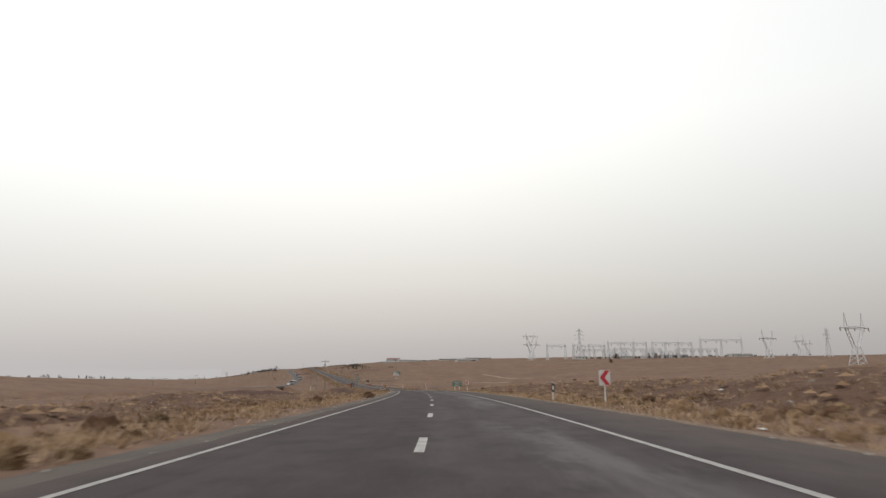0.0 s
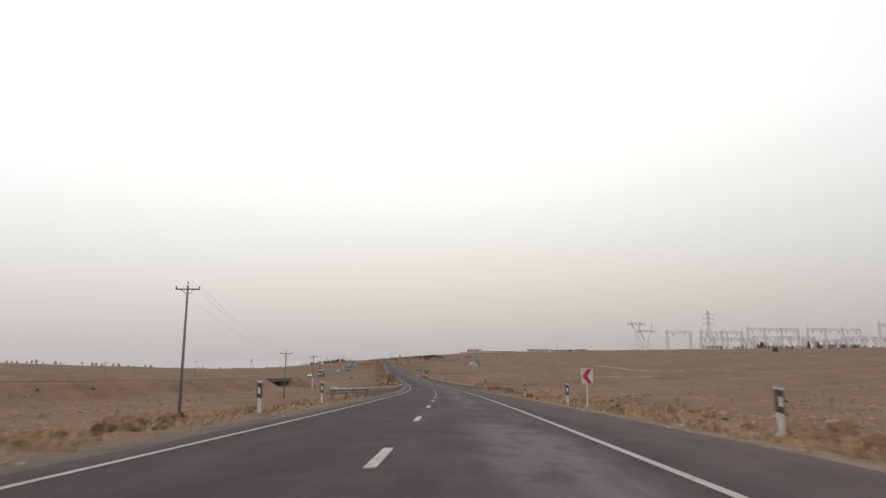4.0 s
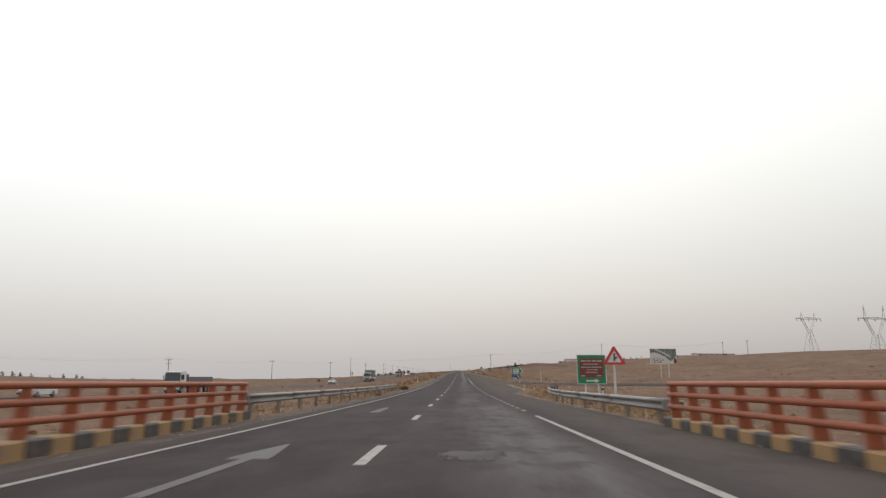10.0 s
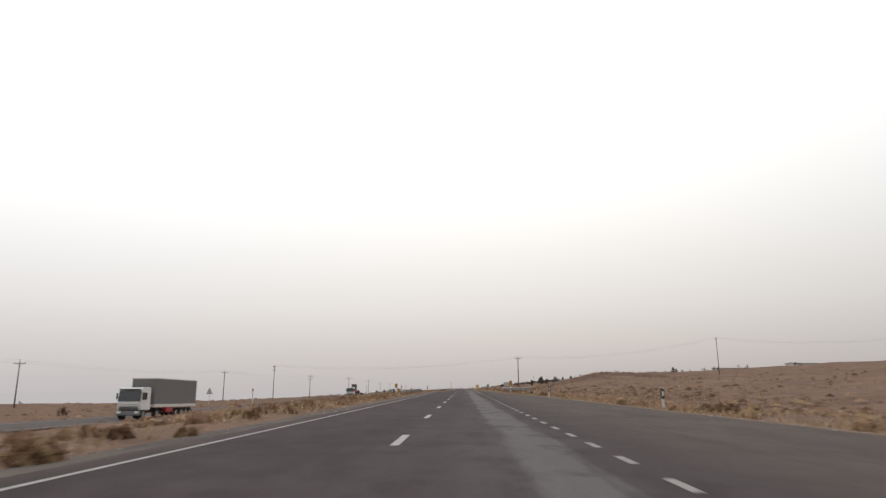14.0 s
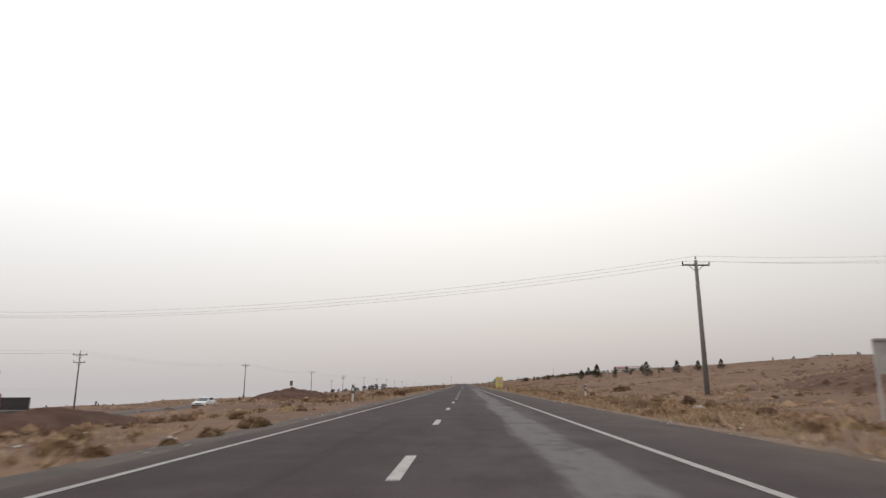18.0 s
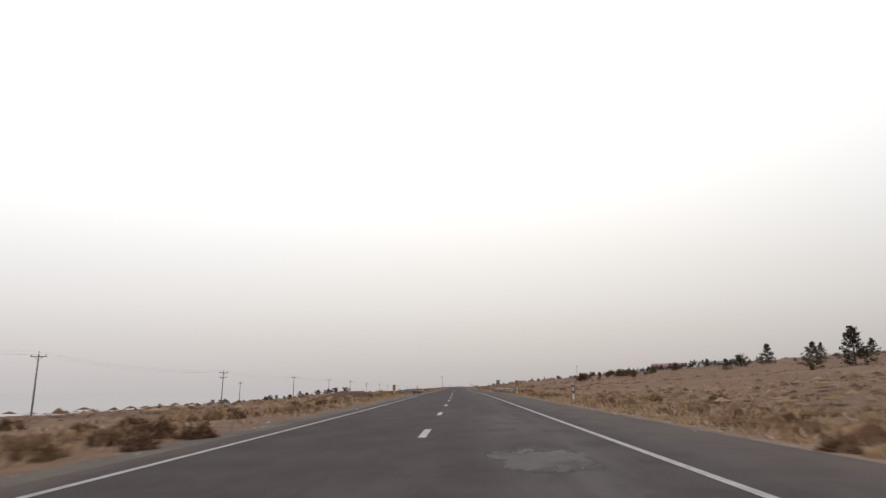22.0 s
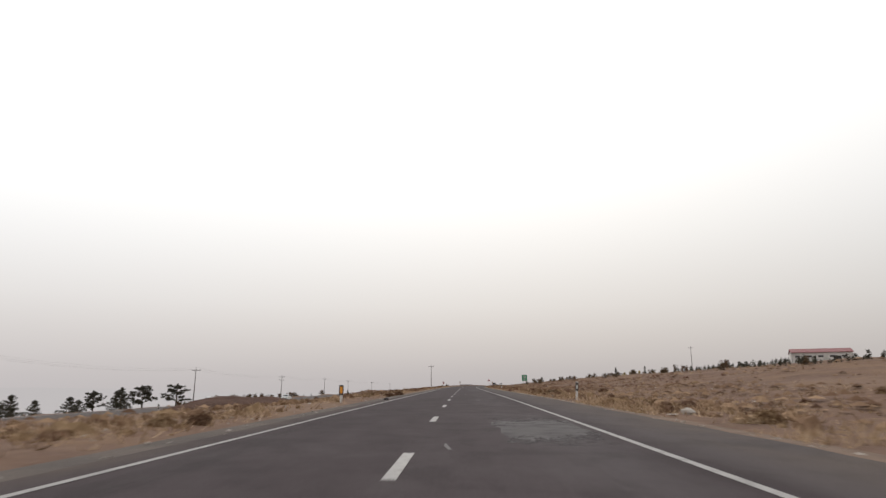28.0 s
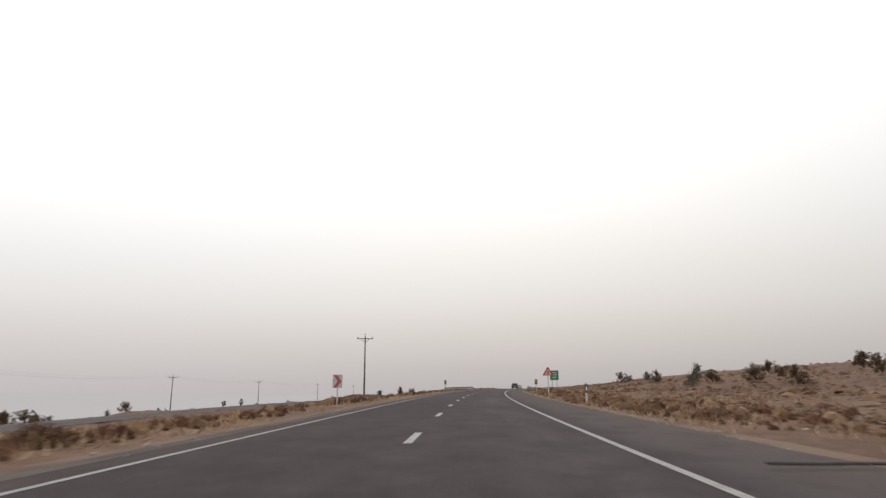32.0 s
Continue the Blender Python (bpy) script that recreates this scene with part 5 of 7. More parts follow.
def lattice_tower(s, u, top, kind, base=None):
    """Steel lattice pylon. kind 'tiers': a mast with three cross-arms; 'fork': a splayed waist under a wide bridge."""
    p = ground_at(s, u)
    h = float(np.interp(s, RS, RZ)) + top - p.z
    th = thing("transmission_tower", pose(p.x, p.y, p.z - .5, 0, 0, heading(s) + 15), "grey steel lattice transmission tower, haze put into its pale colour", "pylon", "transmission towers")
    r = .17 + h * .0028
    if kind == "tiers":
        w0, w1 = h * .10, h * .018
        lev = [0, .25, .45, .62, .76, .88, 1.0]
        cor = lambda f: [(sx * (w0 + (w1 - w0) * min(1, f / .62)), sy * (w0 + (w1 - w0) * min(1, f / .62)), h * f) for sx, sy in ((-1, -1), (1, -1), (1, 1), (-1, 1))]
        for k in range(4):
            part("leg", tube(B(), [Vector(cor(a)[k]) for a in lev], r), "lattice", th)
        for a, b in zip(lev[:-1], lev[1:]):
            for k in range(4):
                bar(th, "brace", cor(a)[k], cor(b)[(k + 1) % 4], r * .6), bar(th, "brace", cor(a)[(k + 1) % 4], cor(b)[k], r * .6)
        for f, w in ((.66, .16), (.78, .19), (.90, .14)):
            bar(th, "cross_arm", (-h * w, 0, h * f), (h * w, 0, h * f), r * .8, 4)
            for sx in (-1, 1):
                bar(th, "arm_stay", (0, 0, h * (f + .05)), (sx * h * w, 0, h * f), r * .7, 4)
                bar(th, "insulator_string", (sx * h * w, 0, h * f), (sx * h * w, 0, h * f - h * .035), r * .9, 5)
    else:
        # waist and bridge heights, half widths of foot, waist, V and bridge as shares of the height
        fw, fb, f0, f1, w, wb = (.58, .86, .16, .035, .17, .34) if kind == "fork" else (.36, .71, .15, .075, .25, .46)
        for sx in (-1, 1):
            for sy in (-1, 1):
                part("leg", tube(B(), [Vector((sx * h * f0, sy * h * .09, 0)), Vector((sx * h * f1, sy * h * .03, h * fw)), Vector((sx * h * w, sy * h * .03, h * fb))], r), "lattice", th)
                for q in range(4):
                    a0, a1 = q / 4, (q + 1) / 4
                    bar(th, "brace", (sx * h * (f0 + (f1 - f0) * a0), sy * h * (.09 - .06 * a0), h * fw * a0), (-sx * h * (f0 + (f1 - f0) * a1), sy * h * (.09 - .06 * a1), h * fw * a1), r * .55)
            for q in range(5):
                a0, a1 = q / 5, (q + 1) / 5
                z0, z1 = h * (fw + (fb - fw) * a0), h * (fw + (fb - fw) * a1)
                for sy in (-1, 1):
                    bar(th, "brace", (sx * h * (f1 + (w - f1) * a0), -sy * h * .03, z0), (sx * h * (f1 + (w - f1) * a1), sy * h * .03, z1), r * .6)
            for sy in (-1, 1):
                bar(th, "horn", (sx * h * w, sy * h * .03, h * fb), (sx * h * w * 1.06, 0, h), r * .9, 4)
            bar(th, "horn_tie", (sx * h * w, -h * .02, h * (fb + .04)), (sx * h * w * 1.03, h * .02, h * (fb + .09)), r * .6)
            for z in (fb - .015, fb + .03):
                bar(th, "bridge_chord", (sx * h * wb, 0, h * fb), (0, 0, h * z), r, 4)
        for q in range(-6, 6):
            bar(th, "bridge_lacing", (q * h * wb / 6, 0, h * (fb - .012)), ((q + .5) * h * wb / 6, 0, h * (fb + .024)), r * .6)
            bar(th, "bridge_lacing", ((q + .5) * h * wb / 6, 0, h * (fb + .024)), ((q + 1) * h * wb / 6, 0, h * (fb - .012)), r * .6)
        for x in (-h * wb * .96, -h * wb * .62, 0, h * wb * .62, h * wb * .96):
            part("insulator_string", rod(B(), (x, 0, h * fb), (x + h * .02, 0, h * (fb - .06)), r * 1.2, n=5), "sign_back", th)
    return th


lattice_tower(773.7, 318, 53.5, "tiers")
lattice_tower(1050, 357, 59, "fork")
for s, u, t in ((785, 259, 41.5), (482, 351, 39), (289, 244, 35.5), (640, 520, 36), (700, 560, 42)):
    lattice_tower(s, u, t, "wide fork")
lattice_tower(518, 438, 42, "tiers")


def portal(s, u, w, h, n):
    """Switchyard gantry: lattice columns under a long lattice beam."""
    p = ground_at(s, u)
    th = thing("switchyard_gantry", pose(p.x, p.y, p.z - .5, 0, 0, heading(s) + 4), "grey lattice switchyard gantry with insulators", "gantry", "switchyard gantries")
    for i in range(n + 1):
        x = (i / n - .5) * w
        tall = h * (1.24 if i % 2 == 0 else 1.10)
        bm = B()
        for sx in (-1, 1):
            for y in (-.8, .8):
                rod(bm, (x + sx * 1.35, y, 0), (x + sx * .75, y * .7, h), .22, n=4)
        for q in range(8):
            rod(bm, (x - 1.3 + q * .07, -.8, h * q / 8), (x + 1.3 - q * .07, -.75, h * (q + 1) / 8), .16, n=3)
            rod(bm, (x + 1.3 - q * .07, .8, h * q / 8), (x - 1.3 + q * .07, .75, h * (q + 1) / 8), .16, n=3)
        rod(bm, (x, 0, h - .5), (x, 0, tall), .34, .10, n=5)
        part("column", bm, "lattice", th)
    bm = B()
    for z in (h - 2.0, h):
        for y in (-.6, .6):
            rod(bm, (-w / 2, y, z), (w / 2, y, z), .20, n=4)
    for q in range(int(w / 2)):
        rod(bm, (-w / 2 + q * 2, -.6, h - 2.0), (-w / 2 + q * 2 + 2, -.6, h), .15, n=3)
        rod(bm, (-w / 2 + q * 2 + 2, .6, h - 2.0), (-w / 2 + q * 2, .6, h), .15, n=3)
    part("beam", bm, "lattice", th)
    for q in range(2 * n):
        x = (-.5 + (q + .5) / (2 * n)) * w
        part("insulator_string", rod(B(), (x, 0, h - 2.0), (x + .6, 0, h - 4.8), .30, n=5), "sign_grey", th)


for s, u, w, h, n in ((769, 285, 25, 19, 1), (767, 327, 44, 18.5, 2), (763, 376, 55, 21, 3), (758, 433, 58, 20, 3), (715, 470, 60, 22, 2), (790, 345, 60, 13, 4), (800, 410, 70, 14, 5), (712, 392, 46, 9, 4), (742, 455, 60, 12, 5), (735, 345, 34, 9, 3)):
    portal(s, u, w, h, n)
for s, u, w, d, h, mt in ((735, 300, 16, 8, 3.2, "wall_white"), (730, 352, 22, 9, 3.6, "wall_white"), (735, 420, 34, 10, 4.5, "roof_grey"), (715, 372, 9, 7, 3.0, "wall_white"), (725, 500, 30, 10, 4, "wall_white")):
    p = ground_at(s, u)
    th = thing("switchyard_building", pose(p.x, p.y, p.z - .3, 0, 0, heading(s)), "low pale service building beside the switchyard", "building", "switchyard buildings")
    part("wall", box(B(), (0, 0, h / 2), (w, d, h)), mt, th)
    part("roof", box(B(), (0, 0, h + .15), (w + .6, d + .6, .3)), "roof_grey", th)
    for k in range(int(w / 4)):
        part("window", box(B(), (-w / 2 + 2 + k * 4, -d / 2 - .02, h * .6), (1.4, .08, 1.1)), "dark_opening", th)
    part("door", box(B(), (w / 2 - 1.2, -d / 2 - .02, 1.05), (1.0, .08, 2.1)), "dark_opening", th)

# ---- buildings on the right-hand slope ----
def shed(s, u, w, d, h, rise, wall, roof, turn, label, group=""):
    p = ground_at(s, u)
    th = thing("warehouse", pose(p.x, p.y, min(p.z, ground_at(s, u - w * .4).z) - .4, 0, 0, heading(s) + turn), label, "building", group)
    bm = B()
    slab(bm, [(-d / 2, 0), (d / 2, 0), (d / 2, h), (0, h + rise), (-d / 2, h)], -w / 2, w / 2)
    bmesh.ops.rotate(bm, verts=bm.verts, cent=(0, 0, 0), matrix=Matrix.Rotation(radians(90), 3, "Z"))
    part("wall", bm, wall, th)
    for sg in (-1, 1):
        bm = B()
        slab(bm, [(-.02 * sg, h + rise + .10), (sg * (d / 2 + .5), h - .12), (sg * (d / 2 + .5), h + .12), (-.02 * sg, h + rise + .34)], -w / 2 - .5, w / 2 + .5)
        bmesh.ops.rotate(bm, verts=bm.verts, cent=(0, 0, 0), matrix=Matrix.Rotation(radians(90), 3, "Z"))
        part("roof", bm, roof, th)
    for k in range(int(w / 5)):
        x = -w / 2 + 2.5 + k * 5
        part("window", box(B(), (x, -d / 2 - .03, h * .62), (2.2, .1, .9)), "dark_opening", th)
    part("door", box(B(), (w * .25, -d / 2 - .03, 1.6), (3.2, .1, 3.2)), "dark_opening", th)
    part("corner_trim", box(B(), (-w / 2, -d / 2 - .02, h / 2), (.25, .12, h)), "roof_grey", th)
    return th


shed(1416, 160, 26, 14, 5.0, 1.9, "wall_white", "roof_red", -12, "white warehouse with a dark red gabled roof")
for s, u, w, h in ((1150, 142, 46, 3.2), (1172, 190, 40, 3.2), (1255, 322, 50, 4.0), (1060, 225, 44, 3.6), (1330, 190, 36, 3.4), (930, 215, 34, 3.4)):
    shed(s, u, w, 10, h, .35, "wall_white", "roof_grey", random.uniform(-12, 12), "long low pale shed with a grey roof", "sheds")

# ---- vehicles ----
def prof(bm, outline, x0, x1, tuck=0.0):
    """A solid of that y, z outline between x0 and x1; the points over the belt line lean in by tuck."""
    zs = [z for _, z in outline]
    lo, hi = min(zs), max(zs)
    a = [bm.verts.new((x0 + tuck * (z - lo) / (hi - lo), y, z)) for y, z in outline]
    b = [bm.verts.new((x1 - tuck * (z - lo) / (hi - lo), y, z)) for y, z in outline]
    n = len(a)
    bm.faces.new(a), bm.faces.new(b[::-1])
    for i in range(n):
        bm.faces.new((a[i], b[i], b[(i + 1) % n], a[(i + 1) % n]))
    bmesh.ops.recalc_face_normals(bm, faces=bm.faces)
    return bm


def wheel(th, x, y, r, w=.2):
    ty = part("wheel", rod(B(), (x - w / 2, y, r), (x + w / 2, y, r), r, n=18), "rubber", th, smooth=False)
    part("rim", rod(B(), (x - w / 2 - .012, y, r), (x + w / 2 + .012, y, r), r * .62, n=14), "galvanised", ty)


def on_opp(s, u):
    x, y, _ = line(s, u)
    return pose(float(x), float(y), float(np.interp(s, RS, RZ) + np.interp(s, OPP_S, OPP_Z)), 0, 0, heading(s) + 180)


def car(m, paint_, label, shape="saloon", scale=.92):
    """A passenger car, its nose towards +y."""
    th = thing("car", m @ Matrix.Scale(scale, 4), label, "car", "cars")
    w = .84
    body = [(-2.1, .30), (-2.12, .62), (-2.02, .86), (-1.2, .92), (.95, .92), (1.75, .80), (2.08, .62), (2.12, .34), (1.9, .24), (-1.95, .24)]
    bm = prof(B(), body, -w, w)
    bmesh.ops.bevel(bm, geom=list(bm.edges), offset=.05, segments=2, affect="EDGES")
    part("body", bm, paint_, th, smooth=False)
    cab = {"saloon": [(-1.55, .90), (-.95, 1.40), (.05, 1.42), (.98, .90)], "hatch": [(-2.0, .88), (-1.78, 1.42), (.0, 1.46), (.95, .90)], "pickup": [(-.45, .90), (-.30, 1.58), (.45, 1.60), (1.15, .90)]}[shape]
    part("roof", prof(B(), cab, -w + .05, w - .05, .17), paint_, th)
    y0, y1, y2, y3 = [c[0] for c in cab]
    zt = cab[1][1]
    part("windscreen", prof(B(), [(y2 + .09, zt - .06), (y2 + .115, zt - .05), (y3 - .01, .96), (y3 - .06, .95)], -w + .16, w - .16), "car_glass", th)
    part("rear_window", prof(B(), [(y1 - .06, zt - .06), (y1 - .10, zt - .07), (y0 + .04, .97), (y0 + .09, .96)], -w + .18, w - .18), "car_glass", th)
    for sg in (-1, 1):
        part("side_window", prof(B(), [(y0 + .35, .97), (y1 + .12, zt - .09), (y2 - .05, zt - .09), (y3 - .28, .97)], sg * (w - .13) - .03, sg * (w - .13) + .03), "car_glass", th)
        part("headlight", box(B(), (sg * .60, 2.03, .66), (.34, .12, .15), bevel=.02), "head_lamp", th)
        part("tail_light", box(B(), (sg * .66, -2.06, .74), (.24, .1, .2), bevel=.02), "tail_lamp", th)
        part("mirror", box(B(), (sg * (w + .06), .72, .98), (.14, .1, .1), bevel=.02), paint_, th)
        for y in (-1.28, 1.30):
            wheel(th, sg * (w - .10), y, .30)
    part("front_bumper", box(B(), (0, 2.1, .40), (1.5, .12, .2), bevel=.03), "black_paint", th)
    part("rear_bumper", box(B(), (0, -2.1, .40), (1.5, .12, .2), bevel=.03), "black_paint", th)
    part("grille", box(B(), (0, 2.09, .62), (.7, .06, .12)), "black_paint", th)
    part("number_plate", box(B(), (0, -2.17, .55), (.5, .03, .12)), "white_paint", th)
    if shape == "pickup":
        for sg in (-1, 1):
            part("bed_side", box(B(), (sg * (w - .04), -1.35, 1.12), (.07, 1.5, .42)), paint_, th)
        part("tailgate", box(B(), (0, -2.06, 1.1), (1.5, .07, .4)), paint_, th)
        part("load", box(B(), (0, -1.3, 1.1), (1.3, 1.2, .5), bevel=.1), "truck_canvas", th)
    return th


car(level(1380, 1.4), "car_dark", "dark hatchback seen from behind on the road", "hatch")
car(level(1432, -1.6), "car_white", "white saloon seen from behind on the road")
car(on_opp(549, -33.1), "car_white", "white saloon coming along the opposite carriageway")
car(on_opp(434, -38.5), "car_white", "white saloon behind the bridge railing")
car(on_opp(757, -30.5), "car_white", "white saloon following a lorry")
car(on_opp(818, -34), "car_white", "white pickup with a covered load", "pickup")
car(on_opp(1157, -37.6), "car_white", "white saloon passing the pine trees")
car(on_opp(1214, -42), "car_white", "white saloon passing a bare bush")


def lorry(m, load, label):
    th = thing("lorry", m @ Matrix.Scale(.9, 4), label, "lorry", "lorries")
    bm = prof(B(), [(0, .9), (2.05, .9), (2.15, 1.7), (1.95, 2.9), (1.7, 3.15), (0, 3.2)], -1.2, 1.2, .06)
    bmesh.ops.bevel(bm, geom=list(bm.edges), offset=.07, segments=2, affect="EDGES")
    part("cab", bm, "car_white", th)
    part("windscreen", prof(B(), [(2.13, 1.80), (2.20, 1.80), (2.02, 2.82), (1.95, 2.82)], -1.12, 1.12), "car_glass", th)
    for k in range(3):
        part("grille_slat", box(B(), (0, 2.14, .98 + k * .13), (1.9, .06, .085)), "black_paint", th)
    part("badge_panel", box(B(), (0, 2.17, 1.62), (1.7, .05, .22), bevel=.015), "car_white", th)
    part("bumper", box(B(), (0, 2.1, .62), (2.4, .25, .42), bevel=.05), "sign_grey", th)
    part("sun_visor", box(B(), (0, 2.05, 2.95), (2.1, .25, .12)), "dark_steel", th)
    for sg in (-1, 1):
        part("headlight", box(B(), (sg * .9, 2.22, .72), (.4, .08, .2)), "head_lamp", th)
        part("side_window", box(B(), (sg * 1.17, 1.35, 2.3), (.08, .9, .7)), "car_glass", th)
        part("mirror", box(B(), (sg * 1.38, 1.9, 2.3), (.12, .15, .6), bevel=.03), "black_paint", th)
        for y in (1.35, -1.6, -7.6, -8.8, -10.0):
            wheel(th, sg * 1.0, y, .5, .34)
    part("chassis", box(B(), (0, -4.9, .9), (.9, 13.6, .3)), "dark_steel", th)
    if load == "box":
        part("trailer", box(B(), (0, -5.9, 2.75), (2.5, 10.6, 2.7), bevel=.04), "truck_canvas", th)
        part("top_rail", box(B(), (0, -5.9, 4.11), (2.56, 10.66, .10)), "white_paint", th)
        part("side_rail", box(B(), (0, -5.9, 1.33), (2.58, 10.66, .3)), "white_paint", th)
        part("tank", box(B(), (1.0, -4.3, .85), (.55, 1.7, .6), bevel=.1), "machine_red", th)
        part("tank", box(B(), (-1.0, -4.3, .85), (.55, 1.7, .6), bevel=.1), "machine_red", th)
    elif load == "flat":
        part("trailer", box(B(), (0, -5.4, 1.45), (2.5, 9.6, .35)), "machine_red", th)
        part("headboard", box(B(), (0, -.75, 2.1), (2.4, .12, 1.3)), "truck_canvas", th)
        part("stake_side", box(B(), (0, -5.4, 2.0), (2.5, 9.4, .8)), "truck_canvas", th)
    else:
        part("low_bed", box(B(), (0, -5.6, 1.15), (2.5, 9.2, .4), bevel=.04), "dark_steel", th)
        part("ramp", box(B(), (0, -9.9, 1.7), (2.3, .15, 1.2)), "dark_steel", th)
        part("machine_body", box(B(), (0, -5.4, 2.15), (1.7, 3.6, 1.1), bevel=.15), "machine_red", th, "red tractor body")
        part("machine_hood", box(B(), (0, -3.4, 2.35), (1.2, 1.4, .9), bevel=.15), "machine_red", th)
        part("machine_cab_glass", prof(B(), [(-6.6, 2.7), (-6.5, 4.1), (-5.0, 4.15), (-4.6, 2.7)], -.75, .75, .1), "car_glass", th)
        part("machine_cab_roof", box(B(), (0, -5.75, 4.2), (1.6, 1.9, .14), bevel=.04), "machine_red", th)
        for x in (-.75, .75):
            for y in (-6.6, -4.75):
                part("cab_pillar", rod(B(), (x, y, 2.6), (x * .9, y + (.1 if y < -6 else -.3), 4.15), .06, n=6), "dark_steel", th)
            wheel(th, x * 1.35, -6.3, .75, .4), wheel(th, x * 1.2, -3.5, .5, .3)
        part("back_arm", rod(B(), (0, -7.2, 2.2), (.1, -7.6, 4.2), .16, n=6), "dark_steel", th)
    return th


lorry(on_opp(587.5, -29), "box", "white lorry with a grey curtain-sided trailer")
lorry(on_opp(716, -31.3), "machine", "white low-loader lorry carrying a red tractor")
lorry(on_opp(459, -36), "flat", "white lorry with a grey open trailer")

# ---- plants ----
def blades(rng, roots, dirs, lens, wid):
    """Thin triangles from roots along dirs, as vertices and faces."""
    n = len(roots)
    d = dirs / np.linalg.norm(dirs, axis=1)[:, None]
    side_ = np.cross(d, rng.normal(size=(n, 3)))
    side_ /= np.linalg.norm(side_, axis=1)[:, None] + 1e-9
    w = (wid * rng.uniform(.6, 1.3, n))[:, None]
    v = np.stack([roots - side_ * w, roots + side_ * w, roots + d * lens[:, None]], 1).reshape(-1, 3)
    return v, np.arange(3 * n).reshape(n, 3)


def leafy(rng, centres, radius, per, size):
    """Clumps of small leaf triangles round the centres."""
    c = np.repeat(np.asarray(centres), per, 0)
    r = np.repeat(np.asarray(radius), per)
    o = rng.normal(size=(len(c), 3))
    o /= np.linalg.norm(o, axis=1)[:, None]
    o *= (rng.uniform(0, 1, len(c)) ** .5 * r)[:, None]
    return blades(rng, c + o, rng.normal(size=(len(c), 3)) + np.array([0, 0, .3]), np.full(len(c), size) * rng.uniform(.6, 1.4, len(c)), size * .42)


def vmesh(name, vf, mat):
    return raw(name, vf[0].tolist(), vf[1].tolist(), mat)


def dome(rng, level_=2, rough=.22):
    """A lumpy half ball of radius 1: vertices and faces."""
    ico_ = B()
    bmesh.ops.create_icosphere(ico_, subdivisions=level_, radius=1)
    v = np.array([w.co for w in ico_.verts])
    f = np.array([[w.index for w in q.verts] for q in ico_.faces])
    ico_.free()
    f = f[(v[f][:, :, 2] > -.3).all(1)]
    lump = np.array([noise.noise(Vector(p * 1.7) + Vector(rng.uniform(0, 1, 3) * 0 + 3 * level_)) for p in v])
    return v * (1 + rough * 1.6 * lump + rough * rng.uniform(-.6, .6, len(v)))[:, None], f


def shrub_mesh(seed, mat, n=330, flat=.72):
    """A rounded cushion of twigs: a dense heart and many fine shoots."""
    rng = np.random.default_rng(seed)
    a, e = rng.uniform(0, math.tau, n), np.arcsin(rng.uniform(.0, 1.0, n))
    d = np.stack([np.cos(a) * np.cos(e), np.sin(a) * np.cos(e), np.sin(e) * flat], 1)
    lob = 1 + .22 * np.sin(a * 3 + seed) + .12 * np.sin(a * 5 + 2 * seed + e * 4)
    cv, cf = dome(rng, 2)
    ca = np.arctan2(cv[:, 1], cv[:, 0])
    cl = 1 + .22 * np.sin(ca * 3 + seed) + .12 * np.sin(ca * 5 + 2 * seed)
    cv = cv * np.array([.33, .33, .33 * flat]) * cl[:, None]
    v1 = blades(rng, d * (.27 * lob)[:, None], d + rng.normal(size=(n, 3)) * .35, .18 * lob * rng.uniform(.5, 1.25, n), .017)
    v2 = leafy(rng, d * (.385 * lob * rng.uniform(.75, 1.08, n))[:, None], np.full(n, .05), 3, .042)
    o1, o2 = len(cv), len(cv) + len(v1[0])
    return raw("shrub", np.vstack([cv, v1[0], v2[0]]).tolist(), cf.tolist() + (v1[1] + o1).tolist() + (v2[1] + o2).tolist(), mat)


SHRUB = [shrub_mesh(k, mt) for k, mt in ((1, "dry_twig"), (2, "dry_twig"), (3, "scrub"), (4, "olive"), (5, "straw"), (6, "dry_twig"))]
LABELS = {"dry_twig": "dry brown thorny shrub on the verge", "scrub": "dark brown withered shrub", "olive": "olive-green thorny desert shrub", "straw": "straw-yellow clump of dry grass"}


def shrub(s, u, size, k, tall=1.0):
    ob = new("shrub", SHRUB[k])
    p = ground_at(s, u)
    ob.matrix_world = pose(p.x, p.y, p.z - .02, 0, 0, random.uniform(0, 360)) @ Matrix.Diagonal((size, size, size * tall, 1))
    tagged(ob, LABELS[SHRUB[k].materials[0].name], "shrub", "roadside shrubs")


# 9 to 839 m along
for s, u, z, k in ((9.5, -5.2, .75, 0), (10.6, -4.9, .5, 0), (13.6, -5.5, .5, 5), (51.5, -5.6, .5, 0), (57.7, -5.4, .7, 2), (87.7, -5.3, .9, 0), (93.3, -5.3, .9, 3), (124.4, -5.8, .9, 0), (128.5, -6.3, .8, 5),
        (129.2, -5.8, .7, 3), (232.2, 6.9, .8, 0), (236, 8.2, .7, 4), (509.3, 13, 1.0, 0), (509.9, 12.4, .7, 3), (541, 18.5, .9, 2), (769.5, -6.6, 1.2, 0), (779, 7.0, .8, 3), (839.3, 6.5, .7, 0)):
    shrub(s, u, z, k, 1.1)
for s, u, z in ((80, 20, .85), (78, 23, .6), (77.5, 23.8, .8), (88, 11.5, .8), (76, 12.5, .7), (60, 12, .8), (47, 13.5, .9), (40, 10.5, .7)):
    shrub(s, u, z, 1, 1.2)
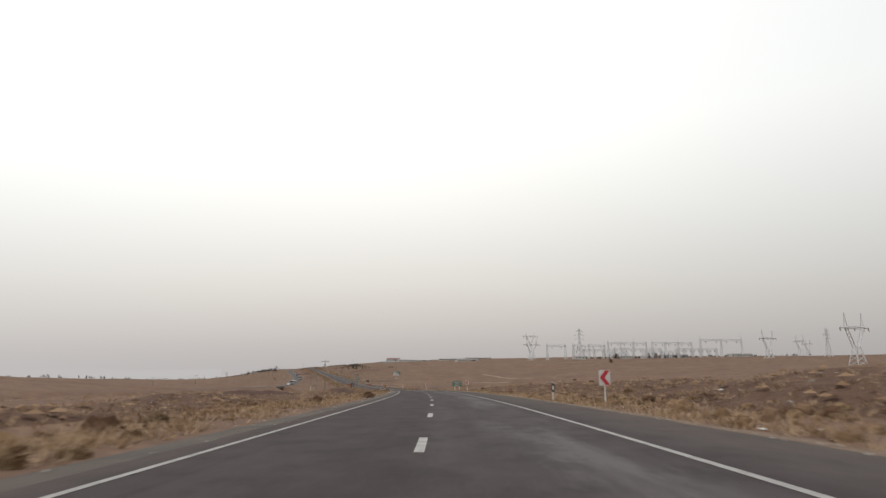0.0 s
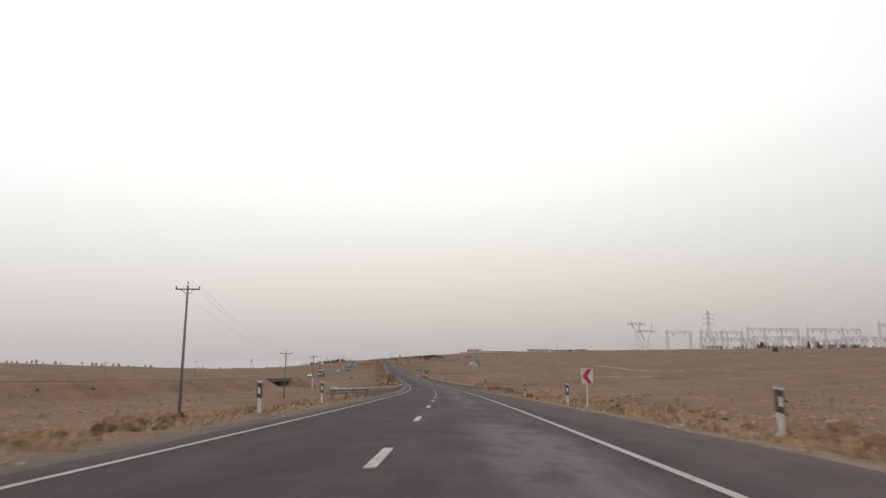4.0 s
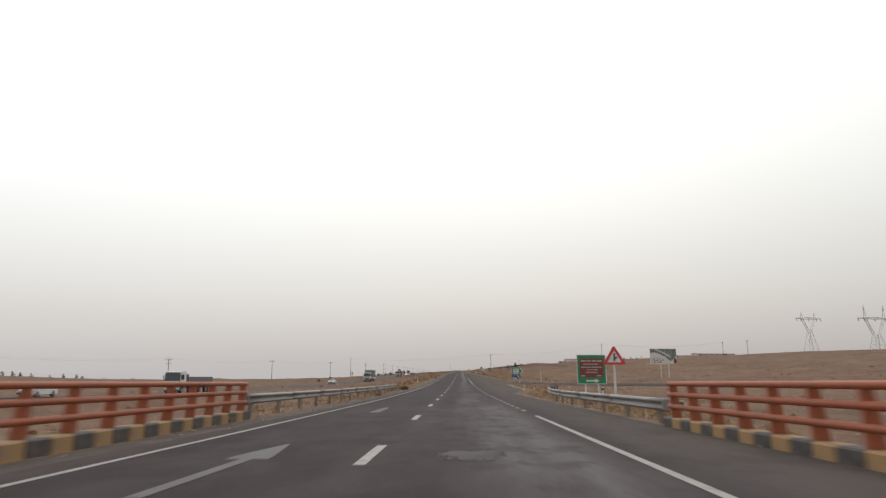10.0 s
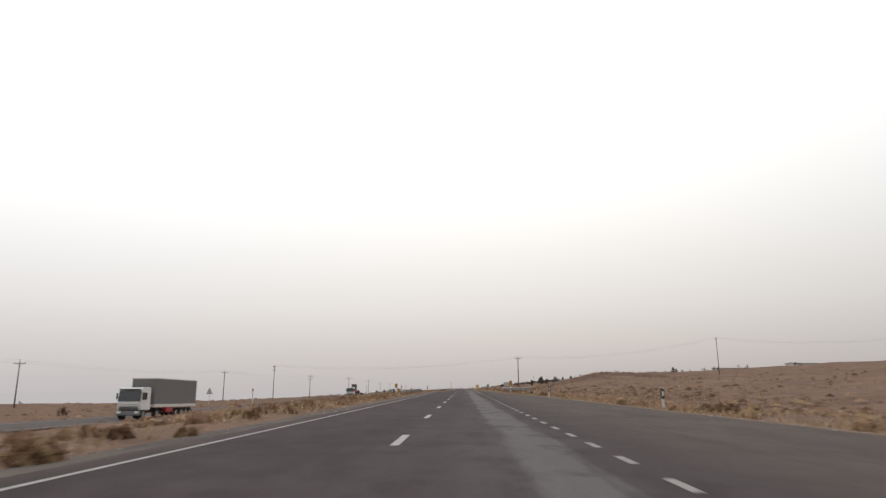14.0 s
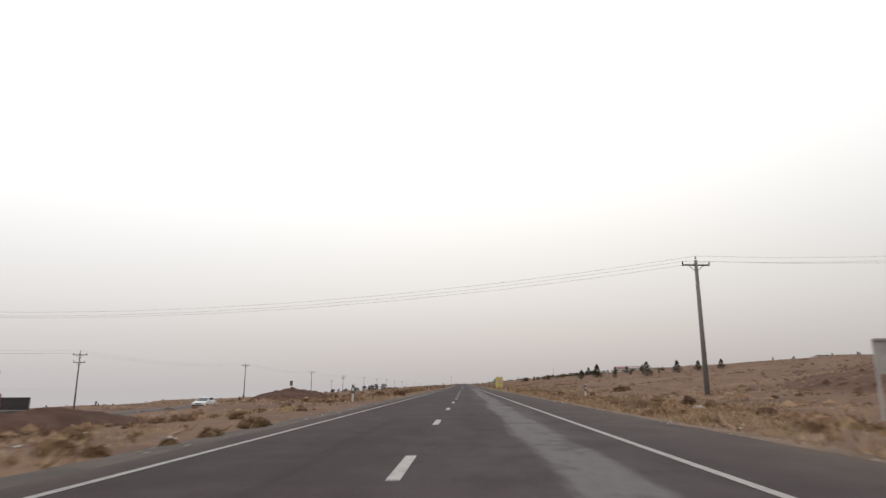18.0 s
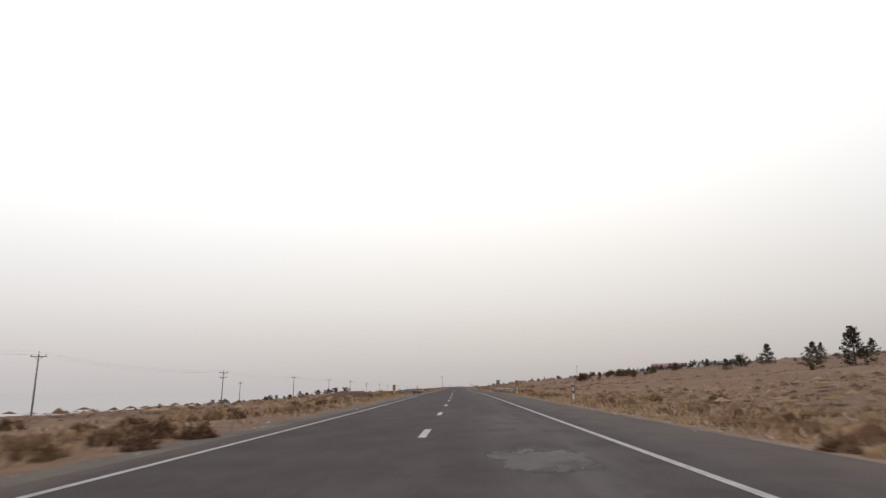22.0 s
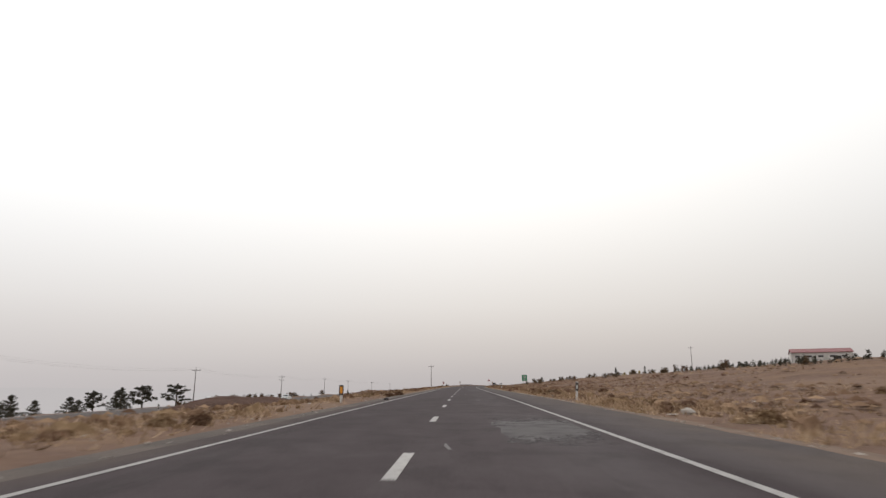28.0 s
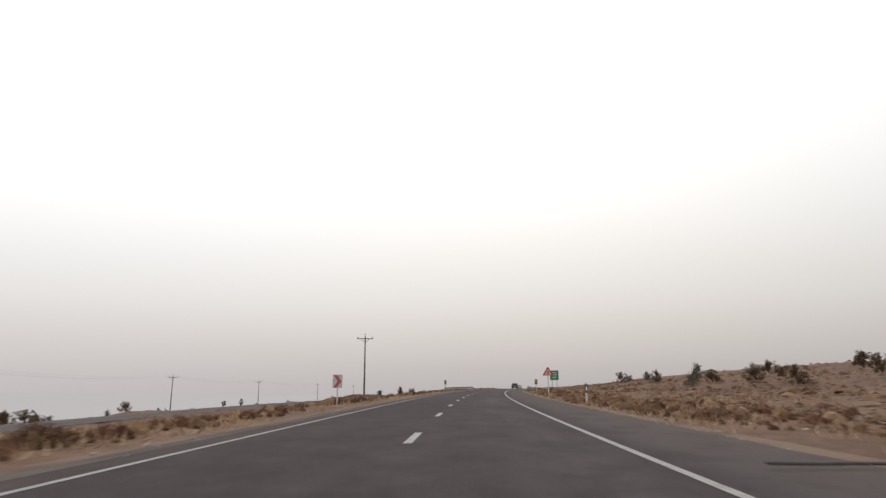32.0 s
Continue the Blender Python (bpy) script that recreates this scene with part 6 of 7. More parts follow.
# 843 to 1221 m along
for s, u, z, k in ((843.9, -5.4, .95, 2), (878.3, 6.8, 1.0, 0), (881, 7.8, .9, 3), (920, -6.3, .9, 0), (1072.9, -6.0, .7, 0), (1073.4, -5.4, .8, 2), (1075, 7.9, 1.0, 0), (1074.6, 7.2, .8, 4), (1086.5, 8.3, .8, 0), (1093, 8.8, .8, 2), (1112.5, 7.7, 1.2, 3),
        (1117, 8.8, 1.2, 0), (1120, 9.6, 1.0, 4), (1158, 8.7, .9, 2), (1194, 7.1, .8, 0), (1211.6, -7.9, .9, 2), (1221.8, -5.9, 1.15, 2)):
    shrub(s, u, z, k, 1.1)
# 49 to 441 m along
for s, u, z, k in ((49.5, -5, .6, 2), (51.5, -4.75, .7, 2), (53.1, -4.8, .5, 0), (59, -5.5, .95, 2), (60.5, -5.3, .7, 2), (124.4, -5.2, 1.2, 2), (125.5, 6.9, .45, 2), (126.8, 8.1, .8, 2), (128.7, -5.7, .8, 5),
        (129.8, 6.0, .7, 3), (130.5, -5.5, .7, 3), (144, -5.3, .7, 0), (273.7, -4.7, 0.48, 1), (278.6, -4.55, 0.52, 2), (282.1, -4.55, 0.49, 0), (418.8, -4.55, 0.54, 1), (426.4, -5.3, 0.43, 2), (441.2, -4.55, 1.17, 2)):
    shrub(s, u, z, k, 1.15)
# 450 to 738 m along
for s, u, z, k in ((450.4, -21.7, 1.81, 0), (535.8, -4.6, .9, 1), (539.6, -5.5, .7, 2), (540.6, -4.6, .6, 0), (543.1, 10.6, .6, 5), (547.5, -5.5, .7, 5), (551.8, 10.8, 1.1, 0), (688.6, -4.8, 0.48, 5), (690.4, -4.55, 0.4, 1),
        (691.7, -6.8, 0.4, 0), (692.2, -4.55, 0.56, 5), (694.8, -4.55, 0.79, 0), (695.6, -4.55, 0.55, 0), (698.8, -6.3, 0.57, 5), (735.7, 6.5, 0.67, 5), (738.3, -13.6, 1.22, 2), (738.6, -8.7, 0.74, 2), (738.9, -5.5, 1.24, 2)):
    shrub(s, u, z, k, 1.15)
# 739 to 844 m along
for s, u, z, k in ((739.2, 12, 0.64, 5), (740.2, 9.3, 0.93, 2), (741.2, -7.5, 1.26, 2), (741.6, 15.2, 0.82, 1), (742.1, -12.2, 1.44, 0), (750.8, -15.4, 1.54, 2), (750.9, -6, 1.08, 1), (752.7, 9.3, 1.03, 5), (755.2, 18, 1.62, 2),
        (756.2, 8.9, 0.87, 0), (756.2, 8.9, 0.89, 5), (758.8, 19.6, 1.83, 0), (840, -5.3, 0.74, 1), (840.3, 5.9, 0.74, 2), (841.6, -4.6, 0.74, 2), (842.1, -5.5, 0.7, 2), (843.9, -4.55, 0.86, 2), (844.1, -6.3, 0.6, 0)):
    shrub(s, u, z, k, 1.15)
# 847 to 965 m along
for s, u, z, k in ((847.6, -9.1, 0.77, 1), (848.9, -8.4, 0.93, 2), (850.1, -12.7, 0.89, 2), (851.8, -6.5, 0.71, 2), (853, -7.7, 0.66, 0), (860.2, 11.9, 1.15, 1), (867, 11.2, 0.9, 0), (918, -4.8, 0.87, 2), (922.9, -4.6, 0.54, 2),
        (927.7, -4.7, 0.7, 1), (928.7, -4.55, 0.64, 1), (953.2, -5.0, 0.40, 0), (954.2, -4.6, 0.52, 2), (955.5, -5.4, .7, 0), (961.6, 10.2, 0.73, 0), (964.5, 5.8, 0.74, 5), (965.1, -8.9, 0.68, 0), (965.3, -11.4, .7, 0)):
    shrub(s, u, z, k, 1.15)
# 965 to 1111 m along
for s, u, z, k in ((965.4, -8.1, 0.78, 0), (966.0, 10.5, 0.78, 0), (969.0, -15.4, .9, 0), (970.3, 10.3, 1.12, 0), (970.4, -8.3, .7, 0), (973.5, -7.8, 0.96, 0), (975.0, 5.4, 0.80, 0), (977.1, 17.4, 1.27, 0), (1104.5, -4.7, 0.82, 2),
        (1104.7, -4.55, 0.46, 2), (1106.2, -6.2, 0.77, 1), (1106.4, 6.4, 0.64, 2), (1106.5, -5, 0.41, 2), (1107.5, -5.1, 0.45, 2), (1108.6, -5, 0.46, 0), (1109.3, -4.7, 0.4, 2), (1110.4, -4.6, 0.94, 2), (1111.7, -4.55, 0.52, 5)):
    shrub(s, u, z, k, 1.15)
# 1111 to 1127 m along
for s, u, z, k in ((1111.7, 7, 1.01, 1), (1113, 6.6, 1.1, 1), (1114.8, 6.3, 0.61, 5), (1119.8, 13.4, 1.03, 2), (1127.6, 8.4, 0.84, 0)):
    shrub(s, u, z, k, 1.15)
# 1182 to 1222 m along, on the left verge
rng = np.random.default_rng(12)
for _ in range(85):
    shrub(float(rng.uniform(1180, 1216)), float(-5.5 - 5.5 * rng.uniform() ** 1.2), float(rng.uniform(.30, .66)), int(rng.choice((2, 2, 2, 0, 4))))
rng = np.random.default_rng(11)
for _ in range(185):
    s = rng.uniform(-5, 1330)
    sg = rng.choice((-1, 1))
    u = sg * (6.3 + abs(rng.normal(0, 9)))
    if sg > 0 and u < flat_side(s) + .9 or abs(u - float(np.interp(s, OPP_S, OPP_U))) < 6 or 362 < s < 391 or np.min(np.hypot(s - SIDE_S, u - SIDE_U)) < 5:
        continue
    shrub(float(s), float(u), float(rng.uniform(.4, 1.1)), int(rng.choice((0, 1, 2, 3, 4, 5), p=(.25, .2, .27, .05, .08, .15))))


def tree_set(kind, seed):
    """Meshes of trunk, limbs and crown for a tree one metre high."""
    rng = np.random.default_rng(seed)
    bm = B()
    if kind == "pine":
        rod(bm, (0, 0, -.05), (.01, 0, .95), .020, .004, 7)
        lim, cen, rad = B(), [], []
        for k in range(9):
            z = .09 + .82 * k / 8 + rng.uniform(-.03, .03)
            for j in range(5):
                a = j * math.tau / 5 + k * 1.1 + rng.uniform(-.6, .6)
                r2 = (.43 * (1 - z) + .02) * rng.uniform(.7, 1.15)
                tip = np.array((r2 * math.cos(a), r2 * math.sin(a), z + .25 * r2 + rng.uniform(-.02, .04)))
                root = np.array((0, 0, z - .05))
                if j % 2 == 0:
                    rod(lim, tuple(root), tuple(tip), .005, .002, 4)
                for f in (.4, .7, .97):
                    if rng.uniform() < .85:
                        cen.append(tuple(root + (tip - root) * f + rng.normal(0, .012, 3))), rad.append(rng.uniform(.040, .072) * (1.25 - .7 * z))
        cen += [(0, 0, .93), (.005, 0, .97), (0, 0, .88)]
        rad += [.014, .010, .018]
        return mesh_of("trunk", bm, "bark"), mesh_of("branch_frame", lim, "bark"), vmesh("crown", leafy(rng, cen, rad, 24, .034), "pine")
    if kind == "round":
        rod(bm, (0, 0, -.05), (.03, .01, .92), .024, .006, 7)
        lim, cen, rad = B(), [], []
        for k in range(13):
            z, a = .26 + .62 * k / 12 + rng.uniform(-.03, .03), k * 2.4 + rng.uniform(-.5, .5)
            r2 = (.40 * (1.02 - z) ** .5 + .02) * rng.uniform(.55, 1.1)
            tip = np.array((r2 * math.cos(a), r2 * math.sin(a), z + .30 * r2))
            root = np.array((.03 * z, .01 * z, z - .05))
            rod(lim, tuple(root), tuple(tip), .009, .003, 4)
            for f in (.45, .62, .8, .95, 1.03):
                for _ in range(2):
                    cen.append(tuple(root + (tip - root) * f + rng.normal(0, 1, 3) * (.045, .045, .014))), rad.append(rng.uniform(.028, .052))
        cen += [(.03, .01, .90), (.035, .01, .95), (.02, 0, .86)]
        rad += [.04, .025, .05]
        return mesh_of("trunk", bm, "bark"), mesh_of("branch_frame", lim, "bark"), vmesh("crown", leafy(rng, cen, rad, 34, .032), "pine")
    rod(bm, (0, 0, -.05), (.02, .01, .30), .035, .018, 7)
    lim, cen, rad = B(), [], []
    for j in range(13):
        a, e = rng.uniform(0, math.tau), rng.uniform(.08, 1.0) * math.pi / 2
        r2, z = .48 * math.cos(e) * rng.uniform(.5, 1.0), .12 + .78 * math.sin(e) * rng.uniform(.6, 1.0)
        tip = (r2 * math.cos(a), r2 * math.sin(a), z)
        rod(lim, (.02, .01, .12), tip, .012, .004, 4)
        for _ in range(5):
            cen.append(tuple(np.array(tip) * rng.uniform(.55, 1.05) + rng.normal(0, .05, 3))), rad.append(rng.uniform(.06, .13))
    return mesh_of("trunk", bm, "bark"), mesh_of("branch_frame", lim, "bark"), vmesh("crown", leafy(rng, cen, rad, 40, .036), {"bush": "olive", "grey": "grey_leaf", "yellow": "yellow_leaf", "dark": "scrub"}[kind])


TREES = {k: [tree_set(k, sd) for sd in (21, 22, 23)] for k in ("pine", "bush", "grey", "yellow", "dark", "round")}
TLAB = {"round": "dark green pine with a broad layered crown", "pine": "dark green pine with a ragged crown", "bush": "olive-green bushy desert tree", "grey": "pale grey leafless-looking bush", "yellow": "yellow-leaved bushy tree on the slope", "dark": "brown withered bushy tree"}


def tree(s, u, h, kind, wide=1.0, sink=.0):
    p = ground_at(s, u)
    th = thing("tree", pose(p.x, p.y, p.z - .04 * h - sink, random.uniform(-3, 3), random.uniform(-3, 3), random.uniform(0, 360)) @ Matrix.Diagonal((h * wide, h * wide, h, 1)), TLAB[kind], "tree", kind + " trees")
    for nm, me in zip(("trunk", "branch_frame", "crown"), random.choice(TREES[kind])):
        part(nm, me, "", th)


# 760 to 1196 m along
for s, u, h in ((760, 75, 3.2), (772, 80, 2.8), (833, 60, 3.0), (837, 56, 3.2), (838.5, 44.4, 4.6), (839.5, 52, 4.0), (875, 45, 2.6), (884, 52, 2.4), (905, 40.5, 4.2),
        (907, 46.5, 6.0), (921, 66, 3.6), (928, 62, 3.6), (932, 48.5, 4.2), (938, 60, 4.0), (953, 50.5, 3.0), (960, 56, 3.0),
        (1172, -98, 4.4), (1179, -84, 5.0), (1180, -80, 3.6), (1186, -91, 4.0), (1196, -78, 5.2)):
    tree(s, u, h if u < 0 else h * .8, random.choice(("round", "round", "pine")) if u < 0 else "pine", random.uniform(1.05, 1.35) if u > 0 else random.uniform(1.35, 1.65))
# 1196 to 1210 m along
for s, u, h in ((1196, -72, 5.4), (1199, -85, 4.6), (1199, -74.5, 4.6), (1200, -69.5, 5.8), (1203, -63.5, 5.4), (1210, -90, 4.5)):
    tree(s, u, h if u < 0 else h * .8, random.choice(("round", "round", "pine")) if u < 0 else "pine", random.uniform(1.05, 1.35) if u > 0 else random.uniform(1.35, 1.65))
for k in range(16):
    tree(1088 + 6.4 * k + random.uniform(-3, 3), -110 + 1.4 * k + random.uniform(-3, 3), random.uniform(3.0, 4.6), "round", random.uniform(.8, 1.1))
# 610 to 1120 m along
for s, u, h, k in ((610, -50, 1.4, "dark"), (640, -52, 1.6, "bush"), (700, -50, 1.5, "dark"), (820, -48, 1.4, "bush"), (960, -58, 1.3, "bush"), (962, 57, 3.4, "bush"), (970, 38, 2.3, "dark"), (975, -62, 1.8, "dark"), (978, 49, 2.3, "dark"),
        (980, 28.5, 2.3, "dark"), (982, 29.6, 2.0, "bush"), (982, 35, 1.6, "dark"), (984, 46, 2.2, "bush"), (986, 40, 2.6, "dark"), (1001, 42, 1.8, "bush"), (1018, 38, 1.6, "dark"), (1028, 46, 2.2, "bush"), (1045, 50, 2.4, "bush"),
        (1060, 54, 2.0, "dark"), (1080, -70, 1.8, "bush"), (1085, 52, 2.4, "bush"), (1100, 58, 2.2, "bush"), (1120, 60, 2.5, "bush"), (1120, -62, 1.6, "bush")):
    tree(s, u, h, k, random.uniform(1.0, 1.35))
# 1140 to 1267 m along
for s, u, h, k in ((1140, 55, 2.2, "dark"), (1150, 62, 2.8, "bush"), (1170, 58, 2.2, "bush"), (1185, 50, 2.0, "bush"), (1200, 56, 2.4, "dark"), (1210, 46, 2.0, "bush"), (1215, -60, 3.3, "bush"), (1215, -58, 1.5, "dark"), (1222, -62, 2.8, "dark"),
        (1232, -62, 2.8, "bush"), (1236, 37.5, 1.6, "bush"), (1258, 58, 1.6, "bush"), (1240, -80, 2.2, "bush"), (1243, -66, 3.5, "dark"), (1250, -86, 2.4, "dark"), (1250, -64, 3.1, "bush"), (1256, 22, 1.7, "bush"), (1256, -62, 1.6, "dark"),
        (1257, 28, 1.7, "bush"), (1257, 32, 1.8, "dark"), (1262, -70, 3.5, "dark"), (1263, 22, 2.0, "bush"), (1264, -91, 3.2, "grey"), (1267, 18.5, 1.4, "grey")):
    tree(s, u, h, k, random.uniform(1.0, 1.35))
# 1268 to 1365 m along
for s, u, h, k in ((1268, 26, 1.4, "dark"), (1270, 21, 1.5, "bush"), (1272, -66, 2.6, "bush"), (1275, -9, 1.0, "bush"), (1290, 52.5, 1.7, "yellow"), (1291, 55, 1.8, "yellow"), (1281, -88, 3.4, "dark"), (1285, 24, 2.2, "grey"), (1285, -8.5, 1.2, "dark"),
        (1287, 42, 1.9, "dark"), (1290, -84, 3.0, "grey"), (1290, -66, 2.8, "dark"), (1293, 58, 1.7, "yellow"), (1293, -86, 3.4, "grey"), (1300, -80, 2.8, "grey"), (1300, -9.5, 1.3, "bush"), (1305, -70, 3.1, "bush"), (1306, 24, 1.9, "grey"),
        (1308, -77, 2.6, "dark"), (1320, -64, 2.6, "dark"), (1326, -84, 2.8, "grey"), (1327, 22, 2.3, "grey"), (1350, 30, 2.0, "grey"), (1365, 34, 2.4, "bush")):
    tree(s, u, h, k, random.uniform(1.0, 1.35))
for s, u, h, w in ((724, 340, 9.0, 1.1), (711, 383, 9.5, .8), (706, 372, 8.0, .6), (560, 250, 5.0, 1.0)):
    tree(s, u, h, "bush", w)
# 1385 to 1400 m along
for s, u, h, k in ((1385, 30, 2.2, "bush"), (1400, 36, 2.6, "bush")):
    tree(s, u, h, k, random.uniform(1.0, 1.35))

# 979 to 1280 m along
for s, u, h, w, k in ((979, 32.6, 1.3, 1.2, "dark"), (979.5, 28.6, 2.3, 1.7, "dark"), (980, 37.4, 2.3, 1.3, "bush"), (980, 39.6, 1.7, 1.3, "dark"), (980, 43.5, 1.8, 1.2, "bush"), (990, 48, 1.8, 1.3, "dark"), (1256, 64.1, 2.8, 1.2, "dark"), (1262, -88, 2.6, 1.4, "dark"), (1262, 60.2, 2.2, 1.1, "bush"),
        (1262, 62.9, 3.1, .7, "bush"), (1263, 76.5, 1.9, 1.7, "dark"), (1262, 50.5, 2.2, 1.9, "bush"), (1267, 54.8, 3.0, .6, "pine"), (1264, 56.5, 1.9, 1.8, "bush"), (1272, 45.6, 1.5, 1.5, "dark"), (1271, -90, 2.8, 1.4, "dark"), (1272, 47.7, 1.8, 1.5, "bush"), (1272, 47.0, 3.0, .7, "pine"), (1270, 51.5, 1.6, 1.3, "bush"), (1238, 40.5, 1.3, 1.8, "bush"), (1273, 61.9, 1.6, 1.7, "dark"), (1274, 78.4, 1.8, 1.7, "bush"), (1280.5, -88.9, 4.5, 1.25, "dark")):
    tree(s, u, h, k, w)
# 1282 to 1306 m along
for s, u, h, w, k in ((1282, 39.8, 2.0, 1.6, "bush"), (1282, 45.9, 1.7, 1.5, "dark"), (1290, -86.3, 3.7, 1.2, "dark"), (1292, 34.1, 1.8, 1.5, "bush"), (1295.3, -81, 3.7, 1.2, "bush"), (1298, -80, 3.4, 1.2, "dark"), (1301, -70, 2.9, 1.3, "dark"), (1306, -69, 2.2, 1.4, "dark")):
    tree(s, u, h, k, w)

# far rows of small trees along the left-hand skyline and round the switchyard
far_v, far_f, off = [], [], 0
rng = np.random.default_rng(31)
for (s0, u0), (s1, u1), n, hh in (((480, -300), (700, -190), 46, 3.0), ((700, -190), (900, -120), 36, 2.6), ((330, -420), (480, -300), 30, 3.2), ((900, -112), (1180, -96), 46, 2.2), ((690, 290), (760, 470), 22, 3.0), ((744, 322), (718, 430), 80, 3.4), ((718, 430), (690, 560), 60, 3.0), ((980, 60), (1330, 84), 330, 1.8), ((860, 60), (1000, 66), 26, 1.5), ((1320, -70), (1560, -110), 26, 2.4), ((760, 110), (1000, 150), 20, 1.8)):
    for k in range(n):
        f = (k + rng.uniform(0, 1)) / n
        s, u = s0 + (s1 - s0) * f, u0 + (u1 - u0) * f + rng.normal(0, 5)
        p = ground_at(float(s), float(u))
        h = hh * rng.uniform(.5, 1.2)
        c = np.array([[0, 0, .35], [.1, .1, .55], [-.1, .0, .5], [0, -.05, .8]]) * h + np.array(p)
        v, fc = leafy(rng, c, [.26 * h, .22 * h, .22 * h, .14 * h], 14, .16 * h)
        far_v.append(v), far_f.append(fc + off)
        off += len(v)
tagged(new("far_trees", raw("far_trees", np.vstack(far_v).tolist(), np.vstack(far_f).tolist(), "pine")), "rows of small dark trees on the skyline", "trees", kind="stuff")


# ---- grass, scrub and stones ----
# bare earth banks: along, across, half lengths, height, seed, lumps
BANKS = [(26, 15, 27, 5.8, .36, 11, 1.0), (66, 16.5, 26, 6.5, .36, 12, 1.0), (104, 15, 22, 4.4, .36, 13, 1.0), (60, -17, 26, 4.5, .36, 15, 1.0), (108, -14.5, 18, 3.6, .36, 16, 1.0), (30, -15, 20, 4.0, .36, 17, 1.0),
         (632, -17, 34, 6.5, .36, 18, 1.0), (244, 9.4, 7.5, 3.0, .70, 25, .3), (1168, -15.2, 20, 4.8, .62, 32, .3), (716, 40, 27, 19, 2.7, 36, .3)]


def scatter(n, seed, near, reach, start=-15, left=1.0):
    """Places beside the road, thicker near it."""
    rng = np.random.default_rng(seed)
    s = rng.uniform(start, 1400, n)
    sg = rng.choice((-1.0, 1.0), n)
    u = np.where(rng.uniform(0, 1, n) < .55, near + np.abs(rng.normal(0, min(6, reach * .45), n)), near + rng.uniform(0, reach, n))
    u = np.where(sg > 0, flat_side(s) + np.maximum(u - 5.6, -.2) + .55 + .35 * rng.uniform(0, 1, n), -u)
    keep = (np.abs(u - np.interp(s, OPP_S, OPP_U)) > 5.6) & (np.min(np.hypot(s[:, None] - LESSER_S[::3], u[:, None] - LESSER_U[::3]), axis=1) > 4.2)
    clump = np.array([noise.noise((a * .09, b * .09, 5)) + .5 * noise.noise((a * .4, b * .4, 2)) for a, b in zip(s, u)])
    keep &= clump > rng.uniform(-.55, .35, n)
    keep &= (sg > 0) | (s < 160) | (rng.uniform(0, 1, n) < left)
    s, u = s[keep], u[keep]
    x, y, _ = line(s, u)
    z = np.array([ground_z(a, b) for a, b in zip(s, u)])
    for hs, hu, ls, lu, h, _, _ in BANKS:
        z += h * np.maximum(0, 1 - np.hypot((s - hs) / ls, (u - hu) / lu) ** 1.6)
    return rng, np.stack([x, y, z], 1), np.abs(u)


def stuff(name, n, seed, near, reach, per, length, wide, spread, mat, label, category, left=1.0):
    rng, p, _ = scatter(n, seed, near, reach, left=left)
    k = len(p)
    size = np.repeat(rng.uniform(.55, 1.35, k), per)
    a = rng.uniform(0, math.tau, k * per)
    r = rng.uniform(0, 1, k * per) ** .5 * spread * size
    o = np.stack([np.cos(a) * r, np.sin(a) * r, np.full(k * per, -.02)], 1)
    d = np.stack([np.cos(a) * .7, np.sin(a) * .7, rng.uniform(.35, 1.5, k * per)], 1) + rng.normal(0, .25, (k * per, 3))
    v, f = blades(rng, np.repeat(p, per, 0) + o, d, length * size * rng.uniform(.5, 1.2, k * per), wide)
    tagged(new(name, raw(name, v.tolist(), f.tolist(), mat)), label, category, kind="stuff")


def cushions(name, n, seed, near, reach, low, high, per, mat, label, start=-15):
    """Rounded low shrubs: a lumpy heart and short shoots each."""
    rng, p, out = scatter(n, seed, near, reach, start)
    k = len(p)
    hearts = [[dome(np.random.default_rng(q), k_, r_) for q in range(6)] for k_, r_ in ((1, .14), (2, .26))]
    size = low * (high / low) ** (rng.uniform(0, 1, k) ** 1.8) * np.interp(out, [10, 30], [1, 1.45])
    tall = rng.uniform(.65, 1.1, k)
    vs, fs, off = [], [], 0
    for i in range(k):
        hv, hf = hearts[int(out[i] < 10.5)][i % 6]
        a = rng.uniform(0, math.tau)
        c, s_ = math.cos(a) * size[i], math.sin(a) * size[i]
        w = rng.uniform(.75, 1.3)
        vs.append(hv @ np.array([[c, s_, 0], [-s_ * w, c * w, 0], [0, 0, size[i] * tall[i]]]) * .66 + p[i])
        fs.append(hf + off)
        off += len(hv)
    many = np.where(out < 11, per, 0)
    n_ = int(many.sum())
    a, e = rng.uniform(0, math.tau, n_), np.arcsin(rng.uniform(.05, 1, n_))
    d = np.stack([np.cos(a) * np.cos(e), np.sin(a) * np.cos(e), np.sin(e) * np.repeat(tall, many)], 1)
    sz = np.repeat(size, many)
    v, f = blades(rng, np.repeat(p, many, 0) + d * (sz * .5)[:, None], d + rng.normal(0, .4, (n_, 3)), sz * rng.uniform(.3, .75, n_), .015)
    tagged(new(name, raw(name, np.vstack(vs + [v]).tolist(), np.vstack(fs).tolist() + (f + off).tolist(), mat)), label, "scrub", kind="stuff")


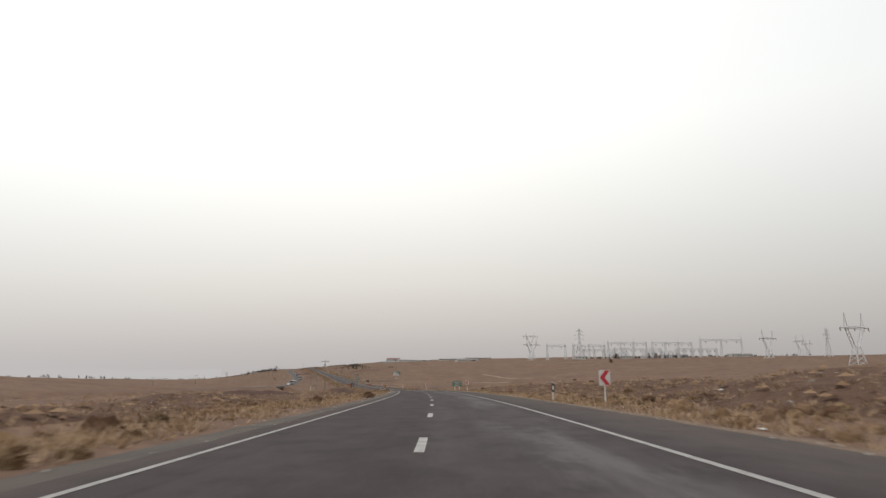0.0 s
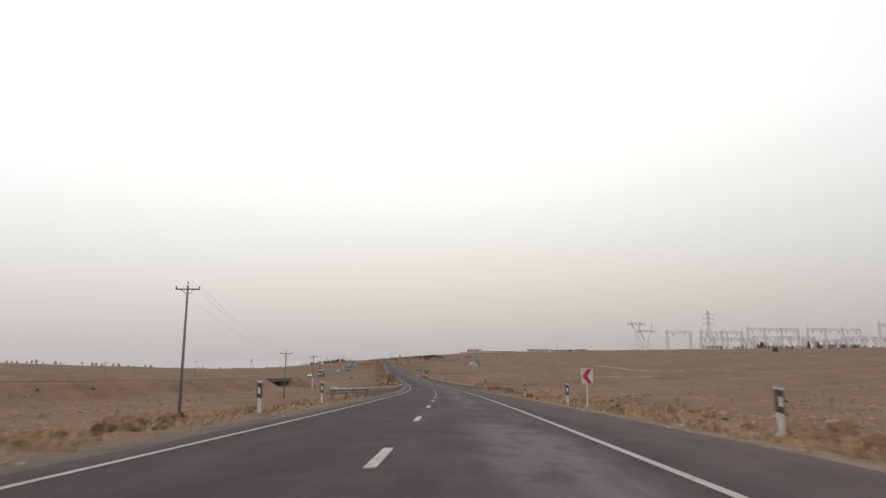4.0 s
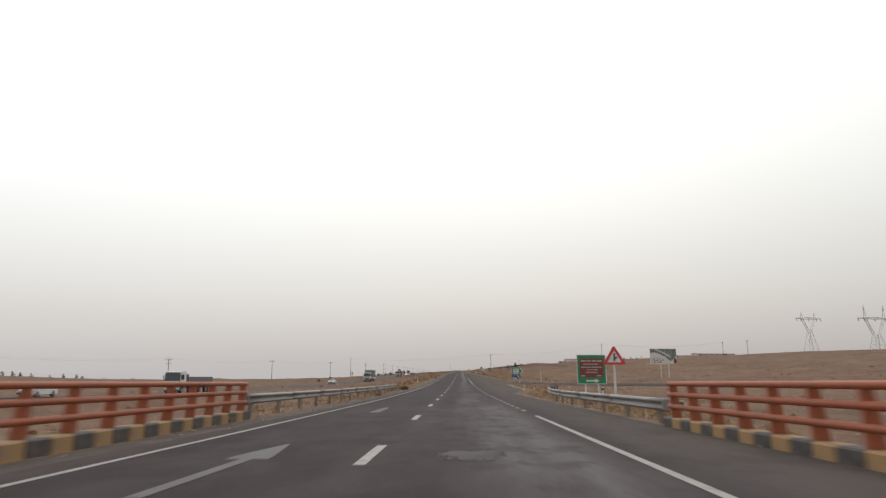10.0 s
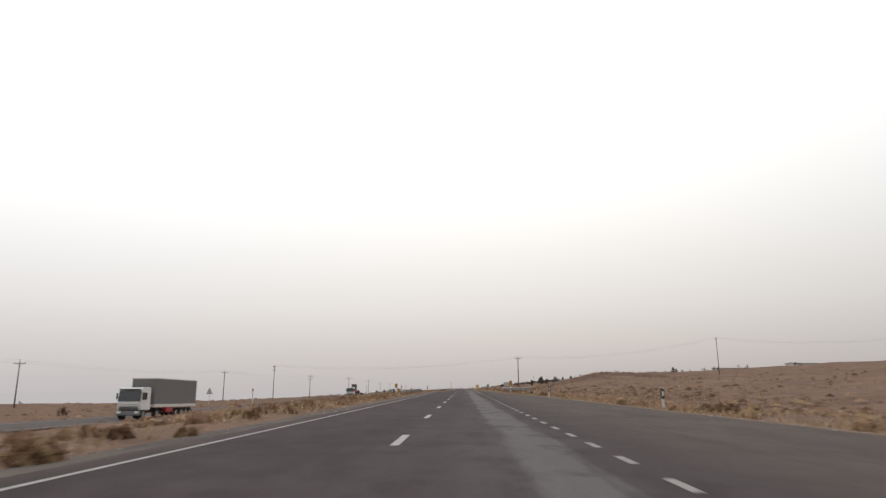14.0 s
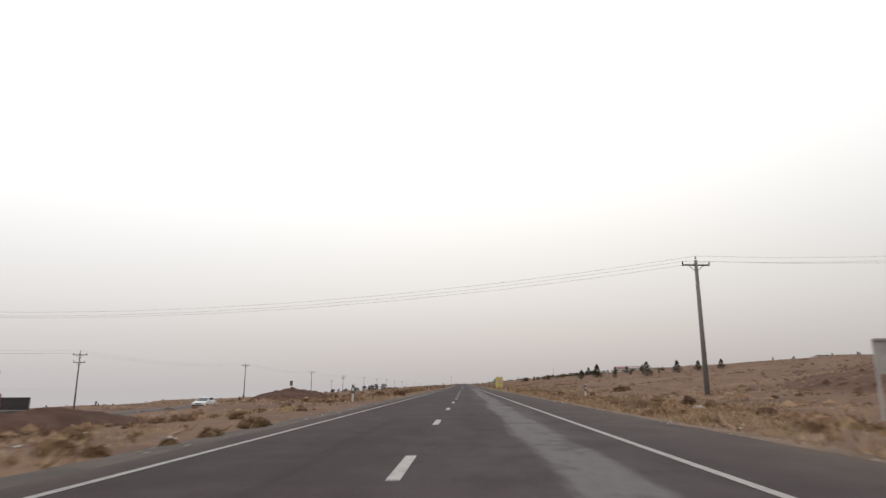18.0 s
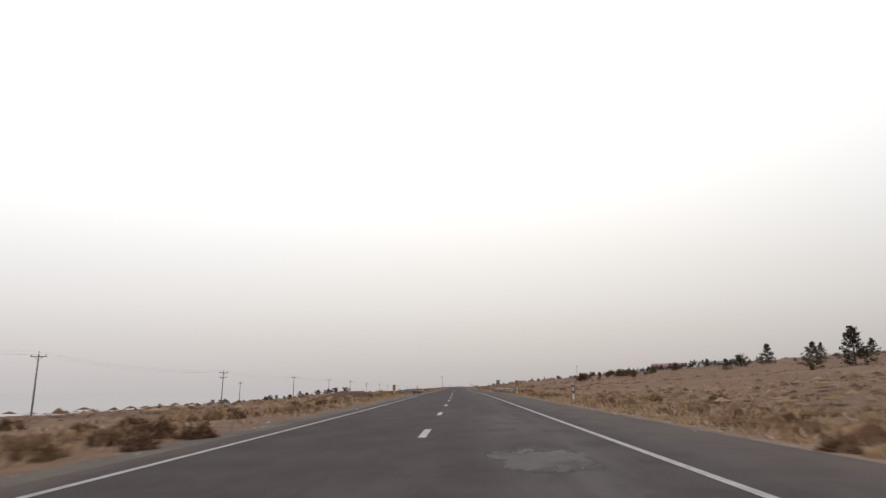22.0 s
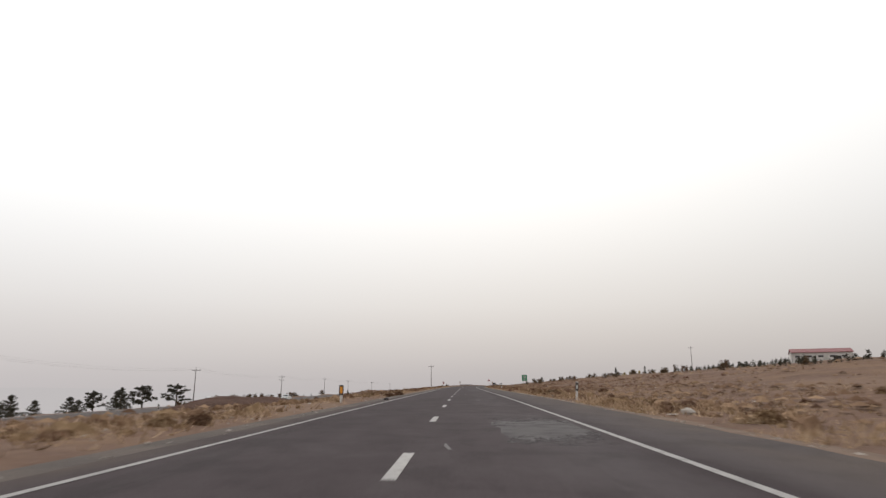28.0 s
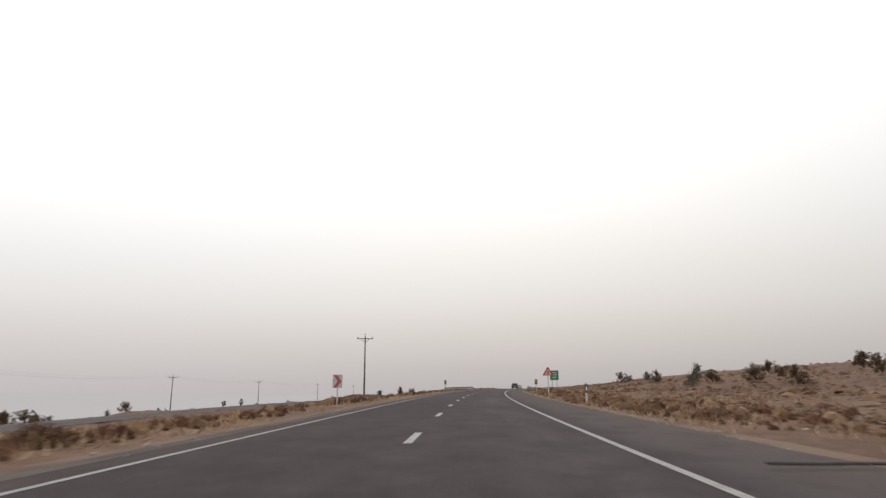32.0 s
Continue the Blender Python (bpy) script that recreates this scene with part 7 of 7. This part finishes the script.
stuff("dry_grass", 110000, 41, 4.8, 34, 6, .25, .019, .20, "straw", "sparse tufts of straw-coloured dry grass", "grass", .65)
stuff("verge_grass", 64000, 47, 4.9, 4, 6, .30, .021, .24, "verge_straw", "tan fringe of dry grass along the road edge", "grass", .4)
cushions("low_scrub", 30000, 42, 6.0, 90, .13, .52, 18, "scrub", "low dark brown cushions of withered scrub")
cushions("thorn_cushions", 22000, 43, 5.2, 80, .12, .50, 18, "dry_twig", "dry tan cushions of thorny steppe plants")
cushions("slope_scrub", 16000, 51, 13, 55, .16, .60, 18, "scrub", "dark brown scrub dotted over the rising slope", 560)
cushions("straw_tussocks", 24000, 46, 7.5, 80, .16, .58, 18, "ochre_grass", "ochre tussocks of dry grass on the open steppe")
cushions("russet_scrub", 15000, 57, 5.3, 26, .13, .46, 20, "russet", "low russet cushions of withered scrub", 1130)
stuff("dry_herbs", 20000, 45, 5.5, 65, 10, .24, .018, .22, "dry_twig", "dry brown herbs across the steppe", "scrub")


def earth_heap(s, u, ls, lu, h, seed, name="earth_mound", label="bare heap of dark brown earth dumped beside the road", category="earth heap", kind="", lumpy=.4):
    """A dumped heap of dark earth with slumped, lumpy sides."""
    bm = B()
    bmesh.ops.create_grid(bm, x_segments=44, y_segments=44, size=1)
    for v in bm.verts:
        x, y = v.co.x, v.co.y
        r = math.hypot(x, y)
        n = noise.noise((x * 2.2 + seed, y * 2.2, 1)) * .75 + noise.noise((x * 5 + seed, y * 5, 4)) * .50 + noise.noise((x * 11 + seed, y * 11, 9)) * .30
        f = max(0.0, 1 - r ** 1.6) * (1 + n * lumpy)
        sx, sy = u + x * lu, s + y * ls
        px_, py_, _ = line(sy, sx)
        v.co = Vector((float(px_), float(py_), ground_z(sy, sx) - .12 * (r > .95) + h * f - .03))
    solid(name, bm, "bank_earth" if name == "bare_earth" else "earth", pose(0, 0, 0), label, category, category + "s", True, kind)


earth_heap(151, -15.5, 25, 5, 1.35, 5)
earth_heap(84, -21, 24, 5, .5, 6)
earth_heap(891, -9.4, 6.5, 3.4, .62, 8)
earth_heap(1263, -9.2, 15, 2.6, .6, 34)
for s, u, ls, lu, h, q, lumpy in BANKS:
    earth_heap(s, u, ls, lu, h, q, "bare_earth", "bank of bare reddish-brown earth", "bare earth", "structure", lumpy)
earth_heap(957, -7.6, 1.5, 1.9, .34, 26)
earth_heap(1111, -18.5, 12, 5.5, 1.0, 21, lumpy=.25)
earth_heap(741, -16, 8, 4.2, 1.25, 1)
earth_heap(762, -20.5, 6, 4.0, 1.1, 2)
earth_heap(775, -27, 6, 4, 1.2, 3)
earth_heap(700, -13.5, 8, 2.6, .7, 4)

rng, p, _ = scatter(9000, 44, 5.1, 22)
ico = B()
bmesh.ops.create_icosphere(ico, subdivisions=1, radius=1)
iv = np.array([v.co for v in ico.verts])
fi = np.array([[v.index for v in f.verts] for f in ico.faces])
ico.free()
sv, sf = [], []
for i, c in enumerate(p):
    sz = .025 + .05 * rng.uniform() ** 3 * 2.2
    sv.append(iv * (1 + .3 * rng.normal(size=(12, 1))) * np.array([1, rng.uniform(.6, 1.2), .6]) * sz + c)
    sf.append(fi + 12 * i)
tagged(new("stones", raw("stones", np.vstack(sv).tolist(), np.vstack(sf).tolist(), "stone")), "scattered brown and grey stones", "stones", kind="stuff")

rng = np.random.default_rng(61)
cs = rng.uniform(-5, 1320, 6000)
cu = np.where(rng.uniform(0, 1, 6000) < .7, flat_side(cs) + rng.normal(.10, .13, 6000), -4.25 + rng.normal(0, .30, 6000))
cx, cy, _ = line(cs, cu)
cz = pave(cs, cu) + .008
csz = .010 + .035 * rng.uniform(0, 1, 6000) ** 3
cv = (iv[None] * (1 + .3 * rng.normal(size=(6000, 12, 1))) * np.array([1, .85, .6])) * csz[:, None, None] + np.stack([cx, cy, cz], 1)[:, None, :]
tagged(new("edge_crumbs", raw("edge_crumbs", cv.reshape(-1, 3).tolist(), (fi[None] + 12 * np.arange(6000)[:, None, None]).reshape(-1, 3).tolist(), "pale_stone")), "pale stone crumbs along the rims of the asphalt", "stones", kind="stuff")


def rock(s, u, size, mat="pale_stone", label="pale stone lying on the verge", name="rock"):
    bm = B()
    bmesh.ops.create_icosphere(bm, subdivisions=2, radius=size)
    for v in bm.verts:
        v.co *= 1 + .35 * noise.noise(v.co * (1.6 / size) + Vector((s, u, 0)))
        v.co.z *= .6
    solid(name, bm, mat, stand(s, u, random.uniform(0, 360), size * .25), label, "stone", "pale stones")


for s, u, z in ((1079.4, 7.5, .30), (1067.6, 5.75, .13), (767, -7.0, .16), (703, 8.8, .28), (690.9, -4.75, .17), (126, 7.6, .14), (128.5, 6.6, .12), (806, 7.0, .13), (812, 7.4, .11), (1118, 6.8, .10), (1134, 9.4, .13), (857, 8.2, .12), (873, 7.6, .12), (1103, 6.5, .14), (951, 6.4, .10), (505, 13.5, .16), (94, 7.4, .22)):
    rock(s, u, z * .8)
for s, u, z in ((111.8, 6.35, .13), (1104, 6.6, .16), (730, 6.3, .15), (845, 6.2, .10), (12, 6.6, .12), (53, 6.4, .1), (1210, 6.4, .1)):
    rock(s, u, z, "rubber", "dark lump of torn tyre on the shoulder", "tyre_scrap")

yp = thing("yellow_post", stand(1186.3, -11.1, 0, -.2), "yellow plastic pipe post on the verge", "marker post")
part("pipe", rod(B(), (0, 0, -.2), (.03, 0, .92), .045, n=10), "yellow_sign", yp)
part("cap", rod(B(), (.03, 0, .92), (.03, 0, .97), .055, n=10), "yellow_paint", yp)
wt = thing("warning_sign", stand(640, -43, 0), "grey back of a warning triangle on a post", "road sign")
dz = float(np.interp(640, RS, RZ)) - ground_at(640, -43).z
posts(wt, [0], .5 + dz, "sign_back", .04)
part("panel", slab(B(), [(-.6, -.25 + dz), (.6, -.25 + dz), (.05, .8 + dz), (-.05, .8 + dz)], -.02, .02), "sign_back", wt)
scrap = thing("tyre_scrap", stand(1093.7, -3.6, 35, .01), "curled black scrap of tyre rubber lying by the edge line", "tyre scrap")
part("tread", prof(B(), [(-.13, 0), (.13, .01), (.15, .06), (.04, .075), (-.02, .11), (-.14, .05)], -.07, .07), "tyre_black", scrap)
stick = thing("fallen_stake", stand(1219, 5.0, 88, .03), "thin dark wooden stake lying on the shoulder", "stake")
part("shaft", tube(B(), [(0, -.75, .03), (.02, -.2, .035), (0, .3, .03), (-.03, .8, .04)], .022, 6), "black_paint", stick)


def rag(s, u, w, seed):
    """A crumpled sheet lying on the ground."""
    bm = B()
    bmesh.ops.create_grid(bm, x_segments=14, y_segments=10, size=.5)
    for v in bm.verts:
        x, y = v.co.x, v.co.y
        k = 1 + .5 * noise.noise((x * 3 + seed, y * 3, 2))
        v.co = Vector((x * w * k, y * w * .6 * k, .03 + .10 * abs(noise.noise((x * 5 + seed, y * 5, 6))) * w))
    solid("plastic_sheet", bm, "wall_white", stand(s, u, seed * 40), "crumpled pale plastic sheet lying on the verge", "litter", "litter", True)


for s, u, w, q in ((89.6, 6.0, .85, 1), (86.8, 5.9, .4, 2), (89.0, -4.6, .3, 3), (1168, -6.2, .5, 4), (1078, 6.6, .35, 5), (912, 6.4, .3, 6), (1205, 6.6, .35, 7), (1160, -8.5, 1.2, 8), (764, 7.4, .3, 9)):
    rag(s, u, w, q)
rng, p, _ = scatter(2600, 48, 5.0, 14)
lv, lf = [], []
for i, c in enumerate(p):
    k = rng.uniform(.03, .085)
    e_ = rng.normal(0, 1, (4, 3)) * (.25, .25, .12) + np.array([(-1, -.6, .2), (1, -.6, .3), (1, .6, .5), (-1, .6, .25)])
    lv.append(np.vstack([e_ * k, e_ * k * .9 - (0, 0, .012)]) + c)
    lf += [[8 * i, 8 * i + 1, 8 * i + 2, 8 * i + 3], [8 * i + 7, 8 * i + 6, 8 * i + 5, 8 * i + 4]] + [[8 * i + q, 8 * i + (q + 1) % 4, 8 * i + 4 + (q + 1) % 4, 8 * i + 4 + q] for q in range(4)]
tagged(new("litter_scraps", raw("litter_scraps", np.vstack(lv).tolist(), lf, "wall_white")), "scraps of pale litter caught on the verge", "litter", kind="stuff")

# kerbed island at the mouth of the side road
th = thing("traffic_island", stand(497.5, 13), "low island edged with worn painted kerb stones", "traffic island")
kerb_s, kerb_u = [501, 498.6, 496.6, 496.3, 497.0, 498.2], [10.6, 10.9, 11.6, 13.6, 15.8, 17.8]
kd = np.concatenate([[0], np.cumsum(np.hypot(np.diff(kerb_s), np.diff(kerb_u)))])
kerbs = [mesh_of("kerb_stone", box(B(), (0, 0, .04), (.2, .56, .52), bevel=.03), mt) for mt in ("concrete", "kerb_yellow")]
for i in range(int(kd[-1] / .6)):
    d = (i + .5) * .6
    s, u = float(np.interp(d, kd, kerb_s)), float(np.interp(d, kd, kerb_u))
    ds, du = float(np.interp(d + .3, kd, kerb_s)) - s, float(np.interp(d + .3, kd, kerb_u)) - u
    ob = part("kerb_stone", kerbs[i % 2], "", th)
    ob.matrix_world = stand(s, u, -math.degrees(math.atan2(du, ds)), -.13 if u < 11.3 else -.03)
ip = thing("island_post", stand(499.6, 16.9, 0), "leaning white pipe post on the island", "post")
part("pipe", rod(B(), (0, 0, -.3), (-.06, 0, 2.0), .05, n=10), "white_paint", ip)
part("cap", rod(B(), (-.06, 0, 2.0), (-.06, 0, 2.06), .065, n=10), "concrete", ip)
